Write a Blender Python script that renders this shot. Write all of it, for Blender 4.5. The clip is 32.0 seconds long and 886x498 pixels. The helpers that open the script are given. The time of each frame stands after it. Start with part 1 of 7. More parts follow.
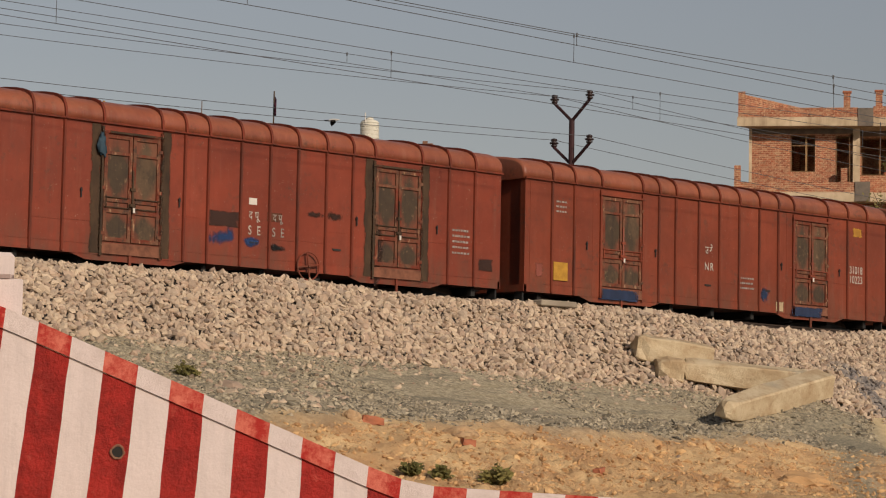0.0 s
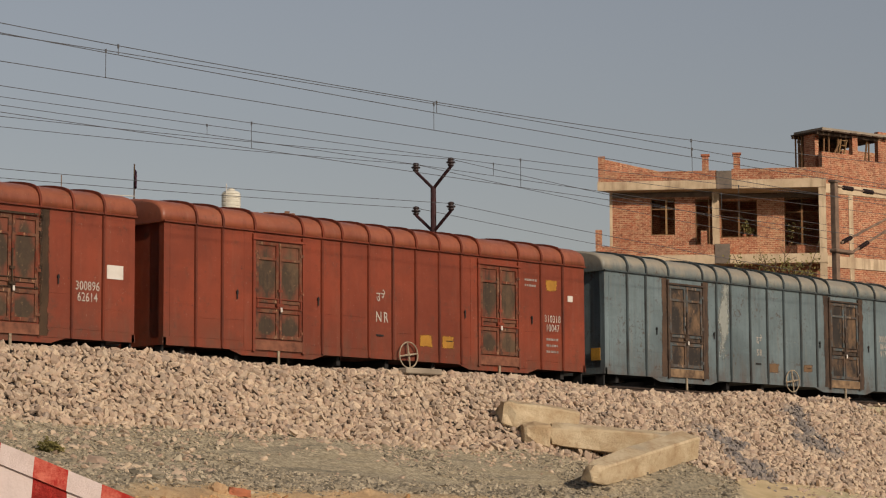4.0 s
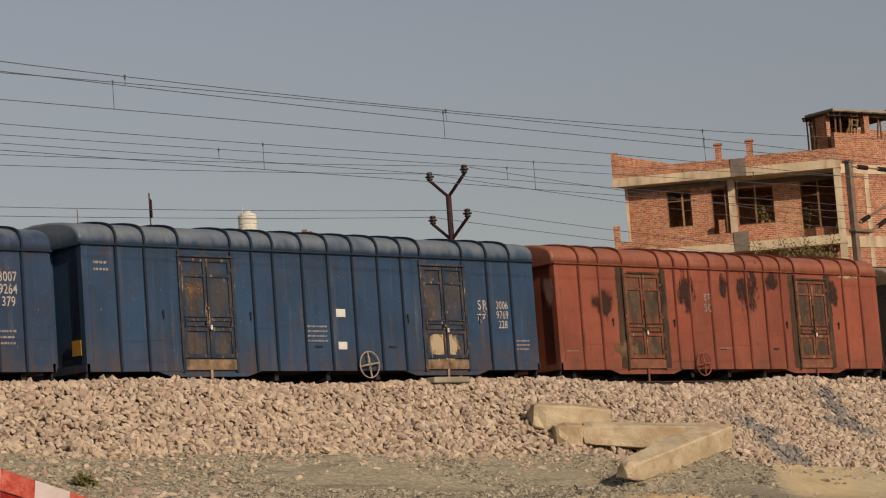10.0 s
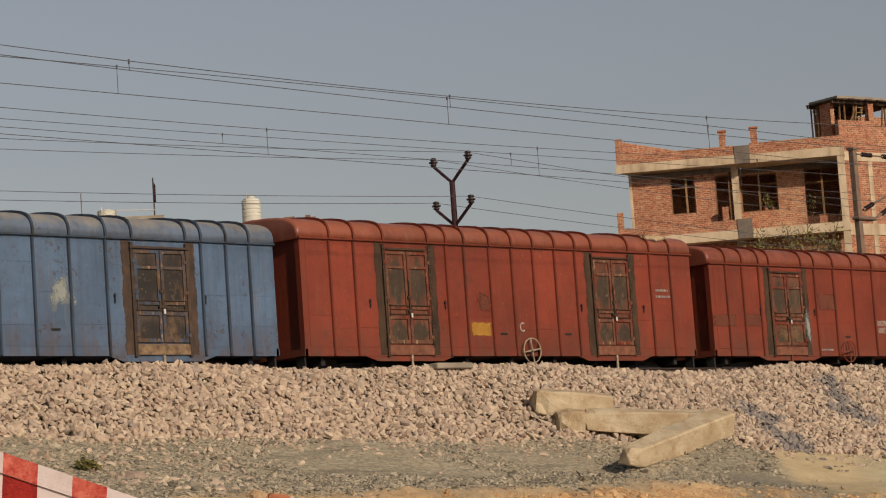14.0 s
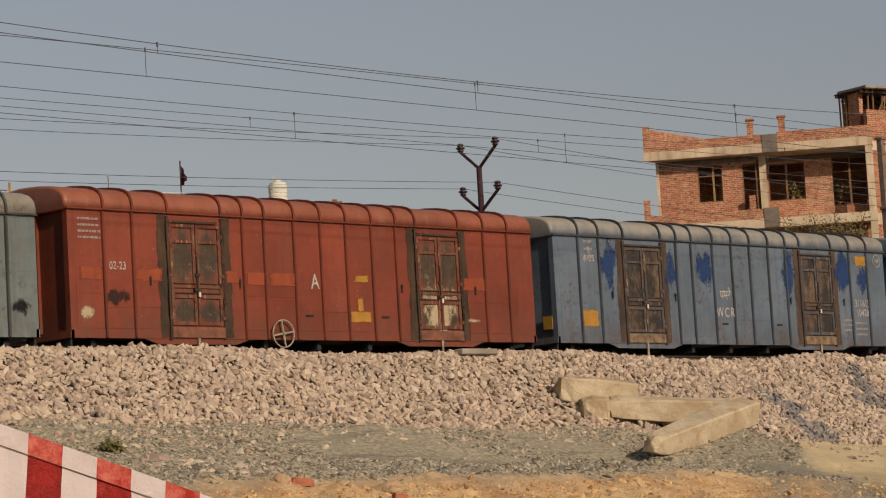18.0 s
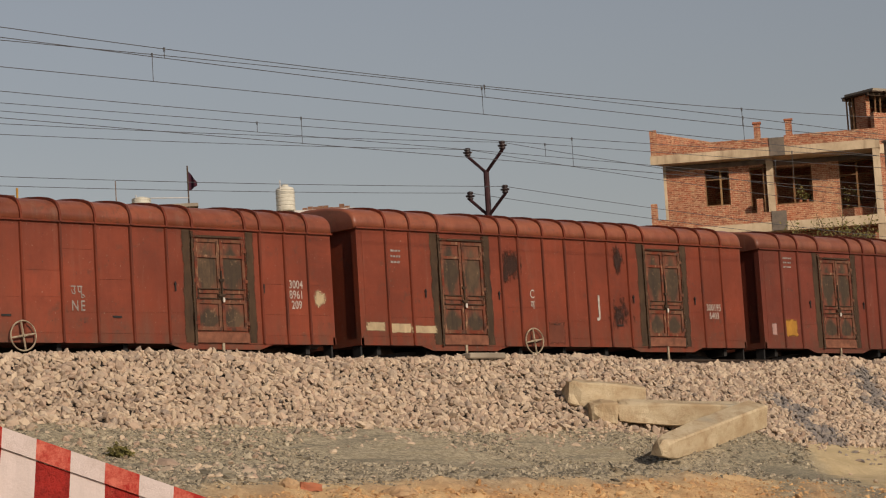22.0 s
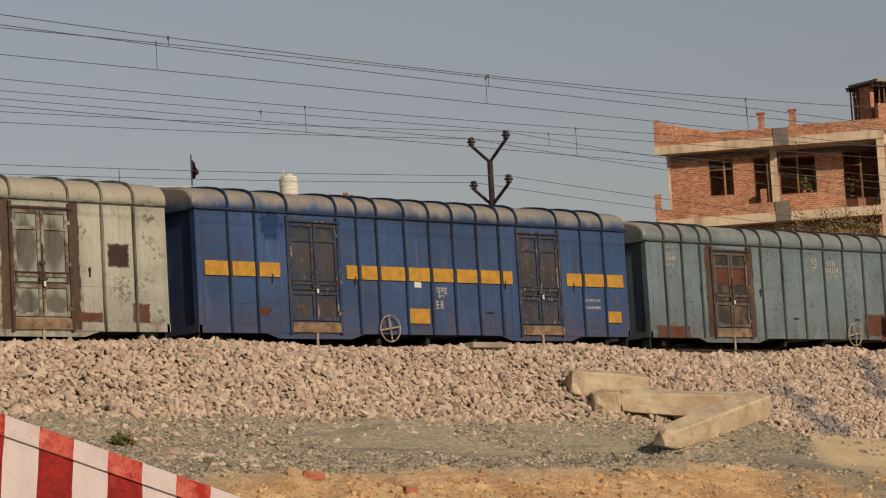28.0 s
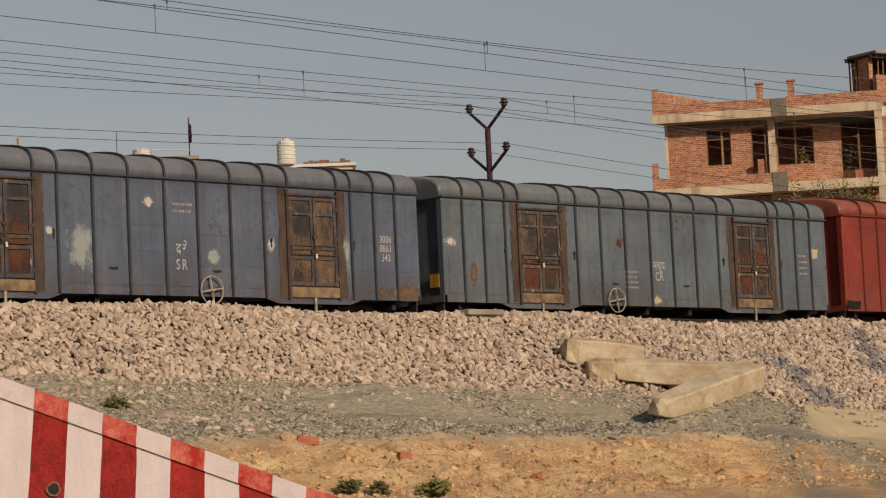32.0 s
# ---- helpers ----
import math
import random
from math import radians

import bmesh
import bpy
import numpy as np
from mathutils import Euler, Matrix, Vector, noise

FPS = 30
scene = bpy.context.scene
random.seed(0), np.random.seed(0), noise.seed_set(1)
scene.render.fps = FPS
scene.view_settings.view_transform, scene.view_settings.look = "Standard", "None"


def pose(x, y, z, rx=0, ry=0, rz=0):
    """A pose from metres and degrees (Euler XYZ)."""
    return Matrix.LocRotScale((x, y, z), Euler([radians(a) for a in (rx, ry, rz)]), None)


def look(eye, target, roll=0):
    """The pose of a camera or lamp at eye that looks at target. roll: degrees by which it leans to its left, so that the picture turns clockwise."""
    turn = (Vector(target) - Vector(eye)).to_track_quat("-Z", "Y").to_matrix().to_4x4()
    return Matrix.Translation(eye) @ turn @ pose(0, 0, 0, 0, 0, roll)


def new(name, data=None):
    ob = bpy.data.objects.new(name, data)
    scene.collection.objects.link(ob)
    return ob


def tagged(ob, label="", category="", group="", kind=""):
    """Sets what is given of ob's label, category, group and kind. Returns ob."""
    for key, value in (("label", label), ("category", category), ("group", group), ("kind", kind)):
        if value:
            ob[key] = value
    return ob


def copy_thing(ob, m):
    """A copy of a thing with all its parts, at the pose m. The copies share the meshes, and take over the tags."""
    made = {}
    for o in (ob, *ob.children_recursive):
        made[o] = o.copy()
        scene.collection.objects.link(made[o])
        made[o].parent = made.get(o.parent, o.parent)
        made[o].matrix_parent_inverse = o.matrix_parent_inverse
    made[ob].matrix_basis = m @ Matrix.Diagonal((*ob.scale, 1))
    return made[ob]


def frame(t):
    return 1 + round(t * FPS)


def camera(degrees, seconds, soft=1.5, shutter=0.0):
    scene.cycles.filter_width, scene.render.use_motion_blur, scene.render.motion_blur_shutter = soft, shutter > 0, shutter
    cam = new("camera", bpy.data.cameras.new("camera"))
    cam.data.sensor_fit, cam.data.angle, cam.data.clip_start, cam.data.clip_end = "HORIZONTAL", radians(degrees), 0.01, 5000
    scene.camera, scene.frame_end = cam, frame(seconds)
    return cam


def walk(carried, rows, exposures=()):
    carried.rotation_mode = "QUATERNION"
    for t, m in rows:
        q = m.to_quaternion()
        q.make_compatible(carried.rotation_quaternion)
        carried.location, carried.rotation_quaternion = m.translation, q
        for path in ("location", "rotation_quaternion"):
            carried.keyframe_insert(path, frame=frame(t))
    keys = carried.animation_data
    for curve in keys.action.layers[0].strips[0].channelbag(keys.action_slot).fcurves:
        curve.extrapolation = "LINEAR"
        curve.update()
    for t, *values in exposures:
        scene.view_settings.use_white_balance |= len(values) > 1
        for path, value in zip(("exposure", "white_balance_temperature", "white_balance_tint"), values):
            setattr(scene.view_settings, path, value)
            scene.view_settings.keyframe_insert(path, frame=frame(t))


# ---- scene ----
# The eye stands 1.6 m over the road; x runs along the track the way the train goes, y away from the camera.
cam = camera(20.206, 32.0, soft=1.15)
PATH = [
    (0, pose(0, 0, 1.6, 94.968, -1.090, -42.921)), (0.5, pose(0, 0, 1.6, 95.063, -0.975, -42.853)), (1, pose(0, 0, 1.6, 95.175, -0.749, -42.928)),
    (1.5, pose(0, 0, 1.6, 95.326, -0.469, -43.472)), (2, pose(0, 0, 1.6, 95.829, -0.242, -44.711)), (2.5, pose(0, 0, 1.6, 96.305, -0.032, -45.393)),
    (3, pose(0, 0, 1.6, 96.402, 0.128, -45.601)), (3.5, pose(0, 0, 1.6, 96.457, 0.210, -45.766)), (5.5, pose(0, 0, 1.6, 96.844, 0.597, -46.278)),
    (6, pose(0, 0, 1.6, 96.683, 0.684, -46.314)), (6.5, pose(0, 0, 1.6, 96.625, 1.449, -46.748)), (7, pose(0, 0, 1.6, 95.389, 2.332, -46.652)),
    (7.5, pose(0, 0, 1.6, 96.103, 3.491, -46.490)), (8, pose(0, 0, 1.6, 96.503, 3.937, -46.141)), (8.5, pose(0, 0, 1.6, 96.680, 3.997, -45.512)),
    (9, pose(0, 0, 1.6, 96.672, 4.064, -45.200)), (9.5, pose(0, 0, 1.6, 96.682, 4.094, -45.090)), (10, pose(0, 0, 1.6, 96.788, 4.247, -45.039)),
    (10.5, pose(0, 0, 1.6, 96.861, 4.346, -45.052)), (11, pose(0, 0, 1.6, 96.938, 4.384, -45.045)), (11.5, pose(0, 0, 1.6, 96.964, 4.419, -45.080)),
    (12, pose(0, 0, 1.6, 96.911, 4.413, -45.059)), (12.5, pose(0, 0, 1.6, 96.726, 4.262, -45.057)), (13, pose(0, 0, 1.6, 96.610, 4.031, -45.040)),
    (13.5, pose(0, 0, 1.6, 96.522, 4.051, -45.011)), (15.5, pose(0, 0, 1.6, 96.299, 3.664, -44.770)), (16, pose(0, 0, 1.6, 96.275, 3.520, -44.720)),
    (16.5, pose(0, 0, 1.6, 96.249, 3.471, -44.658)), (17, pose(0, 0, 1.6, 96.209, 3.453, -44.568)), (17.5, pose(0, 0, 1.6, 96.170, 3.456, -44.499)),
    (18, pose(0, 0, 1.6, 96.170, 3.366, -44.451)), (18.5, pose(0, 0, 1.6, 96.168, 3.388, -44.406)), (19, pose(0, 0, 1.6, 96.175, 3.469, -44.348)),
    (19.5, pose(0, 0, 1.6, 96.200, 3.526, -44.273)), (20, pose(0, 0, 1.6, 96.225, 3.491, -44.259)), (20.5, pose(0, 0, 1.6, 96.219, 3.566, -44.263)),
    (21, pose(0, 0, 1.6, 96.236, 3.557, -44.264)), (21.5, pose(0, 0, 1.6, 96.259, 3.511, -44.272)), (22, pose(0, 0, 1.6, 96.279, 3.506, -44.264)),
    (22.5, pose(0, 0, 1.6, 96.243, 3.474, -44.286)), (23, pose(0, 0, 1.6, 96.264, 3.468, -44.266)), (23.5, pose(0, 0, 1.6, 96.244, 3.467, -44.255)),
    (24, pose(0, 0, 1.6, 96.237, 3.447, -44.250)), (24.5, pose(0, 0, 1.6, 96.215, 3.433, -44.251)), (26.5, pose(0, 0, 1.6, 96.118, 3.357, -44.253)),
    (27, pose(0, 0, 1.6, 96.093, 3.337, -44.248)), (27.5, pose(0, 0, 1.6, 96.065, 3.322, -44.233)), (28, pose(0, 0, 1.6, 96.037, 3.334, -44.203)),
    (28.5, pose(0, 0, 1.6, 96.007, 3.351, -44.206)), (29, pose(0, 0, 1.6, 95.967, 3.331, -44.185)), (29.5, pose(0, 0, 1.6, 95.864, 3.269, -44.231)),
    (30, pose(0, 0, 1.6, 95.747, 3.172, -44.300)), (30.5, pose(0, 0, 1.6, 95.672, 2.952, -44.331)), (31, pose(0, 0, 1.6, 95.573, 2.838, -44.335)),
    (31.5, pose(0, 0, 1.6, 95.413, 2.676, -44.350)), (32, pose(0, 0, 1.6, 95.261, 2.674, -44.350)),
]
walk(cam, PATH)

# ---- world, sun ----
world = bpy.data.worlds.new("world")
scene.world = world
world.use_nodes = True
wn = world.node_tree.nodes
sky = wn.new("ShaderNodeTexSky")
sky.sky_type = "NISHITA"
sky.sun_disc = False
SUN_AZ, SUN_EL = 190.0, 25.0      # degrees from +y towards +x, and above the horizon
sky.sun_elevation = radians(SUN_EL)
sky.sun_rotation = radians(SUN_AZ)
sky.air_density, sky.dust_density, sky.ozone_density = 1.4, 1.2, 1.0
bg = wn["Background"]
bg.inputs["Strength"].default_value = 0.088
haze = wn.new("ShaderNodeHueSaturation")      # dusty haze greys the blue
haze.inputs["Saturation"].default_value = 0.5
world.node_tree.links.new(sky.outputs["Color"], haze.inputs["Color"])
tint = wn.new("ShaderNodeMix")
tint.data_type, tint.blend_type = "RGBA", "MULTIPLY"
tint.inputs[0].default_value, tint.inputs[7].default_value = 1.0, (1.0, 0.97, 1.042, 1)
world.node_tree.links.new(haze.outputs["Color"], tint.inputs[6])
world.node_tree.links.new(tint.outputs[2], bg.inputs["Color"])

sun = new("sun", bpy.data.lights.new("sun", "SUN"))
sun.data.energy, sun.data.angle, sun.data.color = 5.0, radians(1.0), (1.0, 0.845, 0.685)
sd = Vector((math.sin(radians(SUN_AZ)) * math.cos(radians(SUN_EL)), math.cos(radians(SUN_AZ)) * math.cos(radians(SUN_EL)), math.sin(radians(SUN_EL))))
sun.matrix_world = look(sd * 100, (0, 0, 0))
scene.view_settings.exposure = -0.58


# ---- materials ----
def srgb(r, g, b):
    """A colour swatch as a base colour: swatches are read a little bright, so each is taken down by a sixth."""
    return tuple(0.85 * ((c / 255) / 12.92 if c / 255 <= 0.04045 else ((c / 255 + 0.055) / 1.055) ** 2.4) for c in (r, g, b)) + (1.0,)


class Mat:
    """A small node-building helper round one principled material."""

    def __init__(self, name, rough=0.8, metal=0.0):
        self.m = bpy.data.materials.new(name)
        self.m.use_nodes = True
        self.t = self.m.node_tree
        self.b = self.t.nodes["Principled BSDF"]
        self.b.inputs["Roughness"].default_value = rough
        self.b.inputs["Metallic"].default_value = metal
        self.b.inputs["Specular IOR Level"].default_value = 0.3
        self.co = self.t.nodes.new("ShaderNodeTexCoord").outputs["Object"]

    def link(self, a, b):
        self.t.links.new(a, b)

    def noise(self, scale, detail=4, rough=0.55, stretch=None, vec=None):
        n = self.t.nodes.new("ShaderNodeTexNoise")
        n.inputs["Scale"].default_value, n.inputs["Detail"].default_value, n.inputs["Roughness"].default_value = scale, detail, rough
        v = vec or self.co
        if stretch:
            mp = self.t.nodes.new("ShaderNodeMapping")
            mp.inputs["Scale"].default_value = stretch
            self.link(v, mp.inputs["Vector"])
            v = mp.outputs["Vector"]
        self.link(v, n.inputs["Vector"])
        return n.outputs["Fac"]

    def shifted(self, amount=50.0):
        """Object coordinates moved by the object's own random number."""
        oi = self.t.nodes.new("ShaderNodeObjectInfo")
        mul = self.t.nodes.new("ShaderNodeMath")
        mul.operation = "MULTIPLY"
        mul.inputs[1].default_value = amount
        self.link(oi.outputs["Random"], mul.inputs[0])
        add = self.t.nodes.new("ShaderNodeVectorMath")
        add.operation = "ADD"
        self.link(self.co, add.inputs[0])
        self.link(mul.outputs[0], add.inputs[1])
        return add.outputs[0]

    def by_wagon(self, amount=70.0):
        """Object coordinates moved by the wagon's own tag colour: wear runs on over all sheets of one wagon."""
        mul = self.t.nodes.new("ShaderNodeVectorMath")
        mul.operation = "SCALE"
        mul.inputs["Scale"].default_value = amount
        self.link(self.t.nodes.new("ShaderNodeObjectInfo").outputs["Color"], mul.inputs[0])
        add = self.t.nodes.new("ShaderNodeVectorMath")
        add.operation = "ADD"
        self.link(self.co, add.inputs[0])
        self.link(mul.outputs[0], add.inputs[1])
        return add.outputs[0]

    def generated(self):
        return self.t.nodes.new("ShaderNodeTexCoord").outputs["Generated"]

    def step(self, fac, lo, hi, a=0.0, b=1.0):
        r = self.t.nodes.new("ShaderNodeMapRange")
        r.inputs["From Min"].default_value, r.inputs["From Max"].default_value = lo, hi
        r.inputs["To Min"].default_value, r.inputs["To Max"].default_value = a, b
        self.link(fac, r.inputs["Value"])
        return r.outputs["Result"]

    def mix(self, fac, a, b, blend="MIX"):
        n = self.t.nodes.new("ShaderNodeMix")
        n.data_type, n.blend_type = "RGBA", blend
        for s, v in ((n.inputs[0], fac), (n.inputs[6], a), (n.inputs[7], b)):
            if isinstance(v, (int, float, tuple, list)):
                s.default_value = v
            else:
                self.link(v, s)
        return n.outputs[2]

    def math(self, op, a, b=0.0):
        n = self.t.nodes.new("ShaderNodeMath")
        n.operation = op
        for s, v in ((n.inputs[0], a), (n.inputs[1], b)):
            if isinstance(v, (int, float)):
                s.default_value = v
            else:
                self.link(v, s)
        return n.outputs[0]

    def island(self):
        return self.t.nodes.new("ShaderNodeNewGeometry").outputs["Random Per Island"]

    def random(self):
        return self.t.nodes.new("ShaderNodeObjectInfo").outputs["Random"]

    def axis(self, i, vec=None):
        s = self.t.nodes.new("ShaderNodeSeparateXYZ")
        self.link(vec or self.co, s.inputs[0])
        return s.outputs[i]

    def color(self, c):
        if isinstance(c, tuple):
            self.b.inputs["Base Color"].default_value = c
        else:
            self.link(c, self.b.inputs["Base Color"])
        return self

    def bump(self, height, strength=0.4, dist=0.02):
        n = self.t.nodes.new("ShaderNodeBump")
        n.inputs["Strength"].default_value, n.inputs["Distance"].default_value = strength, dist
        self.link(height, n.inputs["Height"])
        self.link(n.outputs["Normal"], self.b.inputs["Normal"])
        return self

    def rough(self, v):
        self.link(v, self.b.inputs["Roughness"])
        return self


def scaled(c, k):
    return tuple(min(1.0, v * k) for v in c[:3]) + (1.0,)


def paint(name, base, worn=0.5, rust=0.25, rough=0.55, dusty=None):
    """Old wagon paint: chalky fading, grime streaks that run down, rust at the lower edge and in blotches; roofs pale
    upward, by settled dust and, on blues and reds, a painted-in sheen.
    """
    m = Mat(name, rough)
    m.b.inputs["Specular IOR Level"].default_value = 0.5 if dusty else 0.4
    v = m.by_wagon()
    big = m.noise(0.55, 4, 0.55, vec=v)
    fade = m.mix(m.step(big, 0.33, 0.67), scaled(base, 0.70), scaled(base, 1.18))
    fade = m.mix(m.math("MULTIPLY", m.random(), 0.32), fade, scaled(base, 0.66))
    mid = m.noise(3.2, 6, 0.7, (1, 1, 0.7), vec=v)
    fade = m.mix(m.math("MULTIPLY", m.step(mid, 0.48, 0.72), 0.4), fade, scaled(base, 0.62))
    streak = m.noise(1.0, 5, 0.65, (9.0, 9.0, 0.3), vec=v)
    c = m.mix(m.math("MULTIPLY", m.step(streak, 0.5, 0.72), 0.7 * worn), fade, scaled(base, 0.5))
    dust = m.noise(1.0, 5, 0.65, (5.0, 5.0, 0.4), vec=v)
    c = m.mix(m.math("MULTIPLY", m.step(dust, 0.56, 0.78), 0.45 * worn), c, srgb(150, 136, 116))
    run = m.noise(1.0, 4, 0.6, (2.6, 2.6, 0.16), vec=v)
    c = m.mix(m.math("MULTIPLY", m.step(run, 0.58, 0.7), 0.4 * worn), c, srgb(98, 66, 46))
    # paler rubbed bands at mid height, where hands and loads scrape along
    rub = m.noise(1.0, 5, 0.7, (0.7, 0.7, 3.0), vec=v)
    c = m.mix(m.math("MULTIPLY", m.step(rub, 0.56, 0.74), 0.35), c, scaled(base, 1.35))
    chips = m.noise(9.0, 5, 0.7, vec=v)
    spots = m.noise(1.6, 3, 0.5, vec=v)
    rustmask = m.math("MULTIPLY", m.step(chips, 0.54, 0.58), m.step(spots, 0.56 - 0.14 * rust, 0.64))
    c = m.mix(m.math("MULTIPLY", rustmask, 0.3 + 0.7 * rust), c, srgb(76, 56, 44))
    nick = m.noise(17.0, 3, 0.6, (1, 1, 0.8), vec=v)
    c = m.mix(m.math("MULTIPLY", m.step(nick, 0.69, 0.72), 0.75), c, srgb(56, 42, 38))
    flakes = m.noise(24.0, 4, 0.7, (1, 1, 0.6), vec=v)
    c = m.mix(m.math("MULTIPLY", m.step(flakes, 0.66, 0.71), 0.55), c, srgb(186, 170, 150))
    low = m.math("MULTIPLY", m.step(m.axis(2), 1.7, 0.85), m.step(m.noise(2.2, 6, 0.7, (1.6, 1.6, 0.6), vec=v), 0.38, 0.62))
    c = m.mix(m.math("MULTIPLY", low, 0.62), c, srgb(92, 70, 54))
    if dusty:
        tone, much = dusty
        lie = m.math("ADD", m.step(m.axis(2), 3.5, 3.86, 0.0, 0.8), m.math("MULTIPLY", m.math("SUBTRACT", m.noise(1.3, 6, 0.65, (2.0, 1.0, 1.0), vec=v), 0.5), 1.6))
        c = m.mix(m.step(lie, 0.1, 0.7, 0.0, much), c, tone)
    m.color(c).bump(m.math("ADD", m.math("MULTIPLY", m.noise(16, 4, 0.6, vec=v), 0.35), m.math("MULTIPLY", m.noise(1.5, 2, 0.4, vec=v), 4.0)), 0.35, 0.012)
    m.rough(m.step(mid, 0.3, 0.7, rough - 0.1, rough + 0.2))
    return m.m


def simple(name, a, b, scale=4.0, rough=0.8, bumps=0.3, metal=0.0, dist=0.01):
    m = Mat(name, rough, metal)
    v = m.shifted()
    n = m.noise(scale, 6, 0.6, vec=v)
    m.color(m.mix(m.step(n, 0.3, 0.7), a, b)).bump(m.noise(scale * 4, 5, 0.6, vec=v), bumps, dist)
    return m.m


COL = {
    "red": srgb(135, 61, 37), "red2": srgb(136, 58, 36), "redb": srgb(119, 55, 38), "salmon": srgb(149, 79, 57), "crimson": srgb(143, 54, 39),
    "slate": srgb(90, 84, 84), "steel": srgb(108, 122, 130), "teal": srgb(111, 126, 129), "teal2": srgb(90, 110, 112), "navy": srgb(44, 66, 94),
    "blue": srgb(43, 69, 97), "blue2": srgb(60, 83, 110), "blue3": srgb(90, 112, 138), "patchy": srgb(102, 113, 124), "cobalt": srgb(54, 80, 118), "dusk": srgb(60, 75, 97),
    "petrol": srgb(54, 80, 98), "olive": srgb(134, 128, 114), "tan": srgb(150, 116, 88), "lead": srgb(99, 107, 112), "cream": srgb(180, 177, 158), "sage": srgb(153, 149, 123), "grey": srgb(113, 121, 117), "indigo": srgb(90, 97, 110),
}
M = {}
for key, c in COL.items():
    red = key in ("red", "red2", "redb", "salmon", "crimson")
    deep = key in ("navy", "blue", "blue2", "petrol", "cobalt", "teal2", "dusk")
    M[key] = paint(key + "_wagon_paint", c, 0.3 if red else 0.75, 0.25 if red else 0.55, 0.5)
    m = Mat(key + "_rib_paint", 0.7)      # ribs: body paint darkened to stand for their shade lines, streaked with rust and grime
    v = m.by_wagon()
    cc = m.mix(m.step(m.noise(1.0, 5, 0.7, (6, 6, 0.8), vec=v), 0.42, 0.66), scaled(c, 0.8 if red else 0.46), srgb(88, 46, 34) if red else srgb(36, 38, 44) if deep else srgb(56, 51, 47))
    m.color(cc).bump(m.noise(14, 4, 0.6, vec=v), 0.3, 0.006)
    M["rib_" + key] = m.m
    k = 0.10 if red else 0.03 if key in ("navy", "cobalt", "blue", "petrol") else 0.15
    # blues and reds: the knee's highlight is painted into this tone, besides dust
    top_dust_sheen = (srgb(190, 120, 88), 0.3) if red else (srgb(140, 146, 148), 0.6) if deep else (srgb(170, 158, 136), 0.75)
    if key in ("slate", "lead", "indigo"):
        top_dust_sheen = (srgb(150, 143, 134), 0.55)
    if key in ("cobalt", "teal2"):
        top_dust_sheen = (srgb(160, 148, 124), 0.8)
    M["roof_" + key] = paint(key + "_roof_paint", tuple((1 - k) * a + k * b for a, b in zip(c, srgb(176, 146, 116) if red else srgb(166, 154, 130))), 0.6, 0.35, 0.4, top_dust_sheen)
    # doors: the body's paint worn through, with a dark weathered field in the middle of each panel
    m = Mat(key + "_door_paint", 0.75)
    v = m.shifted()
    grain = m.noise(2.5, 6, 0.7, (1, 1, 0.5), vec=v)
    if red:
        cc = m.mix(grain, srgb(134, 74, 54), srgb(96, 58, 44))
        field, much = m.mix(m.noise(5, 4, 0.7, vec=v), srgb(82, 70, 52), srgb(50, 42, 36)), 0.95
    elif key in ("cream", "sage"):
        cc = m.mix(grain, srgb(164, 170, 154), srgb(120, 122, 108))
        field, much = m.mix(m.noise(5, 4, 0.7, vec=v), srgb(82, 62, 50), srgb(46, 42, 38)), 0.7
    elif deep:
        cc = m.mix(m.step(grain, 0.4, 0.65), scaled(c, 0.78), srgb(60, 58, 58))
        field, much = m.mix(m.noise(5, 4, 0.7, vec=v), srgb(96, 84, 70), srgb(48, 46, 46)), 0.6
    else:
        cc = m.mix(m.step(grain, 0.38, 0.62), srgb(80, 68, 58), srgb(48, 43, 40))
        field, much = m.mix(m.noise(5, 4, 0.7, vec=v), srgb(60, 55, 50), srgb(32, 31, 30)), 0.85
    pale = m.noise(1.0, 6, 0.75, (1, 1, 0.6), vec=v)
    g = m.generated()
    ragged = m.math("MULTIPLY", m.math("SUBTRACT", m.noise(3.4, 6, 0.75, (1, 1, 0.6), vec=v), 0.5), 1.9)
    across = m.math("ABSOLUTE", m.math("SUBTRACT", m.axis(0, g), 0.5))
    for mid_z, tall in ((0.66, 0.24), (0.13, 0.11)):
        up = m.math("ABSOLUTE", m.math("SUBTRACT", m.axis(2, g), mid_z))
        away = m.math("ADD", m.math("MULTIPLY", across, 2.3), m.math("MULTIPLY", up, 1.0 / tall))
        inside = m.step(m.math("ADD", away, ragged), 1.55, 0.95)
        cc = m.mix(m.math("MULTIPLY", inside, much), cc, field)
    cc = m.mix(m.step(pale, 0.5, 0.62, 0.0, 0.3 if red else 0.22 if deep else 0.2 if key in ("cream", "sage") else 0.75), cc, m.mix(m.noise(7, 5, 0.7, vec=v), srgb(158, 126, 94), srgb(88, 68, 52)))
    cc = m.mix(m.math("MULTIPLY", m.step(m.noise(1.0, 5, 0.65, (6, 6, 0.5), vec=v), 0.5, 0.68), 0.6), cc, srgb(48, 40, 36))
    cc = m.mix(m.math("MULTIPLY", m.step(m.noise(8, 5, 0.7, vec=v), 0.6, 0.68), 0.55), cc, srgb(150, 120, 92))
    m.color(cc).bump(m.noise(16, 4, 0.6, vec=v), 0.35, 0.005)
    M["door_" + key] = m.m
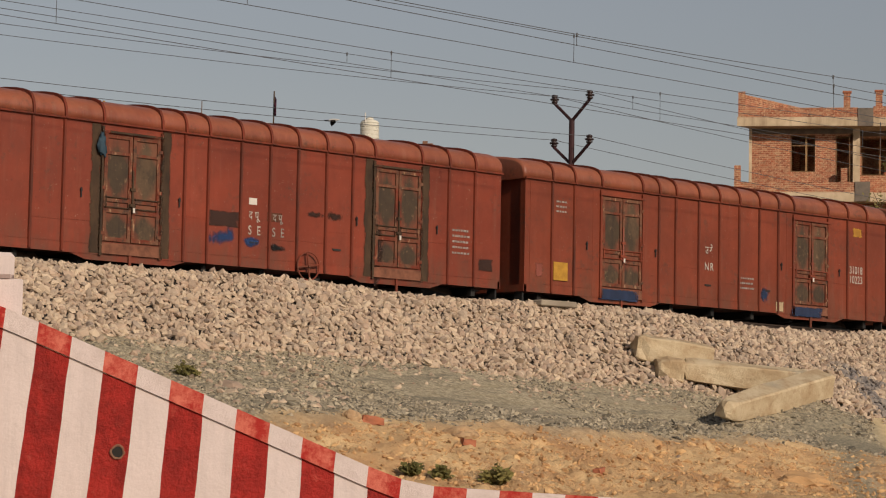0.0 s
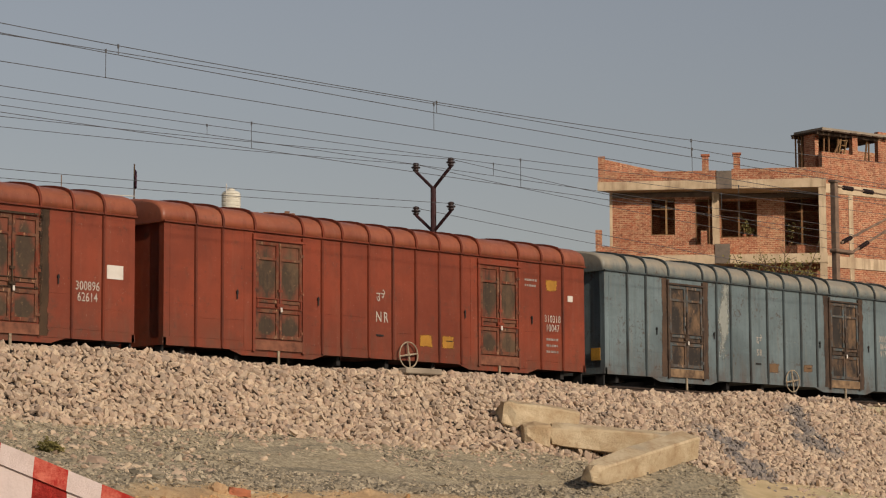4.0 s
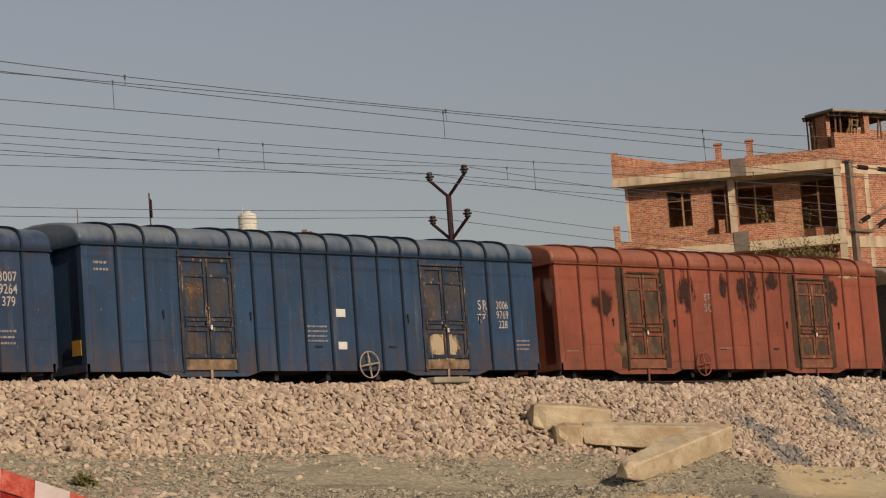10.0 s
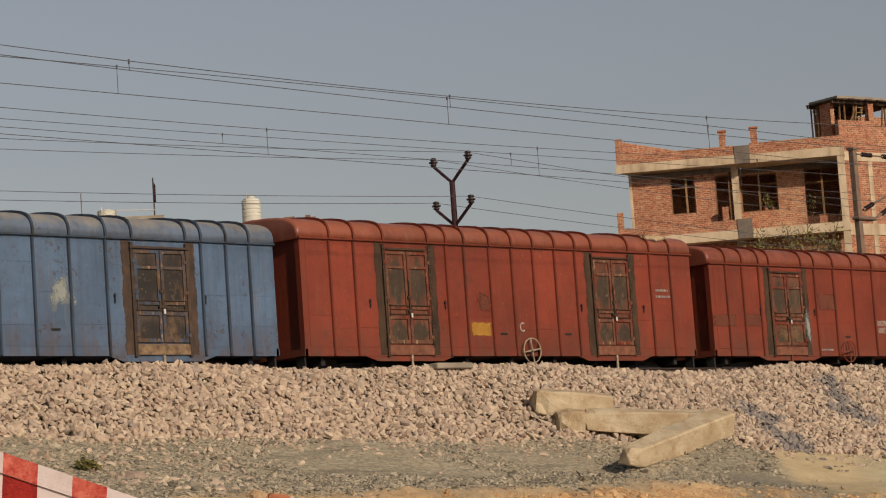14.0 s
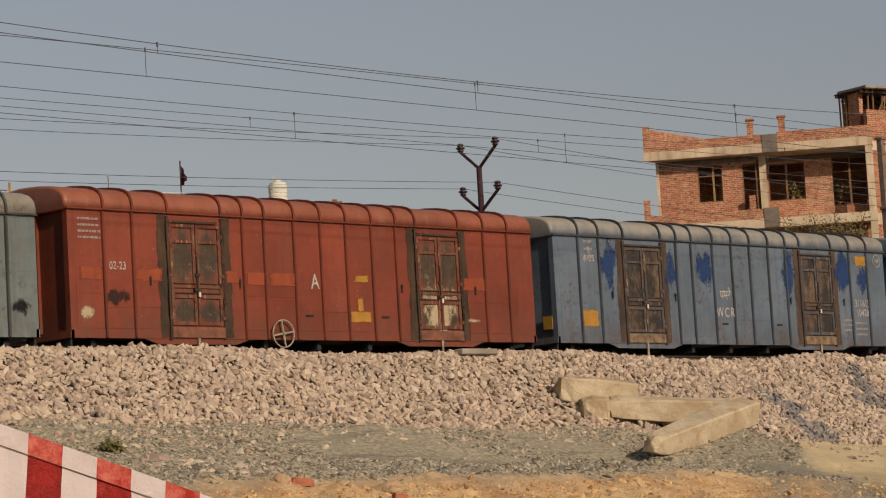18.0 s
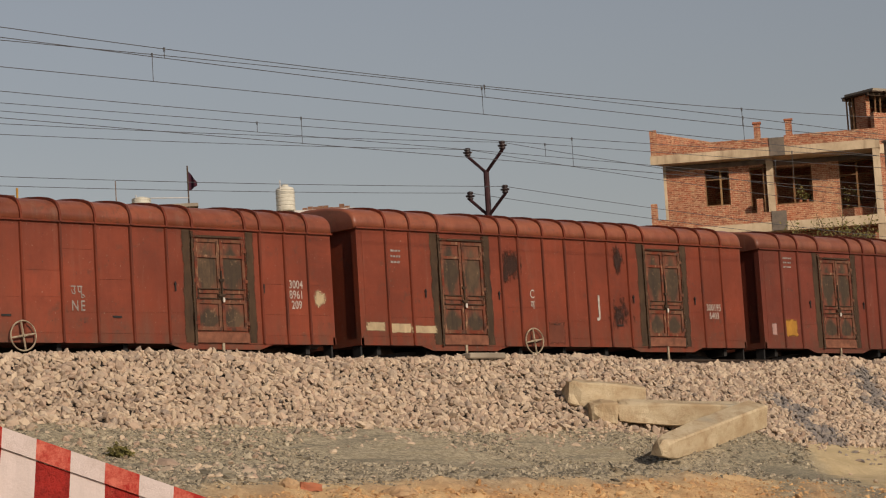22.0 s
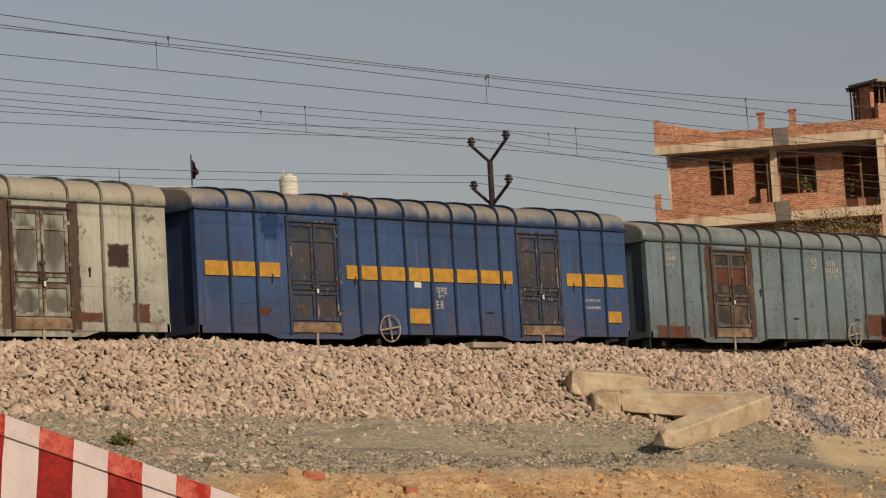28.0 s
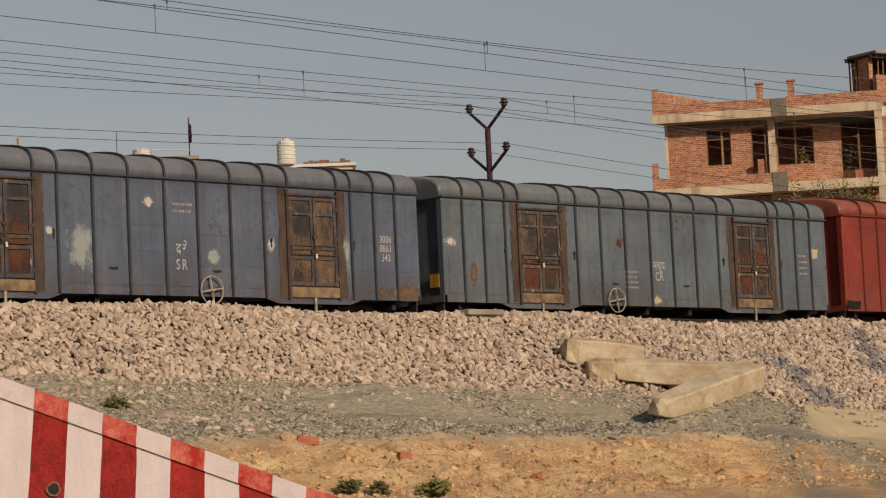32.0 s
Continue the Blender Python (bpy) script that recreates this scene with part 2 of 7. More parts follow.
for key, c in (("p_blue", (46, 62, 92)), ("p_cobalt", (44, 70, 116)), ("p_navy", (58, 64, 78)), ("p_rag", (56, 78, 92)), ("p_red", (150, 84, 70)), ("p_cream", (210, 186, 148)), ("p_ochre", (196, 142, 58)),
               ("p_dark", (66, 44, 36)), ("p_black", (30, 28, 28)), ("p_rust", (108, 66, 46)), ("p_orange", (146, 82, 62)), ("p_orange2", (164, 80, 48)), ("p_wood", (132, 104, 76)),
               ("p_pale", (172, 176, 168)), ("p_olive", (132, 126, 78)), ("p_bluepatch", (66, 90, 112)), ("p_brick", (124, 70, 52)), ("p_steel", (116, 134, 152)), ("p_teal", (158, 180, 166)),
               ("p_pink", (196, 156, 146)), ("white", (216, 208, 196))):
    if key == "p_rag":
        M[key] = simple("faded_rag_cloth", srgb(*c), scaled(srgb(*c), 0.8), 7, 0.75)
    elif key != "white":
        m = Mat(key[2:] + "_repaint", 0.7)      # brushed-on patches, thin and rubbed away at their edges
        v = m.shifted()
        g = m.generated()
        inset = m.math("MINIMUM", *(m.math("SUBTRACT", 0.5, m.math("ABSOLUTE", m.math("SUBTRACT", m.axis(i, g), 0.5))) for i in (0, 2)))
        body = m.math("ADD", inset, m.math("MULTIPLY", m.math("SUBTRACT", m.noise(5.0, 7, 0.75, vec=v), 0.5), 0.5))
        m.color(m.mix(m.step(m.noise(4, 6, 0.7, (1, 1, 0.5), vec=v), 0.35, 0.65), srgb(*c), scaled(srgb(*c), 0.68))).bump(m.noise(20, 4, 0.6, vec=v), 0.3, 0.004)
        m.link(m.step(body, -0.02, 0.09, 0.0, 0.86), m.b.inputs["Alpha"])
        M[key] = m.m
    m = Mat(key + "_blotch", 0.8)
    gen = m.t.nodes.new("ShaderNodeTexCoord").outputs["Generated"]
    dist = m.t.nodes.new("ShaderNodeVectorMath")
    dist.operation = "DISTANCE"
    flat = m.t.nodes.new("ShaderNodeVectorMath")
    flat.operation = "MULTIPLY"
    flat.inputs[1].default_value = (2, 0, 2)
    m.link(gen, flat.inputs[0])
    m.link(flat.outputs[0], dist.inputs[0])
    dist.inputs[1].default_value = (1, 0, 1)
    ragged = m.noise(2.6, 8, 0.75, (1, 1, 0.5), vec=m.shifted())
    edge = m.math("ADD", m.step(dist.outputs["Value"], 0.0, 1.05, 1.0, 0.0), m.math("MULTIPLY", m.math("SUBTRACT", ragged, 0.5), 2.6))
    m.color(m.mix(m.noise(9, 4, 0.6), srgb(*c), scaled(srgb(*c), 0.75)))
    m.link(m.step(edge, 0.42, 0.78, 0.0, 0.5 if key in ("p_bluepatch", "p_teal") else 0.78), m.b.inputs["Alpha"])
    M["s_" + key] = m.m
for key, c, d in (("margin_dark", srgb(86, 66, 48), srgb(56, 44, 34)), ("margin_rust", srgb(100, 78, 62), srgb(62, 52, 45))):
    m = Mat(key, 0.85)      # grimy strips beside the doors, with a worn edge
    v = m.shifted()
    m.color(m.mix(m.step(m.noise(3.5, 6, 0.7, (1, 1, 0.4), vec=v), 0.35, 0.65), c, d)).bump(m.noise(16, 4, 0.6, vec=v), 0.3, 0.005)
    side = m.math("SUBTRACT", 0.5, m.math("ABSOLUTE", m.math("SUBTRACT", m.axis(0, m.generated()), 0.5)))
    worn_edge = m.math("ADD", side, m.math("MULTIPLY", m.math("SUBTRACT", m.noise(4.5, 6, 0.75, (1, 1, 0.5), vec=v), 0.5), 0.9))
    m.link(m.step(worn_edge, 0.03, 0.16, 0.0, 0.93), m.b.inputs["Alpha"])
    M[key] = m.m
mt = Mat("sandy_clod", 0.95)
mt.color(mt.mix(mt.island(), srgb(224, 184, 132), srgb(176, 134, 92))).bump(mt.noise(22, 5, 0.7), 0.7, 0.02)
M["sand_clod"] = mt.m
M["old_brick"] = simple("weathered_brick", srgb(150, 108, 84), srgb(116, 86, 70), 5, 0.95)
M["lump"] = simple("pale_clod", srgb(206, 176, 136), srgb(172, 138, 104), 8, 0.95, 0.9, dist=0.03)
M["bird"] = simple("bird_feathers", srgb(60, 56, 54), srgb(34, 32, 32), 20, 0.8)
M["birdwhite"] = simple("pale_feathers", srgb(210, 206, 200), srgb(180, 176, 170), 20, 0.8)
M["plank"] = simple("pale_threshold_plank", srgb(160, 132, 100), srgb(84, 66, 52), 5.0, 0.85, 0.5)
M["plank_red"] = simple("red_stained_threshold_plank", srgb(150, 98, 74), srgb(98, 62, 48), 5.0, 0.85, 0.5)
M["frame_rust"] = simple("rusty_frame", srgb(92, 74, 60), srgb(52, 44, 40), 3.5, 0.85)
for key, c in COL.items():
    m = Mat(key + "_stile_paint", 0.75)      # the raised stiles of the doors, rubbed to rust and bare board
    v = m.shifted()
    red = key in ("red", "red2", "redb", "salmon", "crimson")
    deep = key in ("navy", "blue", "blue2", "petrol", "cobalt", "teal2", "dusk")
    tone = srgb(114, 78, 58) if red else srgb(66, 66, 68) if deep else srgb(96, 76, 60)
    cc = m.mix(m.step(m.noise(2.0, 5, 0.7, vec=v), 0.40, 0.58), scaled(c, 0.66 if red else 0.7 if key in ("cream", "sage") else 0.5), tone)
    cc = m.mix(m.math("MULTIPLY", m.step(m.noise(6, 5, 0.7, vec=v), 0.5, 0.62), 0.75), cc, srgb(62, 47, 40))
    cc = m.mix(m.math("MULTIPLY", m.step(m.noise(1.0, 5, 0.75, (11, 11, 2.2), vec=v), 0.58, 0.66), 0.7), cc, srgb(194, 158, 122))
    m.color(cc).bump(m.noise(16, 4, 0.6, vec=v), 0.35, 0.005)
    M["stile_" + key] = m.m
M["black"] = simple("grimy_underframe", (0.012, 0.012, 0.013, 1), (0.03, 0.027, 0.024, 1), 3, 0.7)
M["rail"] = simple("rail_steel", srgb(96, 80, 68), srgb(66, 56, 50), 6, 0.5, metal=0.6)
mt = Mat("weathered_concrete", 0.92)
v = mt.shifted()
cc = mt.mix(mt.step(mt.noise(1.8, 6, 0.65, vec=v), 0.38, 0.62), srgb(206, 188, 156), srgb(180, 156, 122))
cc = mt.mix(mt.math("MULTIPLY", mt.step(mt.noise(5, 6, 0.75, vec=v), 0.52, 0.7), 0.6), cc, srgb(146, 112, 78))
cc = mt.mix(mt.math("MULTIPLY", mt.step(mt.noise(0.9, 3, 0.5, vec=v), 0.55, 0.7), 0.6), cc, srgb(170, 168, 152))
mt.color(cc).bump(mt.noise(11, 6, 0.7, vec=v), 0.8, 0.03)
M["concrete"] = mt.m
M["concrete_grey"] = simple("grey_concrete", srgb(168, 156, 138), srgb(140, 128, 112), 1.2, 0.92, 0.5)
M["mast"] = simple("weathered_mast", srgb(146, 122, 102), srgb(104, 86, 74), 4, 0.75)
M["pole"] = simple("maroon_pole_paint", srgb(72, 40, 42), srgb(50, 30, 32), 4, 0.7)
M["ins"] = simple("brown_insulator", srgb(60, 46, 44), srgb(44, 34, 34), 6, 0.35)
M["wire"] = simple("old_wire", srgb(92, 92, 94), srgb(74, 74, 76), 6, 0.7)
M["white"] = simple("white_paint", srgb(226, 220, 210), srgb(206, 198, 186), 3, 0.7)
M["letter"] = simple("white_lettering", srgb(204, 196, 184), srgb(150, 138, 128), 12, 0.8)
M["letter_faint"] = simple("worn_lettering", srgb(168, 158, 150), srgb(124, 114, 107), 12, 0.8)
M["yellow"] = simple("yellow_sticker", srgb(200, 150, 56), srgb(160, 118, 44), 6, 0.7)
M["tank"] = simple("white_plastic_tank", srgb(226, 222, 206), srgb(206, 200, 182), 1.5, 0.6)
M["wheel"] = simple("handwheel_paint", srgb(190, 176, 150), srgb(126, 106, 86), 8, 0.6)
M["dark"] = simple("bore_shade_black", (0.02, 0.018, 0.016, 1), (0.035, 0.03, 0.026, 1), 2, 0.95)
M["bamboo"] = simple("bamboo_prop", srgb(140, 106, 72), srgb(104, 78, 54), 5, 0.8)
M["bamboo_pale"] = simple("pale_timber", srgb(172, 140, 98), srgb(140, 108, 74), 5, 0.8)
M["board"] = simple("formwork_timber", srgb(96, 78, 62), srgb(60, 48, 40), 4, 0.85)
M["bark"] = simple("dry_bark", srgb(120, 98, 78), srgb(86, 70, 56), 6, 0.9)
M["cement"] = simple("grey_cement", srgb(134, 120, 106), srgb(102, 94, 86), 3, 0.9)
mt = Mat("house_concrete", 0.92)
cc = mt.mix(mt.step(mt.noise(0.9, 6, 0.65), 0.35, 0.65), srgb(220, 198, 166), srgb(188, 166, 136))
cc = mt.mix(mt.math("MULTIPLY", mt.step(mt.noise(1.0, 5, 0.65, (3, 3, 0.4)), 0.5, 0.7), 0.55), cc, srgb(136, 112, 88))
mt.color(cc).bump(mt.noise(9, 5, 0.7), 0.5, 0.02)
M["concrete_house"] = mt.m
M["leaf"] = simple("dusty_leaf", srgb(134, 122, 68), srgb(94, 92, 50), 3, 0.8)
M["flagcloth"] = simple("flag_cloth", srgb(84, 34, 44), srgb(40, 34, 56), 2.5, 0.9)

for key, c, wornc, lo in (("bar_red", srgb(174, 45, 37), srgb(214, 116, 96), 0.54), ("bar_white", srgb(222, 206, 200), srgb(190, 170, 160), 0.56)):
    mt = Mat(key.replace("bar_", "barrier_"), 0.8)
    v = mt.shifted()
    cc = mt.mix(mt.math("MULTIPLY", mt.step(mt.noise(3.4, 7, 0.75, vec=v), 0.42, 0.6), 0.85 if key == "bar_red" else 0.3), c, scaled(c, 0.5 if key == "bar_red" else 0.85))
    cc = mt.mix(mt.math("MULTIPLY", mt.step(mt.noise(8, 7, 0.75, vec=v), lo + 0.04, lo + 0.14), 0.25), cc, wornc)
    cc = mt.mix(mt.math("MULTIPLY", mt.step(mt.noise(1.0, 5, 0.7, (9, 9, 0.8), vec=v), 0.46, 0.66), 0.6 if key == "bar_red" else 0.25), cc, scaled(c, 0.6))
    mt.color(cc).bump(mt.math("ADD", mt.math("MULTIPLY", mt.noise(4, 5, 0.7, vec=v), 2.0), mt.noise(30, 4, 0.7, vec=v)), 1.0 if key == "bar_red" else 0.25, 0.02)
    M[key] = mt.m
    # the coping's paint is chipped and sun-bleached
    mt = Mat(key.replace("bar_", "coping_"), 0.85)
    v = mt.shifted()
    cc = mt.mix(mt.math("MULTIPLY", mt.step(mt.noise(5, 7, 0.75, vec=v), 0.44, 0.6), 1.0 if key == "bar_red" else 0.35), c, wornc)
    mt.color(cc).bump(mt.noise(16, 6, 0.75, vec=v), 0.8, 0.015)
    M[key + "_cap"] = mt.m

# bricks of the house: rough and uneven, here and there daubed with mortar
for key, daub in (("brick", 0.55), ("brick_plaster", 0.8)):
    mt = Mat("house_" + key, 0.92)
    bt = mt.t.nodes.new("ShaderNodeTexBrick")
    bt.inputs["Scale"].default_value, bt.inputs["Mortar Size"].default_value, bt.inputs["Bias"].default_value = 1.0, 0.012, -0.1
    bt.inputs["Brick Width"].default_value, bt.inputs["Row Height"].default_value = 0.24, 0.09
    bt.inputs["Color1"].default_value, bt.inputs["Color2"].default_value, bt.inputs["Mortar"].default_value = srgb(188, 110, 79), srgb(138, 76, 57), srgb(204, 166, 132)
    uvn = mt.t.nodes.new("ShaderNodeUVMap")
    mt.link(uvn.outputs[0], bt.inputs["Vector"])
    cc = mt.mix(mt.math("MULTIPLY", mt.step(mt.noise(0.6, 6, 0.7), 0.42, 0.6), 0.6), bt.outputs["Color"], srgb(146, 86, 62))
    cc = mt.mix(mt.math("MULTIPLY", mt.step(mt.noise(2.6, 6, 0.75, (1, 1, 2.2)), 0.60 - 0.25 * daub, 0.70), 0.5 + 0.4 * daub), cc, srgb(208, 176, 138))
    cc = mt.mix(mt.math("MULTIPLY", mt.step(mt.noise(5, 5, 0.75, (1, 1, 2)), 0.5, 0.64), 0.7), cc, srgb(98, 58, 46))
    cc = mt.mix(mt.math("MULTIPLY", mt.step(mt.noise(1.0, 4, 0.6, (2.5, 2.5, 0.3)), 0.56, 0.75), 0.45), cc, srgb(120, 92, 76))
    cc = mt.mix(mt.math("MULTIPLY", mt.step(mt.noise(6.0, 5, 0.75, (1, 1, 3)), 0.57, 0.66), 0.7), cc, srgb(224, 194, 156))
    mt.color(cc).bump(mt.math("ADD", bt.outputs["Fac"], mt.noise(7, 4, 0.7)), -0.6, 0.02)
    M[key] = mt.m
M["brick_piece"] = simple("loose_brick", srgb(182, 112, 80), srgb(160, 104, 80), 9, 0.95, 0.6)

# ground: sand, grey gravel and dusty earth by place
mt = Mat("ground", 0.95)
gx, gy = mt.axis(0), mt.axis(1)
wob = mt.math("MULTIPLY", mt.math("SUBTRACT", mt.noise(0.35, 5, 0.6), 0.5), 4.5)
fine = mt.noise(11, 8, 0.85)
coarse = mt.noise(2.0, 6, 0.65)
sand = mt.mix(mt.step(coarse, 0.35, 0.65), srgb(242, 208, 156), srgb(216, 174, 126))
sand = mt.mix(mt.math("MULTIPLY", mt.step(fine, 0.5, 0.68), 0.45), sand, srgb(150, 114, 80))
sand = mt.mix(mt.math("MULTIPLY", mt.step(mt.noise(0.7, 6, 0.7), 0.44, 0.6), 0.7), sand, srgb(190, 142, 98))
sand = mt.mix(mt.step(gx, 31.0, 34.5), sand, mt.mix(mt.step(coarse, 0.35, 0.65), srgb(230, 206, 162), srgb(208, 184, 140)))
gravel = mt.mix(mt.step(fine, 0.4, 0.6), srgb(134, 124, 102), srgb(222, 206, 174))
rills = mt.noise(1.0, 5, 0.65, (0.5, 2.6, 1.0))
gravel = mt.mix(mt.math("MULTIPLY", mt.step(rills, 0.52, 0.66), 0.55), gravel, srgb(176, 160, 126))
gravel = mt.mix(mt.math("MULTIPLY", mt.step(rills, 0.46, 0.36), 0.5), gravel, srgb(112, 108, 94))
earth = mt.mix(mt.step(coarse, 0.35, 0.65), srgb(158, 140, 114), srgb(132, 116, 94))
edge = mt.math("SUBTRACT", mt.math("ADD", gy, mt.math("MULTIPLY", wob, 0.5)), mt.math("MULTIPLY", mt.math("MAXIMUM", mt.math("SUBTRACT", gx, 32.3), 0.0), 0.85))
c = mt.mix(mt.step(edge, 23.7, 24.5), sand, gravel)
def line_of(slope, base):
    """How far a spot lies off the line y = slope * x + base."""
    return mt.math("SUBTRACT", mt.math("SUBTRACT", gy, mt.math("MULTIPLY", gx, slope)), base)


rag_edge = mt.math("MULTIPLY", mt.math("SUBTRACT", mt.noise(1.1, 5, 0.65), 0.5), 1.6)
# smooth dusty ground beside the sand, then a gravel track and a grey tyre mark slantwise over it
c = mt.mix(mt.step(mt.math("ADD", line_of(0.892, -7.4), rag_edge), 0.4, -0.6), c, mt.mix(mt.step(coarse, 0.35, 0.65), srgb(216, 200, 160), srgb(194, 180, 144)))
for slope, base, wide in ((1.1, -11.7, 1.15), (0.925, -4.5, 0.42)):
    off = mt.math("ADD", mt.math("ABSOLUTE", line_of(slope, base)), rag_edge)
    c = mt.mix(mt.math("MULTIPLY", mt.step(off, wide + 0.35, wide - 0.35), 0.85), c, mt.mix(mt.step(fine, 0.4, 0.6), srgb(120, 114, 98), srgb(190, 178, 150)))
c = mt.mix(mt.step(gy, 36.0, 37.5), c, earth)
c = mt.mix(mt.step(gy, 15.5, 13.0), c, earth)
mt.color(c).bump(mt.math("ADD", fine, mt.math("MULTIPLY", coarse, 1.5)), 0.8, 0.05)
M["ground"] = mt.m
mt = Mat("gravel_grain", 0.92)
mt.color(mt.mix(mt.island(), srgb(192, 178, 152), srgb(104, 98, 86)))
M["gravel"] = mt.m

# near-black brown: the unlit gaps between the stones are put into this colour
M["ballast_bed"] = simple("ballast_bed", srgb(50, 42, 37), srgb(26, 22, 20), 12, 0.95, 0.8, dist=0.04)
mt = Mat("ballast_stone", 0.9)
r = mt.island()
c = mt.mix(r, srgb(213, 191, 164), srgb(163, 142, 123))
r2 = mt.math("FRACT", mt.math("MULTIPLY", r, 13.7))
c = mt.mix(mt.math("MULTIPLY", mt.step(r2, 0.62, 0.9), 0.5), c, srgb(190, 160, 138))
c = mt.mix(mt.math("MULTIPLY", mt.step(r2, 0.2, 0.0), 0.6), c, srgb(138, 126, 118))
bx, by = mt.axis(0), mt.axis(1)
ragged = mt.math("MULTIPLY", mt.math("SUBTRACT", mt.noise(1.4, 5, 0.75), 0.5), 3.6)


def bluish(slope, base, wide, y0, y1):
    """A seam of slate-grey stones that runs down the bank along x = slope * y + base."""
    off = mt.math("ABSOLUTE", mt.math("SUBTRACT", mt.math("SUBTRACT", bx, mt.math("MULTIPLY", by, slope)), base))
    within = mt.math("MULTIPLY", mt.step(by, y0, y0 + 0.4), mt.step(by, y1, y1 - 0.4))
    return mt.math("MULTIPLY", mt.step(mt.math("ADD", off, ragged), wide, wide - 0.25), within)


bl = mt.math("MAXIMUM", bluish(0.62, 22.2, 0.55, 29.0, 33.8), mt.math("MAXIMUM", bluish(0.8, 19.8, 0.5, 32.0, 35.0), bluish(0.0, 52.2, 0.9, 30.0, 36.0)))
c = mt.mix(mt.math("MULTIPLY", bl, 0.75), c, srgb(106, 107, 110))
c = mt.mix(mt.math("MULTIPLY", mt.step(mt.noise(9, 4, 0.6), 0.5, 0.75), 0.4), c, srgb(214, 196, 170))
mt.color(c).bump(mt.noise(40, 4, 0.6), 0.4, 0.01)
M["ballast"] = mt.m


# ---- mesh helpers ----
def mesh_ob(name, bm, mat, parent=None, label="", smooth=False):
    me = bpy.data.meshes.new(name)
    bm.normal_update()
    bm.to_mesh(me)
    bm.free()
    if smooth:
        me.polygons.foreach_set("use_smooth", [True] * len(me.polygons))
    me.materials.append(mat)
    ob = new(name, me)
    if parent:
        ob.parent = parent
    if label:
        ob["label"] = label
    return ob


def part(name, bm, mat, parent, label="", smooth=False):
    return mesh_ob(name, bm, mat, parent, label, smooth)


def empty(name, m, label, category, group="", kind=""):
    ob = new(name)
    ob.matrix_world = m
    return tagged(ob, label, category, group, kind)


def box(x0, x1, y0, y1, z0, z1, bm=None, bevel=0.0, m=None):
    own = bmesh.new() if (bm is None or bevel or m) else bm
    r = bmesh.ops.create_cube(own, size=1.0)
    for v in r["verts"]:
        v.co = ((x0 + x1) / 2 + v.co.x * (x1 - x0), (y0 + y1) / 2 + v.co.y * (y1 - y0), (z0 + z1) / 2 + v.co.z * (z1 - z0))
    if bevel:
        bmesh.ops.bevel(own, geom=own.edges[:], offset=bevel, segments=1, affect="EDGES")
    if m:
        bmesh.ops.transform(own, matrix=m, verts=own.verts[:])
    if bm is not None and own is not bm:
        me = bpy.data.meshes.new("tmp")
        own.to_mesh(me)
        own.free()
        bm.from_mesh(me)
        bpy.data.meshes.remove(me)
        return bm
    return own


def prism(poly, axis, a, b, bm=None):
    """A prism: poly of 2D points in the plane across the axis ('x': (y, z), 'y': (x, z), 'z': (x, y)), from a to b."""
    bm = bm if bm is not None else bmesh.new()

    def co(p, t):
        return {"x": (t, p[0], p[1]), "y": (p[0], t, p[1]), "z": (p[0], p[1], t)}[axis]
    lo, hi = [bm.verts.new(co(q, a)) for q in poly], [bm.verts.new(co(q, b)) for q in poly]
    fs = [bm.faces.new(lo), bm.faces.new(hi[::-1])]
    for i in range(len(poly)):
        j = (i + 1) % len(poly)
        fs.append(bm.faces.new((lo[i], hi[i], hi[j], lo[j])))
    bmesh.ops.recalc_face_normals(bm, faces=fs)
    return bm


def rod(a, b, r, bm=None, seg=8, r2=None):
    bm = bm if bm is not None else bmesh.new()
    a, b = Vector(a), Vector(b)
    m = Matrix.Translation((a + b) / 2) @ (b - a).to_track_quat("Z", "Y").to_matrix().to_4x4()
    bmesh.ops.create_cone(bm, cap_ends=True, segments=seg, radius1=r, radius2=r if r2 is None else r2, depth=(b - a).length, matrix=m)
    return bm


def lathe(profile, bm=None, seg=16, m=None):
    """profile: (radius, z) from bottom to top, turned round z."""
    bm = bm if bm is not None else bmesh.new()
    rings, made = [], []
    for rad, z in profile:
        rings.append([bm.verts.new((rad * math.cos(2 * math.pi * k / seg), rad * math.sin(2 * math.pi * k / seg), z)) for k in range(seg)])
        made += rings[-1]
    fs = [bm.faces.new(rings[0][::-1]), bm.faces.new(rings[-1])]
    for lo, hi in zip(rings, rings[1:]):
        for k in range(seg):
            j = (k + 1) % seg
            fs.append(bm.faces.new((lo[k], lo[j], hi[j], hi[k])))
    if m:
        bmesh.ops.transform(bm, matrix=m, verts=made)
    return bm


def torus(R, r, bm=None, seg=24, sub=6, m=None):
    bm = bm if bm is not None else bmesh.new()
    g = []
    for i in range(seg):
        a = 2 * math.pi * i / seg
        g.append([bm.verts.new(((R + r * math.cos(2 * math.pi * k / sub)) * math.cos(a), r * math.sin(2 * math.pi * k / sub), (R + r * math.cos(2 * math.pi * k / sub)) * math.sin(a))) for k in range(sub)])
    for i in range(seg):
        for k in range(sub):
            bm.faces.new((g[i][k], g[(i + 1) % seg][k], g[(i + 1) % seg][(k + 1) % sub], g[i][(k + 1) % sub]))
    bmesh.ops.recalc_face_normals(bm, faces=bm.faces[:])
    if m:
        bmesh.ops.transform(bm, matrix=m, verts=[v for ring in g for v in ring])
    return bm


# ---- the lie of the land ----
TRACK_Y, RAIL_Z = 42.40, 4.80      # the train's track: centre line and rail head
NEAR_Y, NEAR_Z = 38.14, 5.02       # the empty track in front of it


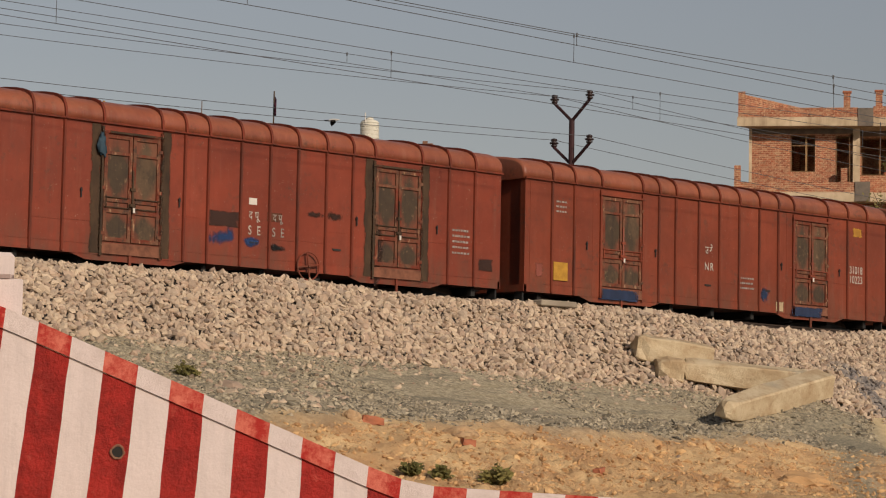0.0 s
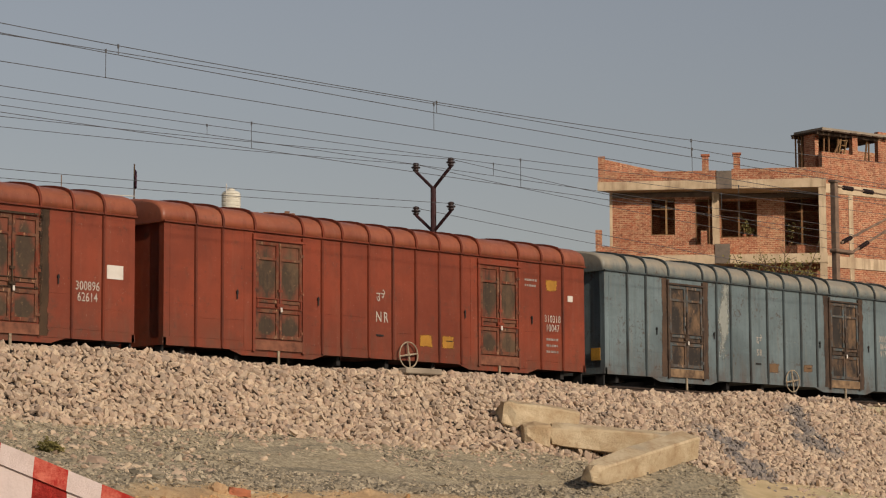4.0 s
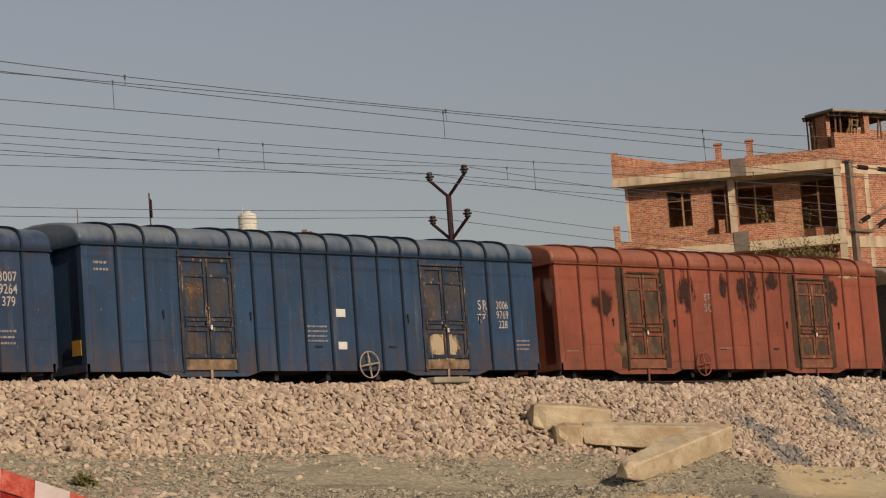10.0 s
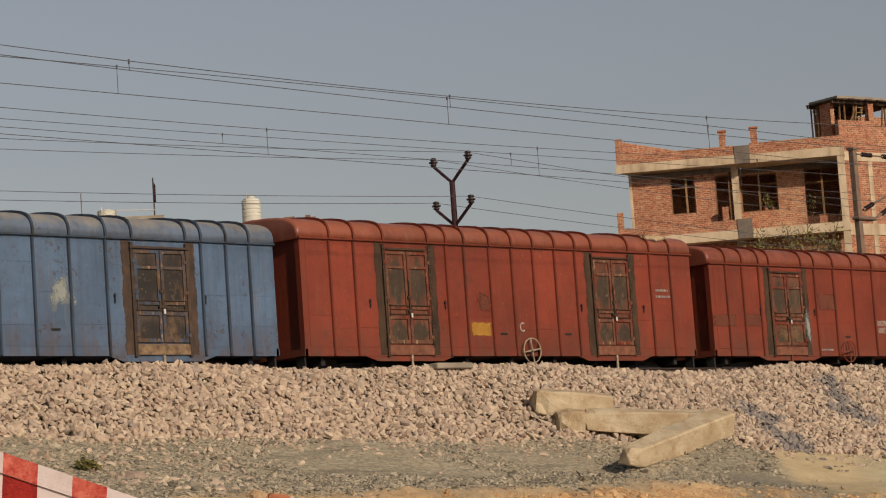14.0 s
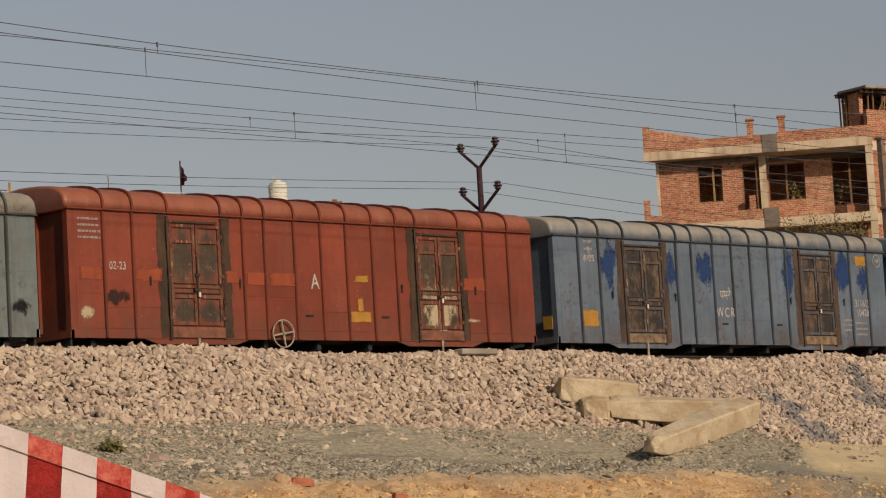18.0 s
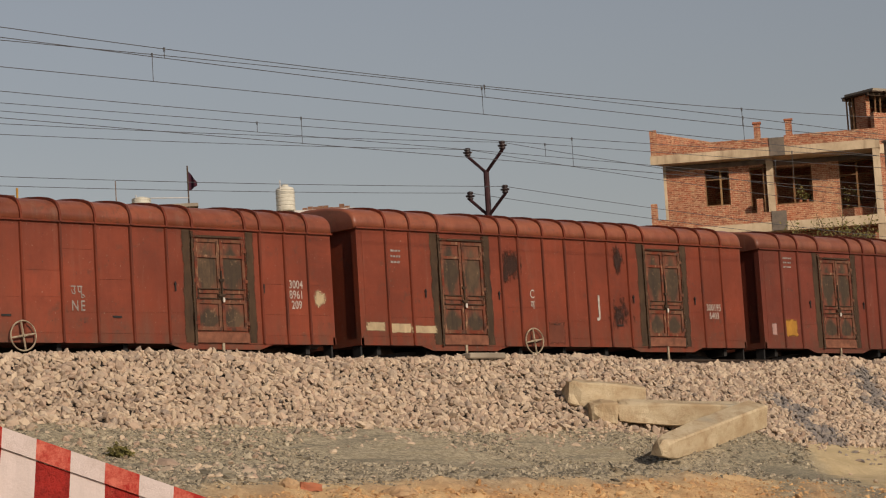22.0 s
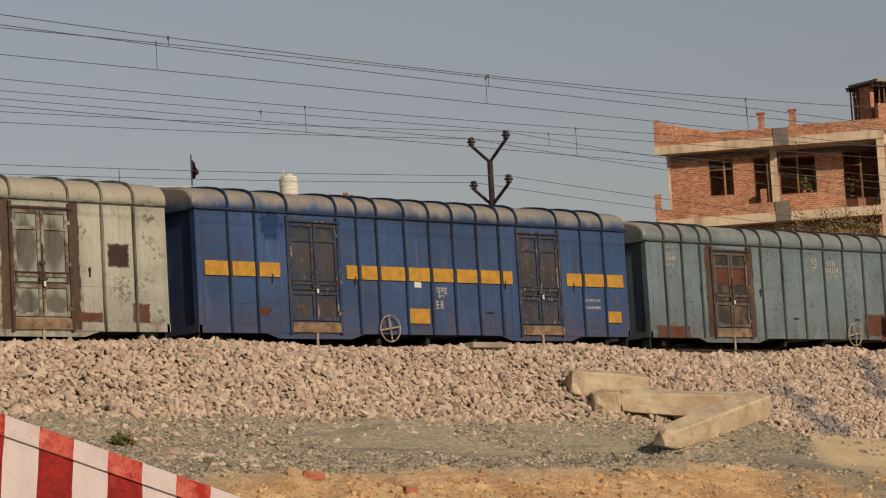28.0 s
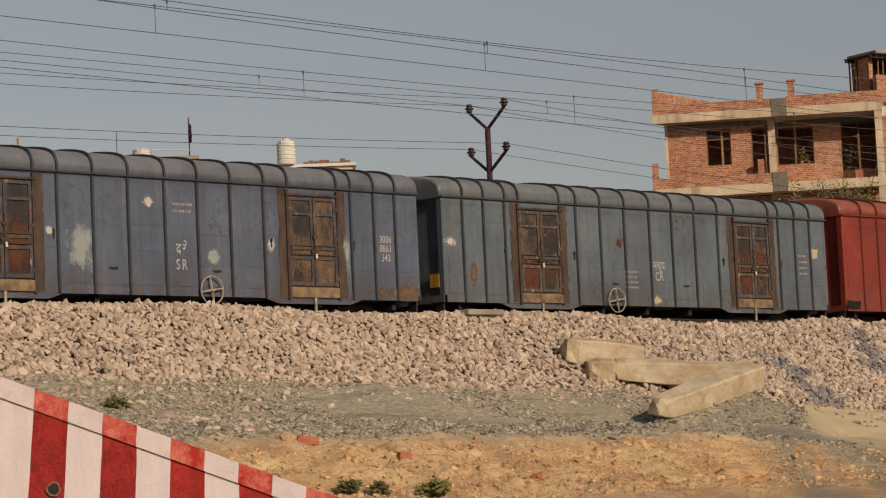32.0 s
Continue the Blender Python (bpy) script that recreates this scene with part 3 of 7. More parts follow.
def lerp(x, pts):
    for (a, b), (c, d) in zip(pts, pts[1:]):
        if x <= c:
            return b + (d - b) * max(0.0, min(1.0, (x - a) / (c - a)))
    return pts[-1][1]


def crest(x):
    return lerp(x, [(0, 4.98), (24.5, 4.97), (28, 5.02), (29.7, 5.01), (32.1, 4.87), (34, 4.90), (36.8, 4.97), (39.5, 4.98), (42.1, 4.80), (44.6, 4.60), (45.9, 4.76),
                    (47.0, 4.92), (48.8, 4.95), (49.4, 4.76), (50.4, 4.92), (50.9, 4.93), (51.4, 4.78), (52.1, 4.48), (52.8, 4.12), (53.4, 3.5), (54.2, 3.1), (60, 3.0)])


def foot(x):
    """y and z of the foot of the ballast bank."""
    return (lerp(x, [(0, 33.3), (36.2, 33.2), (38.2, 31.8), (41, 31.0), (45, 30.4), (50, 31.5), (54, 34.2)]),
            lerp(x, [(0, 3.65), (23, 3.6), (28.7, 3.47), (34.4, 3.32), (36.4, 3.32), (38.2, 2.95), (41, 2.75), (45, 2.42), (50, 2.65), (54, 2.85)]))


def land(x, y):
    fy, fz = foot(x)
    top = crest(x)
    if y <= fy:
        s = lerp(x, [(18, 2.25), (24, 2.13), (29, 2.08), (31, 1.95), (33, 1.7), (40, 1.6)])
        z = lerp(y, [(5, 0.0), (14, 0.7), (19, 1.12), (21.5, 1.28), (22.4, 1.5), (24.2, s), (26, s + 0.2), (fy - 2.7, fz - 0.85), (fy, fz)])
        if y > 19:
            z += 0.10 * noise.noise((x * 0.45, y * 0.45, 3.1)) * min(1, (y - 19) / 3)
            z += 0.05 * noise.noise((x * 1.6, y * 1.6, 7.1)) * (1.6 if y < 24.5 else 0.5)
            if y < 25:
                z += 0.06 * abs(noise.noise((x * 3.1, y * 3.1, 2.2))) * min(1.0, (y - 19) / 2)
                # crumbled crust: clods, ledges and small hollows, smoother towards the wheel tracks
                rough = max(0.0, min(1.0, (24.9 - y) / 1.2)) * max(0.15, min(1.0, 0.75 + 1.3 * noise.noise((x * 0.5, y * 0.9, 8.3)) - 0.07 * max(0.0, x - 26)))
                if y > 20 and rough > 0.0:
                    q = Vector((x * 4.6, y * 5.4, 0.0))
                    d = noise.voronoi(q)[0]
                    z += rough * 0.085 * max(0.0, d[1] - d[0]) ** 0.6
                    d = noise.voronoi(q * 2.7)[0]
                    z += rough * 0.05 * max(0.0, d[1] - d[0]) ** 0.6
                    z += rough * 0.05 * noise.noise((x * 1.1, y * 4.5, 4.4))
            # gravel heaped under the end of the slanting beam
            k = max(0.0, min(1.0, (x - 34.7) / 3.1))
            bx, by, bz = 34.7 + 3.1 * k, 29.87 + 0.40 * k, 2.46 + 0.57 * k
            dd = ((x - bx) ** 2 + (y - by) ** 2) ** 0.5
            if dd < 2.2:
                z = max(z, bz - 0.42 * dd + 0.03 * noise.noise((x * 2, y * 2, 5)))
        return z
    if y < 35.4:
        k = (y - fy) / (35.4 - fy)
        return fz + (top - 0.12 - fz) * k + 0.05 * noise.noise((x * 1.2, y * 1.2, 1.7))
    z = lerp(y, [(35.4, top - 0.12), (36.25, max(4.78, min(top, 4.94) - 0.04)), (36.6, 4.85), (36.9, 4.83), (39.4, 4.82), (40.2, 4.6), (44.8, 4.6), (47.0, 4.2), (52, 2.6), (70, 2.2), (150, 2.0)])
    return z


def build_ground():
    xs = sorted(set([-3000, -1500, -700, -300, -120, -50, -20, 0, 8] + [12 + 0.22 * k for k in range(210)] + [17 + 0.07 * k for k in range(230)] + [60, 66, 75, 90, 120, 200, 400, 800, 1500, 3000]))
    ys = sorted(set([-3000, -800, -200, -60, -20, 0, 6, 10, 14, 16, 18] + [19 + 0.2 * k for k in range(86)] + [20.4 + 0.06 * k for k in range(76)] + [36.4, 36.9, 38, 39.4, 40.2, 42, 44.8, 46, 47, 49, 52, 58, 70, 100, 150, 300, 800, 1600, 3200]))
    verts = [(x, y, land(x, y)) for y in ys for x in xs]
    w = len(xs)
    faces = [(j * w + i, j * w + i + 1, (j + 1) * w + i + 1, (j + 1) * w + i) for j in range(len(ys) - 1) for i in range(w - 1)]
    me = bpy.data.meshes.new("ground")
    me.from_pydata(verts, [], faces)
    me.polygons.foreach_set("use_smooth", [True] * len(faces))
    me.materials.append(M["ground"])
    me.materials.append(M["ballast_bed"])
    # the bank under the crushed stone is darkened: its colour holds the gaps' shade
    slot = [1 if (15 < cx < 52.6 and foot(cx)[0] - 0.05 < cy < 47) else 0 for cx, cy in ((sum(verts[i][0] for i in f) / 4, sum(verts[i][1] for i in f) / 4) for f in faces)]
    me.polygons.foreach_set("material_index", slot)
    ob = new("ground", me)
    tagged(ob, "dusty ground with grey gravel bench and tan sand below the railway bank", "ground", kind="structure")


build_ground()


def stones(name, spots, mat, label, category="gravel", few=False, hewn=False, lean=(0.0, 0.0, 1.0), loose=0.5):
    """Many angular stones in one mesh: spots of (x, y, z, size)."""
    rng = np.random.default_rng(5)
    g = (1 + 5 ** 0.5) / 2
    base = np.array([(-1, g, 0), (1, g, 0), (-1, -g, 0), (1, -g, 0), (0, -1, g), (0, 1, g), (0, -1, -g), (0, 1, -g), (g, 0, -1), (g, 0, 1), (-g, 0, -1), (-g, 0, 1)], float) / 1.9
    tris = np.array([(0, 11, 5), (0, 5, 1), (0, 1, 7), (0, 7, 10), (0, 10, 11), (1, 5, 9), (5, 11, 4), (11, 10, 2), (10, 7, 6), (7, 1, 8), (3, 9, 4), (3, 4, 2), (3, 2, 6), (3, 6, 8), (3, 8, 9), (4, 9, 5), (2, 4, 11), (6, 2, 10), (8, 6, 7), (9, 8, 1)])
    if few:      # tiny grains: octahedra will do
        base = np.array([(1, 0, 0), (-1, 0, 0), (0, 1, 0), (0, -1, 0), (0, 0, 1), (0, 0, -1)], float)
        tris = np.array([(0, 2, 4), (2, 1, 4), (1, 3, 4), (3, 0, 4), (2, 0, 5), (1, 2, 5), (3, 1, 5), (0, 3, 5)])
    if hewn:     # crushed rock: skewed blocks with flat faces and sharp edges
        base = np.array([(a, b, c) for a in (-1, 1) for b in (-1, 1) for c in (-1, 1)], float) * 0.72
        tris = np.array([(0, 1, 3), (0, 3, 2), (4, 6, 7), (4, 7, 5), (0, 4, 5), (0, 5, 1), (2, 3, 7), (2, 7, 6), (0, 2, 6), (0, 6, 4), (1, 5, 7), (1, 7, 3)])
    n, nv = len(spots), len(base)
    sp = np.array(spots, float)
    v = (base[None] * rng.uniform(0.66, 1.18, (n, nv, 1)) + (rng.uniform(-0.24, 0.24, (n, nv, 3)) if hewn else 0.0)) * rng.uniform((0.85, 0.55, 0.5) if hewn else (0.9, 0.6, 0.42), (1.35, 0.95, 0.8) if hewn else (1.4, 0.95, 0.7), (n, 3))[:, None, :] * sp[:, None, 3:4] * 0.62
    # thin axis near the slope's normal, long axis turned anyhow
    nz = np.array(lean)[None] + rng.normal(size=(n, 3)) * loose
    nz /= np.linalg.norm(nz, axis=1)[:, None]
    nx = rng.normal(size=(n, 3))
    nx -= (nx * nz).sum(1)[:, None] * nz
    nx /= np.linalg.norm(nx, axis=1)[:, None]
    R = np.stack([nx, np.cross(nz, nx), nz], 2)
    v = np.einsum("nij,nkj->nki", R, v) + sp[:, None, :3]
    faces = (tris[None] + (np.arange(n) * nv)[:, None, None]).reshape(-1, 3)
    me = bpy.data.meshes.new(name)
    me.from_pydata(v.reshape(-1, 3).tolist(), [], faces.tolist())
    me.materials.append(mat)
    return tagged(new(name, me), label, category, kind="stuff")


def ballast():
    rng = random.Random(11)
    spots = []
    for layer, gap, rise in ((0, 0.104, -0.015), (1, 0.165, 0.045)):      # stones lie side by side, then a looser layer on them
        for i in range(int(44 / gap)):
            for j in range(-2, int(6.2 / (gap * 0.8))):
                x = 18 + gap * (i + 0.5 * (j % 2) + rng.uniform(-0.38, 0.38))
                fy, fz = foot(x)
                y = 36.2 - 0.8 * gap * (j + rng.uniform(-0.38, 0.38))
                if y < fy - 0.1 - 0.3 * rng.random() ** 2 or y > 36.2 or (layer and rng.random() < 0.12):
                    continue
                s = 0.125 * math.exp(rng.gauss(0, 0.22))
                spots.append((x, y, land(x, y) + (rise if y < 35.2 else 0.5 * rise) + 0.035 * rng.random(), s))
    stones("ballast", spots, M["ballast"], "heaped beige crushed stone on the railway bank", "ballast", lean=(0.0, -0.6, 0.8), loose=0.9)
    spots = []
    for _ in range(1500):
        x = 16 + 42 * rng.random()
        fy, fz = foot(x)
        y = fy - abs(rng.gauss(0, 0.8))
        spots.append((x, y, land(x, y) + 0.005, 0.07 * math.exp(rng.gauss(0, 0.45))))
    for _ in range(160):
        x = 16 + 42 * rng.random()
        y = 21 + 12 * rng.random()
        spots.append((x, y, land(x, y) + 0.005, 0.06 * math.exp(rng.gauss(0, 0.4))))
    stones("loose_stones", spots, M["ballast"], "small loose stones strewn over the gravel bench", "stones")
    spots = []
    for _ in range(82000):
        x = 17 + 29 * rng.random()
        fy, fz = foot(x)
        y = 23.6 + (fy - 23.6) * rng.random()
        tan_zone = y < 24.1 + max(0.0, x - 32.3) * 0.85 and abs(y - 1.1 * x + 11.7) > 1.1
        if noise.noise((x * 0.35, y * 0.35, 0.4)) > -0.3 and noise.noise((x * 0.5, y * 2.6, 6.2)) > -0.35 and not tan_zone:
            spots.append((x, y, land(x, y), 0.045 * math.exp(rng.gauss(0, 0.45))))
    stones("gravel", spots, M["gravel"], "fine grey gravel on the bench below the bank", "gravel", few=True)
    spots = []
    for _ in range(2200):
        x, y = 20 + 60 * rng.random(), 36.4 + 3.2 * rng.random()
        spots.append((x, y, 4.84 + 0.03 * rng.random(), 0.12))
    stones("track_ballast", spots, M["ballast"], "crushed stone between the sleepers of the near track", "ballast", hewn=True)


ballast()


def track(name, y, z, x0, x1, label):
    root = empty(name, pose(0, y, z), label, "railway track", kind="structure")
    for side in (-0.84, 0.84):
        prof = [(-0.07, -0.17), (0.07, -0.17), (0.07, -0.155), (0.012, -0.135), (0.012, -0.045), (0.035, -0.035), (0.035, 0), (-0.035, 0), (-0.035, -0.035), (-0.012, -0.045), (-0.012, -0.135), (-0.07, -0.155)]
        part("rail", prism([(side + a, b) for a, b in prof], "x", x0, x1), M["rail"], root, "brown worn steel rail")
    me = bpy.data.meshes.new("sleeper")
    bm = box(-0.125, 0.125, -1.37, 1.37, -0.38, -0.175, bevel=0.02)
    bm.to_mesh(me)
    bm.free()
    me.materials.append(M["concrete_grey"])
    k = 20.0
    while k < 75:
        ob = new("sleeper", me)
        ob.parent, ob.location = root, (k, 0, 0)
        k += 0.65
    bm = bmesh.new()
    k = x0
    while k < x1:
        if not 20 <= k < 75:
            box(k - 0.125, k + 0.125, -1.37, 1.37, -0.38, -0.175, bm)
        k += 0.65
    rest = part("far_sleepers", bm, M["concrete_grey"], root)
    rest["kind"] = "stuff"
    return root


track("near_track", NEAR_Y, NEAR_Z, -120, 220, "empty railway track of brown rails on concrete sleepers")
track("train_track", TRACK_Y, RAIL_Z, -600, 640, "railway track under the passing goods train")

# ---- goods wagons ----
GAP = 0.93
SHORT = dict(length=13.52, eave=3.49, apex=4.10, ribs=(0.81, 1.56, 4.53, 5.14, 6.0, 6.78, 7.54, 8.33, 9.08, 11.94, 12.75), doors=((2.5, 3.9), (9.72, 11.08)), wheel=7.2)
LONGER = dict(length=14.5, eave=3.30, apex=3.92, ribs=(0.6, 1.3, 2.02, 4.52, 5.4, 6.3, 7.25, 8.12, 9.02, 9.95, 12.5, 13.2, 13.86), doors=((2.5, 3.9), (10.65, 12.05)), wheel=6.2)
BOT, HALF = 0.85, 1.58


def roof_line(kind, out=0.0):
    """The roof's section: the sides go on upward, bend over a tight knee and lie almost flat across the top."""
    ev, rise, w = kind["eave"], kind["apex"] - kind["eave"], HALF + 0.03 + out
    half = [(w, ev), (w - 0.015, ev + 0.30 * rise), (w - 0.05, ev + 0.46 * rise), (w - 0.13, ev + 0.60 * rise), (w - 0.25, ev + 0.71 * rise), (w - 0.42, ev + 0.80 * rise), (w - 0.68, ev + 0.88 * rise), (w - 1.05, ev + 0.95 * rise), (0.0, ev + rise)]
    half = [(y, z + (out if i > 2 else 0.0)) for i, (y, z) in enumerate(half)]
    return [(-y, z) for y, z in half] + [(y, z) for y, z in half[-2::-1]]


def wagon(kind):
    """A covered goods wagon, origin on the rail head under the middle of its rear end. Returns its root; parts carry the key of their paint."""
    L, ev = kind["length"], kind["eave"]
    root = new("goods_wagon")

    def add(name, bm, key, label="", parent=None, smooth=False):
        ob = part(name, bm, M["red"], parent or root, label, smooth)
        ob["paint_key"] = key
        return ob
    # body shell: side and end sheets
    bm = box(0.0, L, -HALF, HALF, BOT, ev)
    add("body", bm, "body")
    # end walls stand in a recess behind corner posts
    for x, s in ((0.0, -1), (L, 1)):
        bm = bmesh.new()
        for y0, y1 in ((-HALF, -HALF + 0.16), (HALF - 0.16, HALF), (-0.5, -0.42), (0.42, 0.5)):
            box(min(x, x + 0.07 * s), max(x, x + 0.07 * s), y0, y1, BOT, ev, bm)
        box(min(x, x + 0.09 * s), max(x, x + 0.09 * s), -HALF, HALF, BOT, BOT + 0.16, bm)
        add("end_frame", bm, "body")
    # roof, with its end caps standing out over the ends
    bm, line, rows = bmesh.new(), roof_line(kind), []
    for x, k in ((-0.13, 0.9), (-0.115, 0.955), (-0.08, 0.99), (-0.03, 1.0), (L + 0.03, 1.0), (L + 0.08, 0.99), (L + 0.115, 0.955), (L + 0.13, 0.9)):
        rows.append([bm.verts.new((x, y * (0.6 + 0.4 * k), ev + (z - ev) * k)) for y, z in line])
    for ra, rb in zip(rows, rows[1:]):
        for j in range(len(line)):
            bm.faces.new((ra[j], rb[j], rb[(j + 1) % len(line)], ra[(j + 1) % len(line)]))
    bm.faces.new(rows[0][::-1])
    bm.faces.new(rows[-1])
    bmesh.ops.recalc_face_normals(bm, faces=bm.faces[:])
    for f in bm.faces:
        f.smooth = len(f.verts) == 4
    add("roof", bm, "roof")
    for y in (-1, 1):
        bm = box(-0.1, L + 0.1, min(y * (HALF + 0.06), y * HALF), max(y * (HALF + 0.06), y * HALF), ev - 0.012, ev + 0.024)
        add("gutter", bm, "gutter")
    # ribs on the sides, hoops on the roof
    hoops = list(kind["ribs"]) + [d for pair in kind["doors"] for d in (pair[0] - 0.02, pair[1] + 0.02)]
    for x in kind["ribs"]:
        for y in (-1, 1):
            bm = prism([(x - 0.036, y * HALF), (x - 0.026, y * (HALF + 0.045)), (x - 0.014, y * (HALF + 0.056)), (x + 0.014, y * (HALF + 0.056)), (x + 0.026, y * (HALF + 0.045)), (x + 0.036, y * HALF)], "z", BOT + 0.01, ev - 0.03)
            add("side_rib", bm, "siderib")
    # sheets between the ribs, welded in two or three pieces
    rng = random.Random(int(L * 100))
    posts = sorted([0.05, L - 0.05] + list(kind["ribs"]) + [e for pair in kind["doors"] for e in (pair[0] - 0.1, pair[1] + 0.1)])
    for a, b in zip(posts, posts[1:]):
        if any(p0 - 0.11 < (a + b) / 2 < p1 + 0.11 for p0, p1 in kind["doors"]):
            continue
        cuts = [BOT + 0.19, BOT + rng.choice((0.62, 0.64, 0.9, 0.92)), ev - 0.04]
        if L > 14 and rng.random() < 0.6:
            cuts.insert(2, BOT + rng.choice((1.3, 1.45, 1.9)))
        for z0, z1 in zip(cuts, cuts[1:]):
            t = 0.005 + 0.004 * rng.random()
            add("side_sheet", box(a + 0.045, b - 0.045, -HALF - t, -HALF + 0.01, z0 + 0.007, z1 - 0.007), "body")
    outer, inner = roof_line(kind, 0.045), roof_line(kind, -0.05)
    for x in sorted(hoops):
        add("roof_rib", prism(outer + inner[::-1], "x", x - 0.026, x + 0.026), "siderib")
    for y in (-1, 1):
        y0, y1 = sorted((y * HALF, y * (HALF + 0.008)))
        add("side_sill", box(0, L, y0, y1, BOT - 0.005, BOT + 0.17), "body")
    # doors
    for d0, d1 in kind["doors"]:
        for y in (-1, 1):
            yo = y * (HALF + 0.012)

            def slab(x0, x1, z0, z1, a, b, bm=None, bevel=0.0):
                p, q = sorted((y * (HALF + a), y * (HALF + b)))
                return box(x0, x1, p, q, z0, z1, bm, bevel)
            for m0, m1 in ((d0 - 0.31, d0 - 0.03), (d1 + 0.03, d1 + 0.29)):
                if y < 0:
                    add("door_margin", slab(m0, m1, BOT + 0.02, ev - 0.03, -0.01, 0.0125), "margin", "dark unpainted strip beside the door")
            frame_ob = add("door_frame", slab(d0 - 0.075, d0, BOT - 0.02, ev - 0.06, 0, 0.055), "frame", "rust-stained steel door surround")
            bm = bmesh.new()
            slab(d1, d1 + 0.075, BOT - 0.02, ev - 0.06, 0, 0.055, bm)
            slab(d0 - 0.10, d1 + 0.10, ev - 0.195, ev - 0.15, 0.056, 0.085, bm)
            add("door_frame", bm, "frame")
            xm = (d0 + d1) / 2
            for a, b in ((d0 + 0.015, xm - 0.012), (xm + 0.012, d1 - 0.015)):
                leaf = add("door_leaf", slab(a, b, BOT + 0.26, ev - 0.20, -0.02, 0.008), "door", "worn door leaf with two framed panels")
                if y > 0:
                    continue
                bm = bmesh.new()
                zt, zm, zb = ev - 0.22, BOT + 1.05, BOT + 0.28
                slab(a, a + 0.075, zb, zt, 0.008, 0.042, bm)
                slab(b - 0.075, b, zb, zt, 0.008, 0.042, bm)
                for z0, z1 in ((zb, zb + 0.08), (zm - 0.2, zm - 0.12), (zm + 0.02, zm + 0.1), (zt - 0.40, zt - 0.34), (zt - 0.07, zt)):
                    slab(a + 0.075, b - 0.075, z0, z1, 0.008, 0.042, bm)
                for zz in (BOT + 0.4, BOT + 1.3, ev - 0.5):
                    xh = a if a < xm - 0.3 else b
                    slab(xh - 0.05, xh + 0.05, zz, zz + 0.07, 0.04, 0.06, bm)
                add("stile_frame", bm, "stile", "raised stiles rubbed to rust and bare board", leaf)
                bm = bmesh.new()
                for zz in (BOT + 0.96, BOT + 1.16):
                    rod((a, y * (HALF + 0.06), zz), (b, y * (HALF + 0.06), zz), 0.014, bm, 6)
                slab(a + 0.02, a + 0.06, BOT + 0.94, BOT + 1.18, 0.04, 0.066, bm)
                slab(b - 0.06, b - 0.02, BOT + 0.94, BOT + 1.18, 0.04, 0.066, bm)
                add("door_bar", bm, "frame", "", leaf)
            if y > 0:
                continue
            bm = bmesh.new()
            rod((xm, y * (HALF + 0.07), BOT + 0.9), (xm, y * (HALF + 0.07), ev - 0.9), 0.02, bm, 6)
            slab(xm - 0.10, xm + 0.10, BOT + 1.0, BOT + 1.06, 0.05, 0.09, bm)
            slab(xm - 0.06, xm + 0.06, BOT + 1.32, BOT + 1.38, 0.05, 0.09, bm)
            add("latch_bar", bm, "frame")
            for xh in (d0 - 0.52, d1 + 0.50):
                bm = slab(xh - 0.022, xh + 0.022, BOT + 1.22, BOT + 1.27, 0.008, 0.05)
                slab(xh - 0.015, xh + 0.015, BOT + 1.10, BOT + 1.30, 0.03, 0.045, bm)
                add("door_hook", bm, "black", "small dark hook that holds the open door")
            add("seal_tag", slab(xm + 0.0, xm + 0.05, BOT + 0.88, BOT + 0.98, 0.09, 0.10), "white", "white paper seal tag")
            bm = slab(d0 - 0.02, d1 + 0.02, BOT + 0.02, BOT + 0.24, 0.01, 0.05)
            add("door_sill", bm, "sill", "pale worn threshold plank")
            poly = [(d0 - 0.75, BOT), (d0 - 0.35, BOT - 0.12), (d1 + 0.35, BOT - 0.12), (d1 + 0.75, BOT)]
            p, q = sorted((y * (HALF - 0.05), y * (HALF - 0.005)))
            add("skirt", prism(poly, "y", p, q), "body")
            bm = box(xm - 0.03, xm + 0.03, min(yo, yo + y * 0.03), max(yo, yo + y * 0.03), BOT - 0.36, BOT + 0.05)
            add("step_bracket", bm, "wheel")
    # lashing rings in dark slots low on the side
    for k in (5, 8):
        x = kind["ribs"][k] - 0.42
        bm = box(x - 0.12, x + 0.12, -HALF - 0.014, -HALF, BOT + 0.52, BOT + 0.56)
        box(x - 0.1, x + 0.1, -HALF - 0.03, -HALF - 0.014, BOT + 0.515, BOT + 0.53, bm)
        add("lashing_slot", bm, "black", "narrow dark slot for a lashing")
    # handwheel of the brake
    hw = new("handwheel")
    hw.parent = root
    bm = torus(0.30, 0.017, seg=28, m=pose(kind["wheel"], -HALF - 0.11, BOT + 0.12))
    for k in range(4):
        a = math.pi / 2 * k + 0.15
        rod((kind["wheel"], -HALF - 0.11, BOT + 0.12), (kind["wheel"] + 0.3 * math.cos(a), -HALF - 0.11, BOT + 0.12 + 0.3 * math.sin(a)), 0.026, bm, 6, 0.018)
    bpy.data.objects.remove(hw)
    hw = add("handwheel", bm, "wheel", "spoked brake handwheel with pale flaking paint")
    add("handwheel_shaft", rod((kind["wheel"], -HALF - 0.16, BOT + 0.12), (kind["wheel"], -HALF + 0.4, BOT + 0.12), 0.03), "wheel", "", hw)
    # underframe, bogies, couplers
    bm = box(0.2, L - 0.2, -0.35, 0.35, BOT - 0.32, BOT)
    under = add("underframe", bm, "black", "grimy black underframe")
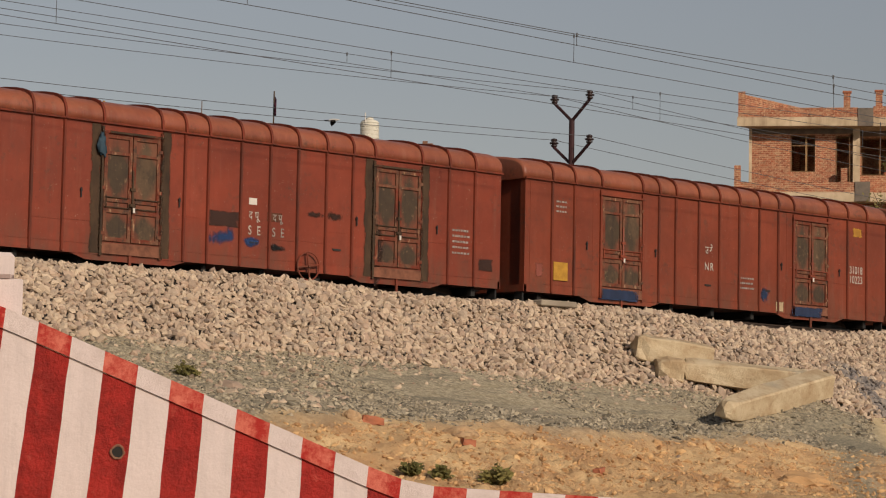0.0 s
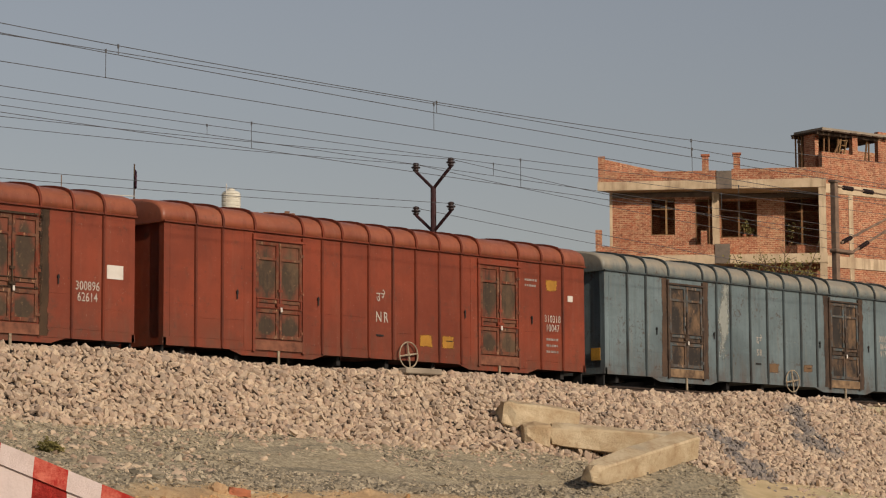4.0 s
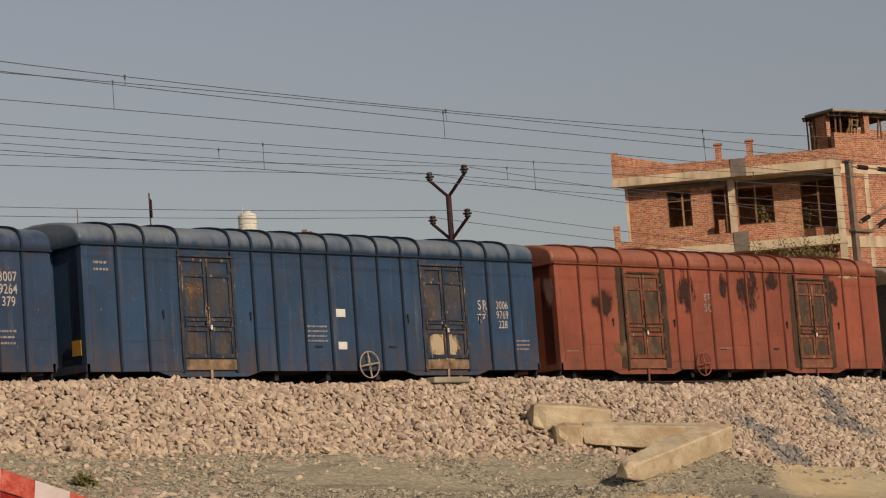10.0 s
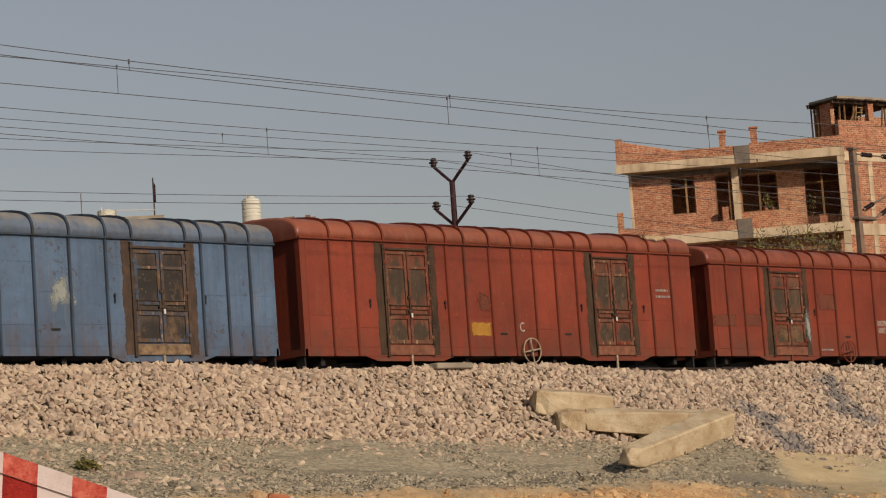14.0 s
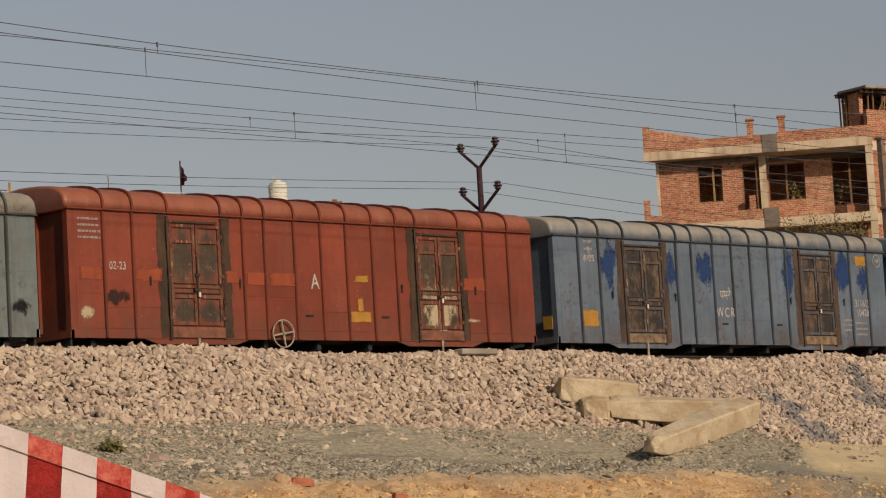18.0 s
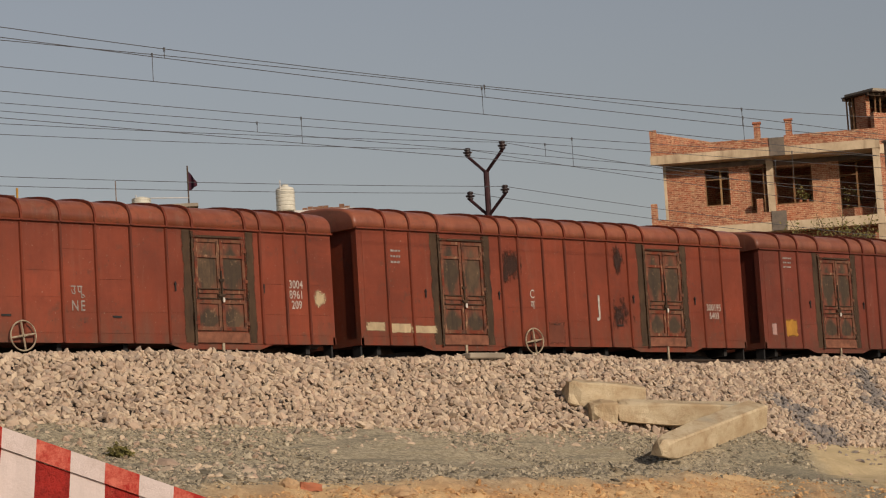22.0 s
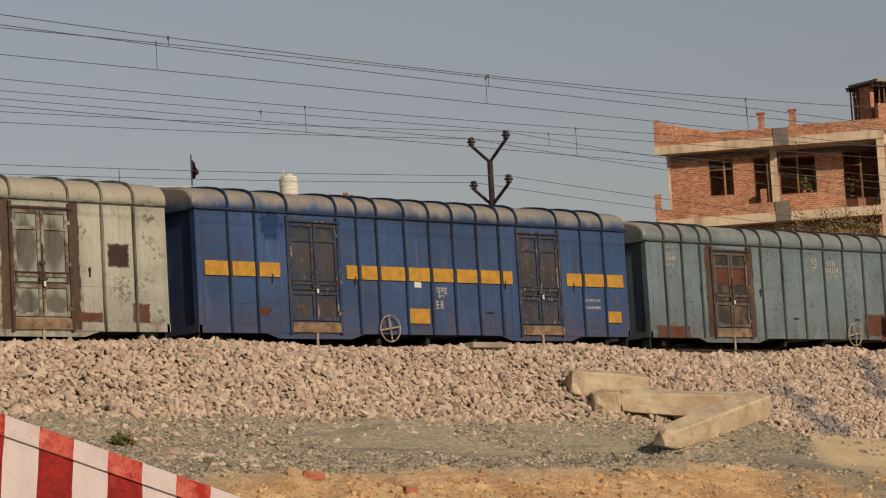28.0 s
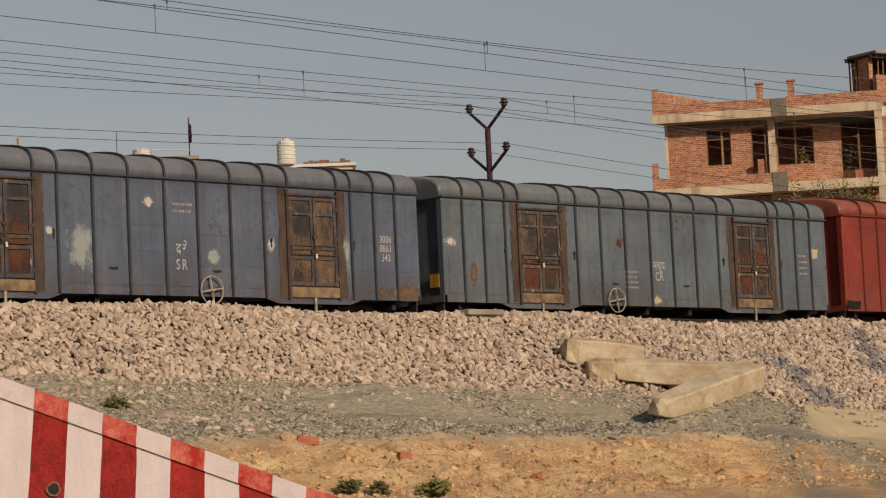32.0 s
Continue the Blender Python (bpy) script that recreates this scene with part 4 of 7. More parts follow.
    for k in range(9):
        x = 0.6 + (L - 1.2) * k / 8
        add("cross_member", box(x - 0.06, x + 0.06, -1.4, 1.4, BOT - 0.2, BOT - 0.004), "black", "", under)
    for xb in (2.15, L - 2.15):
        bm = bmesh.new()
        for y in (-1.0, 1.0):
            prof = [(xb - 1.35, 0.62), (xb - 1.35, 0.42), (xb - 0.75, 0.40), (xb - 0.45, 0.24), (xb + 0.45, 0.24), (xb + 0.75, 0.40), (xb + 1.35, 0.42), (xb + 1.35, 0.62), (xb + 0.5, 0.74), (xb - 0.5, 0.74)]
            prism(prof, "y", y - 0.08, y + 0.08, bm)
            for sx in (-0.16, 0.0, 0.16):
                rod((xb + sx, y * 1.08, 0.26), (xb + sx, y * 1.08, 0.6), 0.06, bm, 8)
        box(xb - 0.2, xb + 0.2, -1.05, 1.05, 0.45, 0.66, bm)
        bogie = add("bogie", bm, "black", "black cast-steel bogie")
        for xa in (xb - 1.0, xb + 1.0):
            bm = rod((xa, -1.1, 0.46), (xa, 1.1, 0.46), 0.08)
            for y in (-0.84, 0.84):
                rod((xa, y - 0.065, 0.46), (xa, y + 0.065, 0.46), 0.455, bm, 24)
                s = -1 if y > 0 else 1
                rod((xa, y + s * 0.065, 0.46), (xa, y + s * 0.09, 0.46), 0.48, bm, 24)
            add("wheelset", bm, "rail", "worn steel wheelset", bogie)
    for x, s in ((0, -1), (L, 1)):
        bm = box(min(x, x + s * GAP / 2), max(x, x + s * GAP / 2), -0.13, 0.13, 0.9, 1.14, bevel=0.03)
        add("coupler", bm, "black")
        bm = box(min(x, x + s * 0.05), max(x, x + s * 0.05), -HALF + 0.08, -HALF + 0.34, BOT - 0.3, BOT, bm=None)
        add("shunter_step", bm, "black")
    return root


def dress(root, spec):
    for ob in root.children_recursive:
        key = ob.get("paint_key")
        if key is None:
            continue
        body, door = spec["body"], spec["door"]
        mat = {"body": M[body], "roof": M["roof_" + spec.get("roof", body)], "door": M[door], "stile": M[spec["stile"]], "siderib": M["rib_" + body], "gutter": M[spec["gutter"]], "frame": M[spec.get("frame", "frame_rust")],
               "sill": M[spec["plank"]], "margin": M[spec.get("margin", "margin_dark")], "white": M["white"], "wheel": M["wheel"] if spec.get("pale_wheel", True) else M[body], "black": M["black"], "rail": M["rail"]}[key]
        ob.color = spec["tag"]
        slot = ob.material_slots[0]
        slot.link = "OBJECT"
        slot.material = mat
        del ob["paint_key"]


Y_OUT = -HALF - 0.014


def sheet(n, x, z, w, h, mat):
    """A painted rectangle or pasted notice on wagon n: x from its rear end, z over the rail."""
    nm = "sticker" if mat in ("yellow", "white") else "paint_patch"
    out = 0.055 if z < 1.12 and w > 1.1 and mat == "p_blue" else 0.045 if mat == "yellow" else 0.017      # the long low ones are painted on the threshold plates
    bm = box(x - w / 2, x + w / 2, -HALF - out, -HALF + 0.001, z - h / 2, z + h / 2)
    return part(nm, bm, M[mat], wagons[n][0])


def stain(n, x, z, w, h, mat):
    """A ragged blotch of paint, rust or dust."""
    w, h = w * 1.45, h * 1.35
    bm = box(x - w / 2, x + w / 2, Y_OUT - 0.0015, -HALF - 0.009, z - h / 2, z + h / 2)
    return part("stain", bm, M["s_" + mat], wagons[n][0])


def spot(n, x, z, w, h, mat):
    bm = rod((x, -HALF + 0.001, z), (x, -HALF - 0.045, z), 0.225, None, 28)
    return part("round_sign", bm, M[mat], wagons[n][0], "round yellow notice")


def ring(n, x, z, w, h, text):
    part("painted_ring", torus(0.17, 0.012, None, 28, 4, pose(x, Y_OUT, z)), M["letter"], wagons[n][0])
    word(n, text, x, z - 0.06, 0.17, "letter")


def word(n, text, x, z, size, mat):
    cu = bpy.data.curves.new("lettering", "FONT")
    cu.body, cu.size, cu.align_x, cu.extrude = text, size, "CENTER", 0.001
    cu.space_line, cu.space_character, cu.offset = 0.9, 1.35 if len(text.split("\n")[0]) <= 3 else 1.05, 0.009 * size
    cu.materials.append(M[mat])
    ob = new("lettering", cu)
    ob.parent = wagons[n][0]
    ob.matrix_local = pose(x, -HALF - 0.0195, z, 90, 0, 0) @ Matrix.Diagonal((0.78, 1, 1, 1))
    return ob


def lines(n, x, z, w, rows, gap):
    """Writing too small to read: a broken bar for each line."""
    rng = random.Random(n * 100 + int(z * 50))
    for k in range(rows):
        bm = bmesh.new()
        a = x - w / 2
        while a < x + w / 2 - 0.03:
            b = min(x + w / 2, a + rng.uniform(0.03, 0.09))
            box(a, b, Y_OUT - 0.002, -HALF + 0.001, z - (k + 0.56) * gap, z - (k + 0.2) * gap, bm)
            a = b + rng.uniform(0.015, 0.035)
        part("faded_writing", bm, M["letter_faint"], wagons[n][0])["kind"] = "stuff"


def end_plate(n):
    bm = box(-0.085, -0.05, -1.42, -1.12, 1.2, 1.52)
    part("end_plate", bm, M["yellow"], wagons[n][0], "small yellow plate on the wagon end")


LONG_ONES = {2, 9, 10, 13, 14, 15, 17, 22, 26, 30, 31, 36, 37}
LOOKS = {
    -1: ("redb", "door_brown", "dull dark-red"), 0: ("red", "door_brown", "dark-red"), 1: ("red2", "door_brown", "rust-red patched"), 2: ("slate", "door_rust", "slate-grey with orange repair patches"),
    3: ("steel", "door_rust", "pale steel-blue rust-streaked"), 4: ("teal", "door_rust", "grey-teal"), 5: ("red", "door_red", "red"), 6: ("red", "door_brown", "brick-red"),
    7: ("dusk", "door_rust", "dusky blue rust-patched"), 8: ("petrol", "door_petrol", "blue with a pale streak"), 9: ("navy", "door_navy", "dark blue"), 10: ("olive", "door_rust", "olive-grey with rusty roof"),
    11: ("salmon", "door_brown", "salmon-red stained"), 12: ("blue", "door_blue", "blue"), 13: ("navy", "door_navy", "dark blue brown-stained"), 14: ("navy", "door_navy", "dark blue"),
    15: ("red2", "door_brown", "bright red"), 16: ("red2", "door_brown", "red"), 17: ("blue3", "door_rust", "light blue"), 18: ("sage", "door_rust", "pale olive-green"),
    19: ("blue2", "door_rust", "mid-blue"), 20: ("patchy", "door_rust", "grey-blue patchy"), 21: ("red", "door_brown", "brown-red with orange patches"), 22: ("grey", "door_rust", "weathered grey-green"),
    23: ("red", "door_red", "brown-red"), 24: ("redb", "door_brown", "dark brown-red"), 25: ("red", "door_brown", "red flaking"), 26: ("red", "door_brown", "dull red"),
    27: ("red", "door_brown", "dull red"), 28: ("teal2", "door_teal2", "blue-green"), 29: ("red", "door_brown", "red"), 30: ("teal", "door_rust", "grey-teal"),
    31: ("teal", "door_rust", "grey-green rust-streaked"), 32: ("cobalt", "door_blue", "cobalt-blue with a yellow band"), 33: ("cream", "door_rust", "cream chipped"), 34: ("red", "door_brown", "red"),
    35: ("crimson", "door_crimson", "crimson"), 36: ("lead", "door_rust", "weathered grey"), 37: ("indigo", "door_rust", "slate-blue"),
}
WHEEL = {1: 7.80, 2: 5.77, 3: 7.75, 4: 7.77, 7: 7.73, 8: 5.52, 11: 5.37, 12: 7.79, 14: 8.35, 15: 5.76, 18: 5.53, 19: 5.55, 21: 5.49, 22: 8.34, 25: 5.43, 27: 7.75, 28: 5.53, 30: 5.65, 31: 8.32,
         32: 5.33, 33: 5.44, 34: 7.86, 35: 5.50, 36: 5.80, 37: 8.37}      # where the handwheel sits, if not at its usual place
ROOFS = {10: "tan", 22: "olive"}
NO_WHEEL = {0, 6, 20, 23, 24}
SPEED, START = 16.60, 53.90        # metres a second; where the front of wagon 0 stands at the start
templates = {False: wagon(SHORT), True: wagon(LONGER)}
wagons = {}


def marshal_train():
    front = START
    order = [-1] + list(range(0, 38))
    front = START + SHORT["length"] + GAP
    used = set()
    for n in order:
        long_one = n in LONG_ONES
        kind = LONGER if long_one else SHORT
        rear = front - kind["length"]
        tpl = templates[long_one]
        m = pose(rear, TRACK_Y, RAIL_Z)
        if long_one in used:
            ob = copy_thing(tpl, m)
        else:
            used.add(long_one)
            fresh = copy_thing(tpl, m)
            ob = fresh
        body, door, words = LOOKS[n]
        door = "door_" + (body if door in ("door_rust", "door_brown") else door[5:])
        reddish = body in ("red", "red2", "redb", "salmon", "crimson")
        margin = "margin_dark" if reddish else "margin_rust"
        if n in (0, 5, 23, 29, 35, 9, 12, 13, 14, 19, 28, 32):
            margin = body
        frame_mat = body if n in (0, 5, 23, 35) else "margin_dark" if reddish else "stile_" + body if body in ("navy", "blue", "cobalt", "teal2") else "frame_rust"
        dress(ob, dict(body=body, door=door, roof=ROOFS.get(n, body), margin=margin, frame=frame_mat, stile="stile_" + body, gutter="rib_" + body, plank="plank_red" if reddish else "plank", tag=((n * 0.37) % 1, (n * 0.61) % 1, (n * 0.83) % 1, 1), pale_wheel=n not in (0, 1, 11, 15, 22, 27, 34)))
        for c in list(ob.children):
            if c.name.startswith("handwheel"):
                if n in NO_WHEEL:
                    for o in (*c.children, c):
                        bpy.data.objects.remove(o)
                    continue
                c.location.x += WHEEL.get(n, kind["wheel"]) - kind["wheel"]
        tagged(ob, words + " covered goods wagon with double doors", "goods wagon", "wagons of the goods train")
        wagons[n] = (ob, rear)
        front = rear - GAP - (0.16 if n in (18, 19) else 0.0)      # two couplings stand stretched
    for tpl in templates.values():
        for o in (*tpl.children_recursive, tpl):
            bpy.data.objects.remove(o)


marshal_train()

# ---- notices, lettering and wear, wagon by wagon ----
word(0, "NR", 6.39, 1.76, 0.28, "letter")
word(0, "उरे", 6.39, 2.17, 0.28, "letter")
sheet(0, 1.09, 1.38, 0.47, 0.43, "yellow")
sheet(0, 3.10, 0.94, 1.35, 0.27, "p_blue")
sheet(0, 10.23, 0.93, 1.25, 0.26, "p_blue")
stain(0, 8.56, 1.31, 0.40, 0.38, "p_blue")
sheet(0, 9.15, 1.01, 0.32, 0.26, "p_cream")
lines(0, 7.85, 1.70, 0.57, 3, 0.124)
sheet(0, 12.36, 3.16, 0.39, 0.24, "p_ochre")
word(0, "31018\n10223", 12.30, 2.06, 0.28, "letter")
sheet(0, 0.40, 1.38, 0.22, 0.32, "p_red")
lines(0, 1.12, 3.07, 0.34, 3, 0.116)
word(1, "S E", 6.38, 1.54, 0.27, "letter")
word(1, "S E", 7.02, 1.54, 0.27, "letter_faint")
word(1, "द पू", 6.36, 1.87, 0.24, "letter")
word(1, "द पू", 7.00, 1.87, 0.22, "letter_faint")
sheet(1, 5.56, 1.81, 0.81, 0.33, "p_dark")
stain(1, 5.53, 1.44, 0.68, 0.35, "p_cobalt")
stain(1, 6.32, 1.40, 0.54, 0.21, "p_cobalt")
stain(1, 7.01, 1.30, 0.52, 0.19, "p_black")
sheet(1, 6.33, 2.24, 0.21, 0.14, "white")
stain(1, 8.03, 2.10, 0.54, 0.16, "p_dark")
stain(1, 8.59, 2.10, 0.48, 0.22, "p_dark")
sheet(1, 6.91, 1.95, 0.40, 0.19, "p_rust")
lines(1, 12.34, 2.14, 0.53, 5, 0.128)
sheet(1, 13.11, 1.36, 0.46, 0.28, "p_dark")
stain(1, 9.84, 1.51, 0.33, 1.49, "p_dark")
sheet(2, 1.67, 1.56, 0.63, 0.50, "p_orange")
sheet(2, 4.26, 1.73, 0.56, 0.50, "p_orange")
sheet(2, 5.08, 1.80, 0.63, 0.26, "p_orange")
sheet(2, 5.85, 1.48, 0.93, 0.45, "p_orange")
sheet(2, 4.94, 1.45, 0.63, 0.29, "p_orange")
sheet(2, 12.81, 1.36, 0.77, 0.80, "p_orange")
sheet(2, 14.05, 1.43, 0.40, 1.11, "p_orange")
sheet(2, 6.76, 1.36, 0.92, 0.54, "p_navy")
sheet(2, 7.59, 1.27, 0.67, 0.67, "p_navy")
sheet(2, 8.52, 1.83, 0.72, 0.37, "yellow")
word(2, "SE", 6.74, 1.78, 0.29, "letter")
word(2, "दपू", 6.77, 2.13, 0.26, "letter")
word(2, "05-25", 0.87, 2.35, 0.23, "letter")
lines(2, 7.68, 3.12, 0.71, 4, 0.154)
stain(2, 3.04, 1.31, 1.00, 0.69, "p_wood")
stain(2, 11.33, 1.65, 1.06, 0.64, "p_dark")
stain(3, 4.60, 2.68, 0.78, 1.46, "p_pale")
stain(3, 11.55, 2.85, 0.67, 1.46, "p_pale")
stain(3, 12.98, 1.88, 0.39, 0.54, "p_olive")
stain(3, 0.47, 1.48, 0.56, 0.69, "p_wood")
word(4, "SR", 6.40, 1.61, 0.25, "letter")
word(4, "दरे", 6.40, 1.95, 0.26, "letter")
sheet(4, 7.03, 1.30, 0.53, 0.26, "p_wood")
sheet(4, 8.63, 1.36, 0.44, 0.21, "p_wood")
word(4, "3005\n864\n917", 12.33, 2.29, 0.24, "letter")
lines(4, 13.13, 3.35, 0.49, 4, 0.139)
stain(4, 4.88, 2.57, 0.50, 2.26, "p_pale")
word(5, "NR", 6.42, 1.70, 0.34, "letter")
word(5, "उरे", 6.39, 2.18, 0.30, "letter")
sheet(5, 7.87, 1.34, 0.44, 0.30, "p_ochre")
sheet(5, 8.62, 1.34, 0.42, 0.30, "p_ochre")
sheet(5, 12.34, 2.94, 0.41, 0.28, "p_ochre")
sheet(5, 13.04, 2.66, 0.19, 0.15, "white")
word(5, "310318\n10047", 12.36, 2.03, 0.25, "letter")
lines(5, 12.36, 1.66, 0.45, 3, 0.152)
lines(5, 11.57, 3.09, 0.44, 2, 0.139)
stain(6, 0.39, 2.29, 0.45, 0.30, "white")
sheet(6, 1.74, 1.63, 0.38, 0.45, "p_ochre")
stain(6, 5.66, 2.48, 0.65, 0.41, "white")
word(6, "WR", 6.38, 1.64, 0.30, "letter")
sheet(6, 13.06, 2.29, 0.43, 0.29, "white")
word(6, "300896\n62614", 12.34, 1.87, 0.26, "letter")
lines(6, 1.20, 2.73, 0.50, 1, 0.168)
word(7, "WR", 7.02, 2.23, 0.36, "letter")
word(7, "परे", 7.02, 2.57, 0.32, "letter")
stain(7, 7.92, 2.27, 0.69, 0.51, "white")
sheet(7, 6.36, 1.41, 0.40, 0.34, "yellow")
stain(7, 7.04, 1.42, 0.37, 0.23, "white")
sheet(7, 0.43, 1.58, 0.53, 0.51, "p_orange")
sheet(7, 1.99, 1.15, 1.07, 0.56, "p_rust")
sheet(7, 5.73, 1.24, 0.44, 0.35, "p_rust")
word(7, "300895\n62045", 12.29, 2.37, 0.24, "letter")
sheet(7, 12.64, 1.22, 1.30, 0.42, "p_rust")
stain(7, 9.17, 2.18, 0.36, 0.65, "p_pale")
lines(7, 11.35, 1.92, 0.56, 3, 0.159)
sheet(7, 1.12, 1.11, 0.90, 0.39, "p_rust")
spot(8, 1.03, 1.79, 0.00, 0.00, "yellow")
sheet(8, 6.38, 2.10, 0.26, 0.20, "white")
word(8, "CR", 11.66, 2.35, 0.32, "letter")
word(8, "मध्य", 11.66, 2.09, 0.28, "letter")
word(8, "3001\n9764\n259", 12.33, 2.42, 0.24, "letter")
stain(8, 8.63, 2.23, 0.51, 2.48, "p_pale")
stain(8, 8.92, 2.48, 0.21, 2.38, "p_pale")
lines(8, 12.99, 1.64, 0.50, 2, 0.125)
stain(8, 10.69, 1.63, 0.94, 0.85, "p_cream")
lines(8, 0.38, 3.35, 0.30, 2, 0.173)
stain(8, 2.08, 2.53, 0.97, 0.68, "p_wood")
word(9, "ER", 12.83, 2.49, 0.31, "letter")
word(9, "पूर्व", 12.82, 2.23, 0.29, "letter")
word(9, "3002\n9161\n529", 13.56, 2.53, 0.26, "letter")
lines(9, 12.88, 1.71, 0.31, 3, 0.110)
lines(9, 13.54, 1.73, 0.42, 3, 0.111)
lines(9, 7.71, 1.78, 0.48, 4, 0.101)
stain(9, 3.12, 1.40, 1.34, 0.83, "p_wood")
stain(9, 11.38, 1.46, 1.08, 0.76, "p_wood")
lines(9, 0.40, 2.69, 0.46, 2, 0.135)
sheet(10, 14.16, 2.32, 0.18, 0.21, "white")
stain(10, 4.09, 1.22, 0.50, 0.46, "p_rust")
stain(10, 11.27, 1.59, 1.19, 0.89, "p_rust")
stain(10, 9.65, 2.07, 0.65, 1.12, "p_bluepatch")
stain(10, 4.37, 2.43, 0.56, 2.32, "p_bluepatch")
stain(10, 3.95, 1.23, 0.64, 0.34, "p_rust")
stain(11, -0.32, 2.84, 0.41, 0.76, "p_dark")
stain(11, 1.64, 2.56, 1.06, 0.78, "p_dark")
stain(11, 4.00, 2.81, 0.64, 0.80, "p_dark")
stain(11, 5.00, 2.97, 0.85, 1.22, "p_dark")
stain(11, 6.57, 3.01, 0.44, 0.69, "p_dark")
stain(11, 7.57, 2.96, 0.94, 1.26, "p_dark")
stain(11, 11.41, 2.91, 0.45, 0.88, "p_dark")
stain(11, 8.64, 3.20, 0.63, 0.57, "p_dark")
word(11, "दम\nSC", 5.85, 2.64, 0.31, "letter_faint")
stain(11, 12.16, 3.51, 1.59, 0.30, "p_cream")
lines(11, 0.41, 1.34, 0.45, 1, 0.076)
lines(11, 6.47, 1.43, 0.48, 1, 0.082)
stain(11, 2.51, 1.34, 1.27, 0.65, "p_wood")
word(12, "SR", 11.71, 2.29, 0.33, "letter")
word(12, "दरे", 11.68, 1.99, 0.31, "letter")
word(12, "3006\n9769\n228", 12.39, 2.32, 0.26, "letter")
sheet(12, 7.09, 2.15, 0.28, 0.18, "white")
sheet(12, 7.09, 1.41, 0.26, 0.17, "white")
lines(12, 6.34, 1.88, 0.61, 4, 0.108)
lines(12, 13.01, 1.59, 0.52, 3, 0.101)
lines(12, 0.41, 3.17, 0.38, 2, 0.142)
stain(12, 10.39, 1.45, 1.24, 0.93, "p_cream")
stain(12, 2.87, 2.57, 0.47, 0.49, "p_wood")
spot(13, 0.84, 1.60, 0.00, 0.00, "yellow")
word(13, "SE", 12.78, 2.52, 0.34, "letter")
word(13, "दपू", 12.76, 2.21, 0.32, "letter")
word(13, "3007\n9264\n379", 13.49, 2.67, 0.28, "letter")
stain(13, 9.85, 2.54, 1.46, 1.08, "p_wood")
stain(13, 11.20, 2.71, 1.31, 0.96, "p_wood")
stain(13, 11.18, 1.21, 1.39, 0.49, "p_cream")
lines(13, 12.71, 1.71, 0.37, 3, 0.121)
lines(13, 13.39, 1.71, 0.50, 3, 0.122)
lines(13, 0.33, 2.72, 0.36, 2, 0.132)
stain(13, 6.60, 1.85, 0.21, 0.52, "p_pale")
sheet(14, 5.98, 2.60, 0.27, 0.17, "white")
word(14, "ER", 12.84, 2.50, 0.35, "letter")
word(14, "पूर्व", 12.82, 2.19, 0.32, "letter")
word(14, "3002\n9260\n475", 13.58, 2.56, 0.29, "letter")
stain(14, 10.30, 2.54, 0.72, 0.83, "p_wood")
lines(14, 6.77, 1.64, 0.48, 4, 0.112)
lines(14, 12.71, 1.64, 0.38, 3, 0.122)
lines(14, 13.48, 1.64, 0.52, 3, 0.123)
stain(14, 5.20, 1.57, 0.42, 1.16, "p_wood")
stain(14, 3.03, 1.31, 1.17, 0.75, "p_cream")
stain(14, 11.11, 2.70, 1.02, 0.70, "p_wood")
lines(14, 0.30, 2.77, 0.37, 2, 0.134)
stain(14, 2.37, 2.18, 0.23, 1.12, "p_wood")
sheet(15, 4.98, 2.35, 0.83, 0.45, "p_brick")
word(15, "300290\n60073", 7.58, 1.70, 0.22, "letter")
sheet(15, 8.52, 1.39, 0.71, 0.55, "p_brick")
sheet(15, 12.80, 2.23, 1.31, 0.37, "p_brick")
sheet(15, 0.41, 1.79, 0.97, 0.32, "p_brick")
sheet(15, 1.63, 1.81, 0.77, 0.33, "p_brick")
lines(15, 4.87, 1.07, 0.54, 1, 0.130)
stain(15, 4.06, 1.51, 0.28, 1.16, "p_pale")
stain(15, 3.21, 1.44, 1.04, 0.64, "p_wood")
sheet(16, 5.57, 1.49, 0.72, 0.34, "p_ochre")
lines(16, 12.40, 2.60, 0.56, 2, 0.160)
word(16, "C", 7.00, 1.44, 0.32, "letter")
stain(16, 5.71, 2.13, 0.63, 0.49, "p_brick")
stain(16, 12.39, 3.91, 1.50, 0.16, "p_cream")
stain(17, 8.85, 2.09, 0.57, 0.94, "p_pale")
stain(17, 5.10, 1.73, 1.43, 1.35, "p_bluepatch")
sheet(18, 1.06, 1.69, 0.30, 0.19, "white")
sheet(18, 13.09, 1.76, 0.25, 0.28, "white")
stain(18, 0.59, 1.40, 0.18, 0.19, "p_rust")
sheet(18, 7.15, 1.03, 0.53, 0.23, "p_rust")
stain(18, 0.26, 2.55, 0.5, 1.0, "p_teal")
stain(18, 2.18, 2.60, 0.57, 1.96, "p_bluepatch")
word(19, "SC", 8.68, 2.03, 0.30, "letter")
word(19, "दम", 8.70, 2.31, 0.28, "letter")
sheet(19, 7.95, 1.52, 0.43, 0.35, "yellow")
word(19, "300997\n63500", 12.39, 2.35, 0.22, "letter")
lines(19, 12.34, 1.92, 0.59, 3, 0.120)
lines(19, 6.45, 1.33, 0.59, 2, 0.130)
lines(19, 7.15, 1.34, 0.52, 2, 0.131)
stain(19, 6.10, 1.61, 1.33, 1.06, "p_steel")
word(20, "WCR", 6.40, 1.57, 0.35, "letter")
word(20, "पमरे", 6.43, 2.03, 0.35, "letter")
sheet(20, 1.13, 1.46, 0.63, 0.43, "p_ochre")
sheet(20, 12.48, 3.22, 0.51, 0.29, "p_ochre")
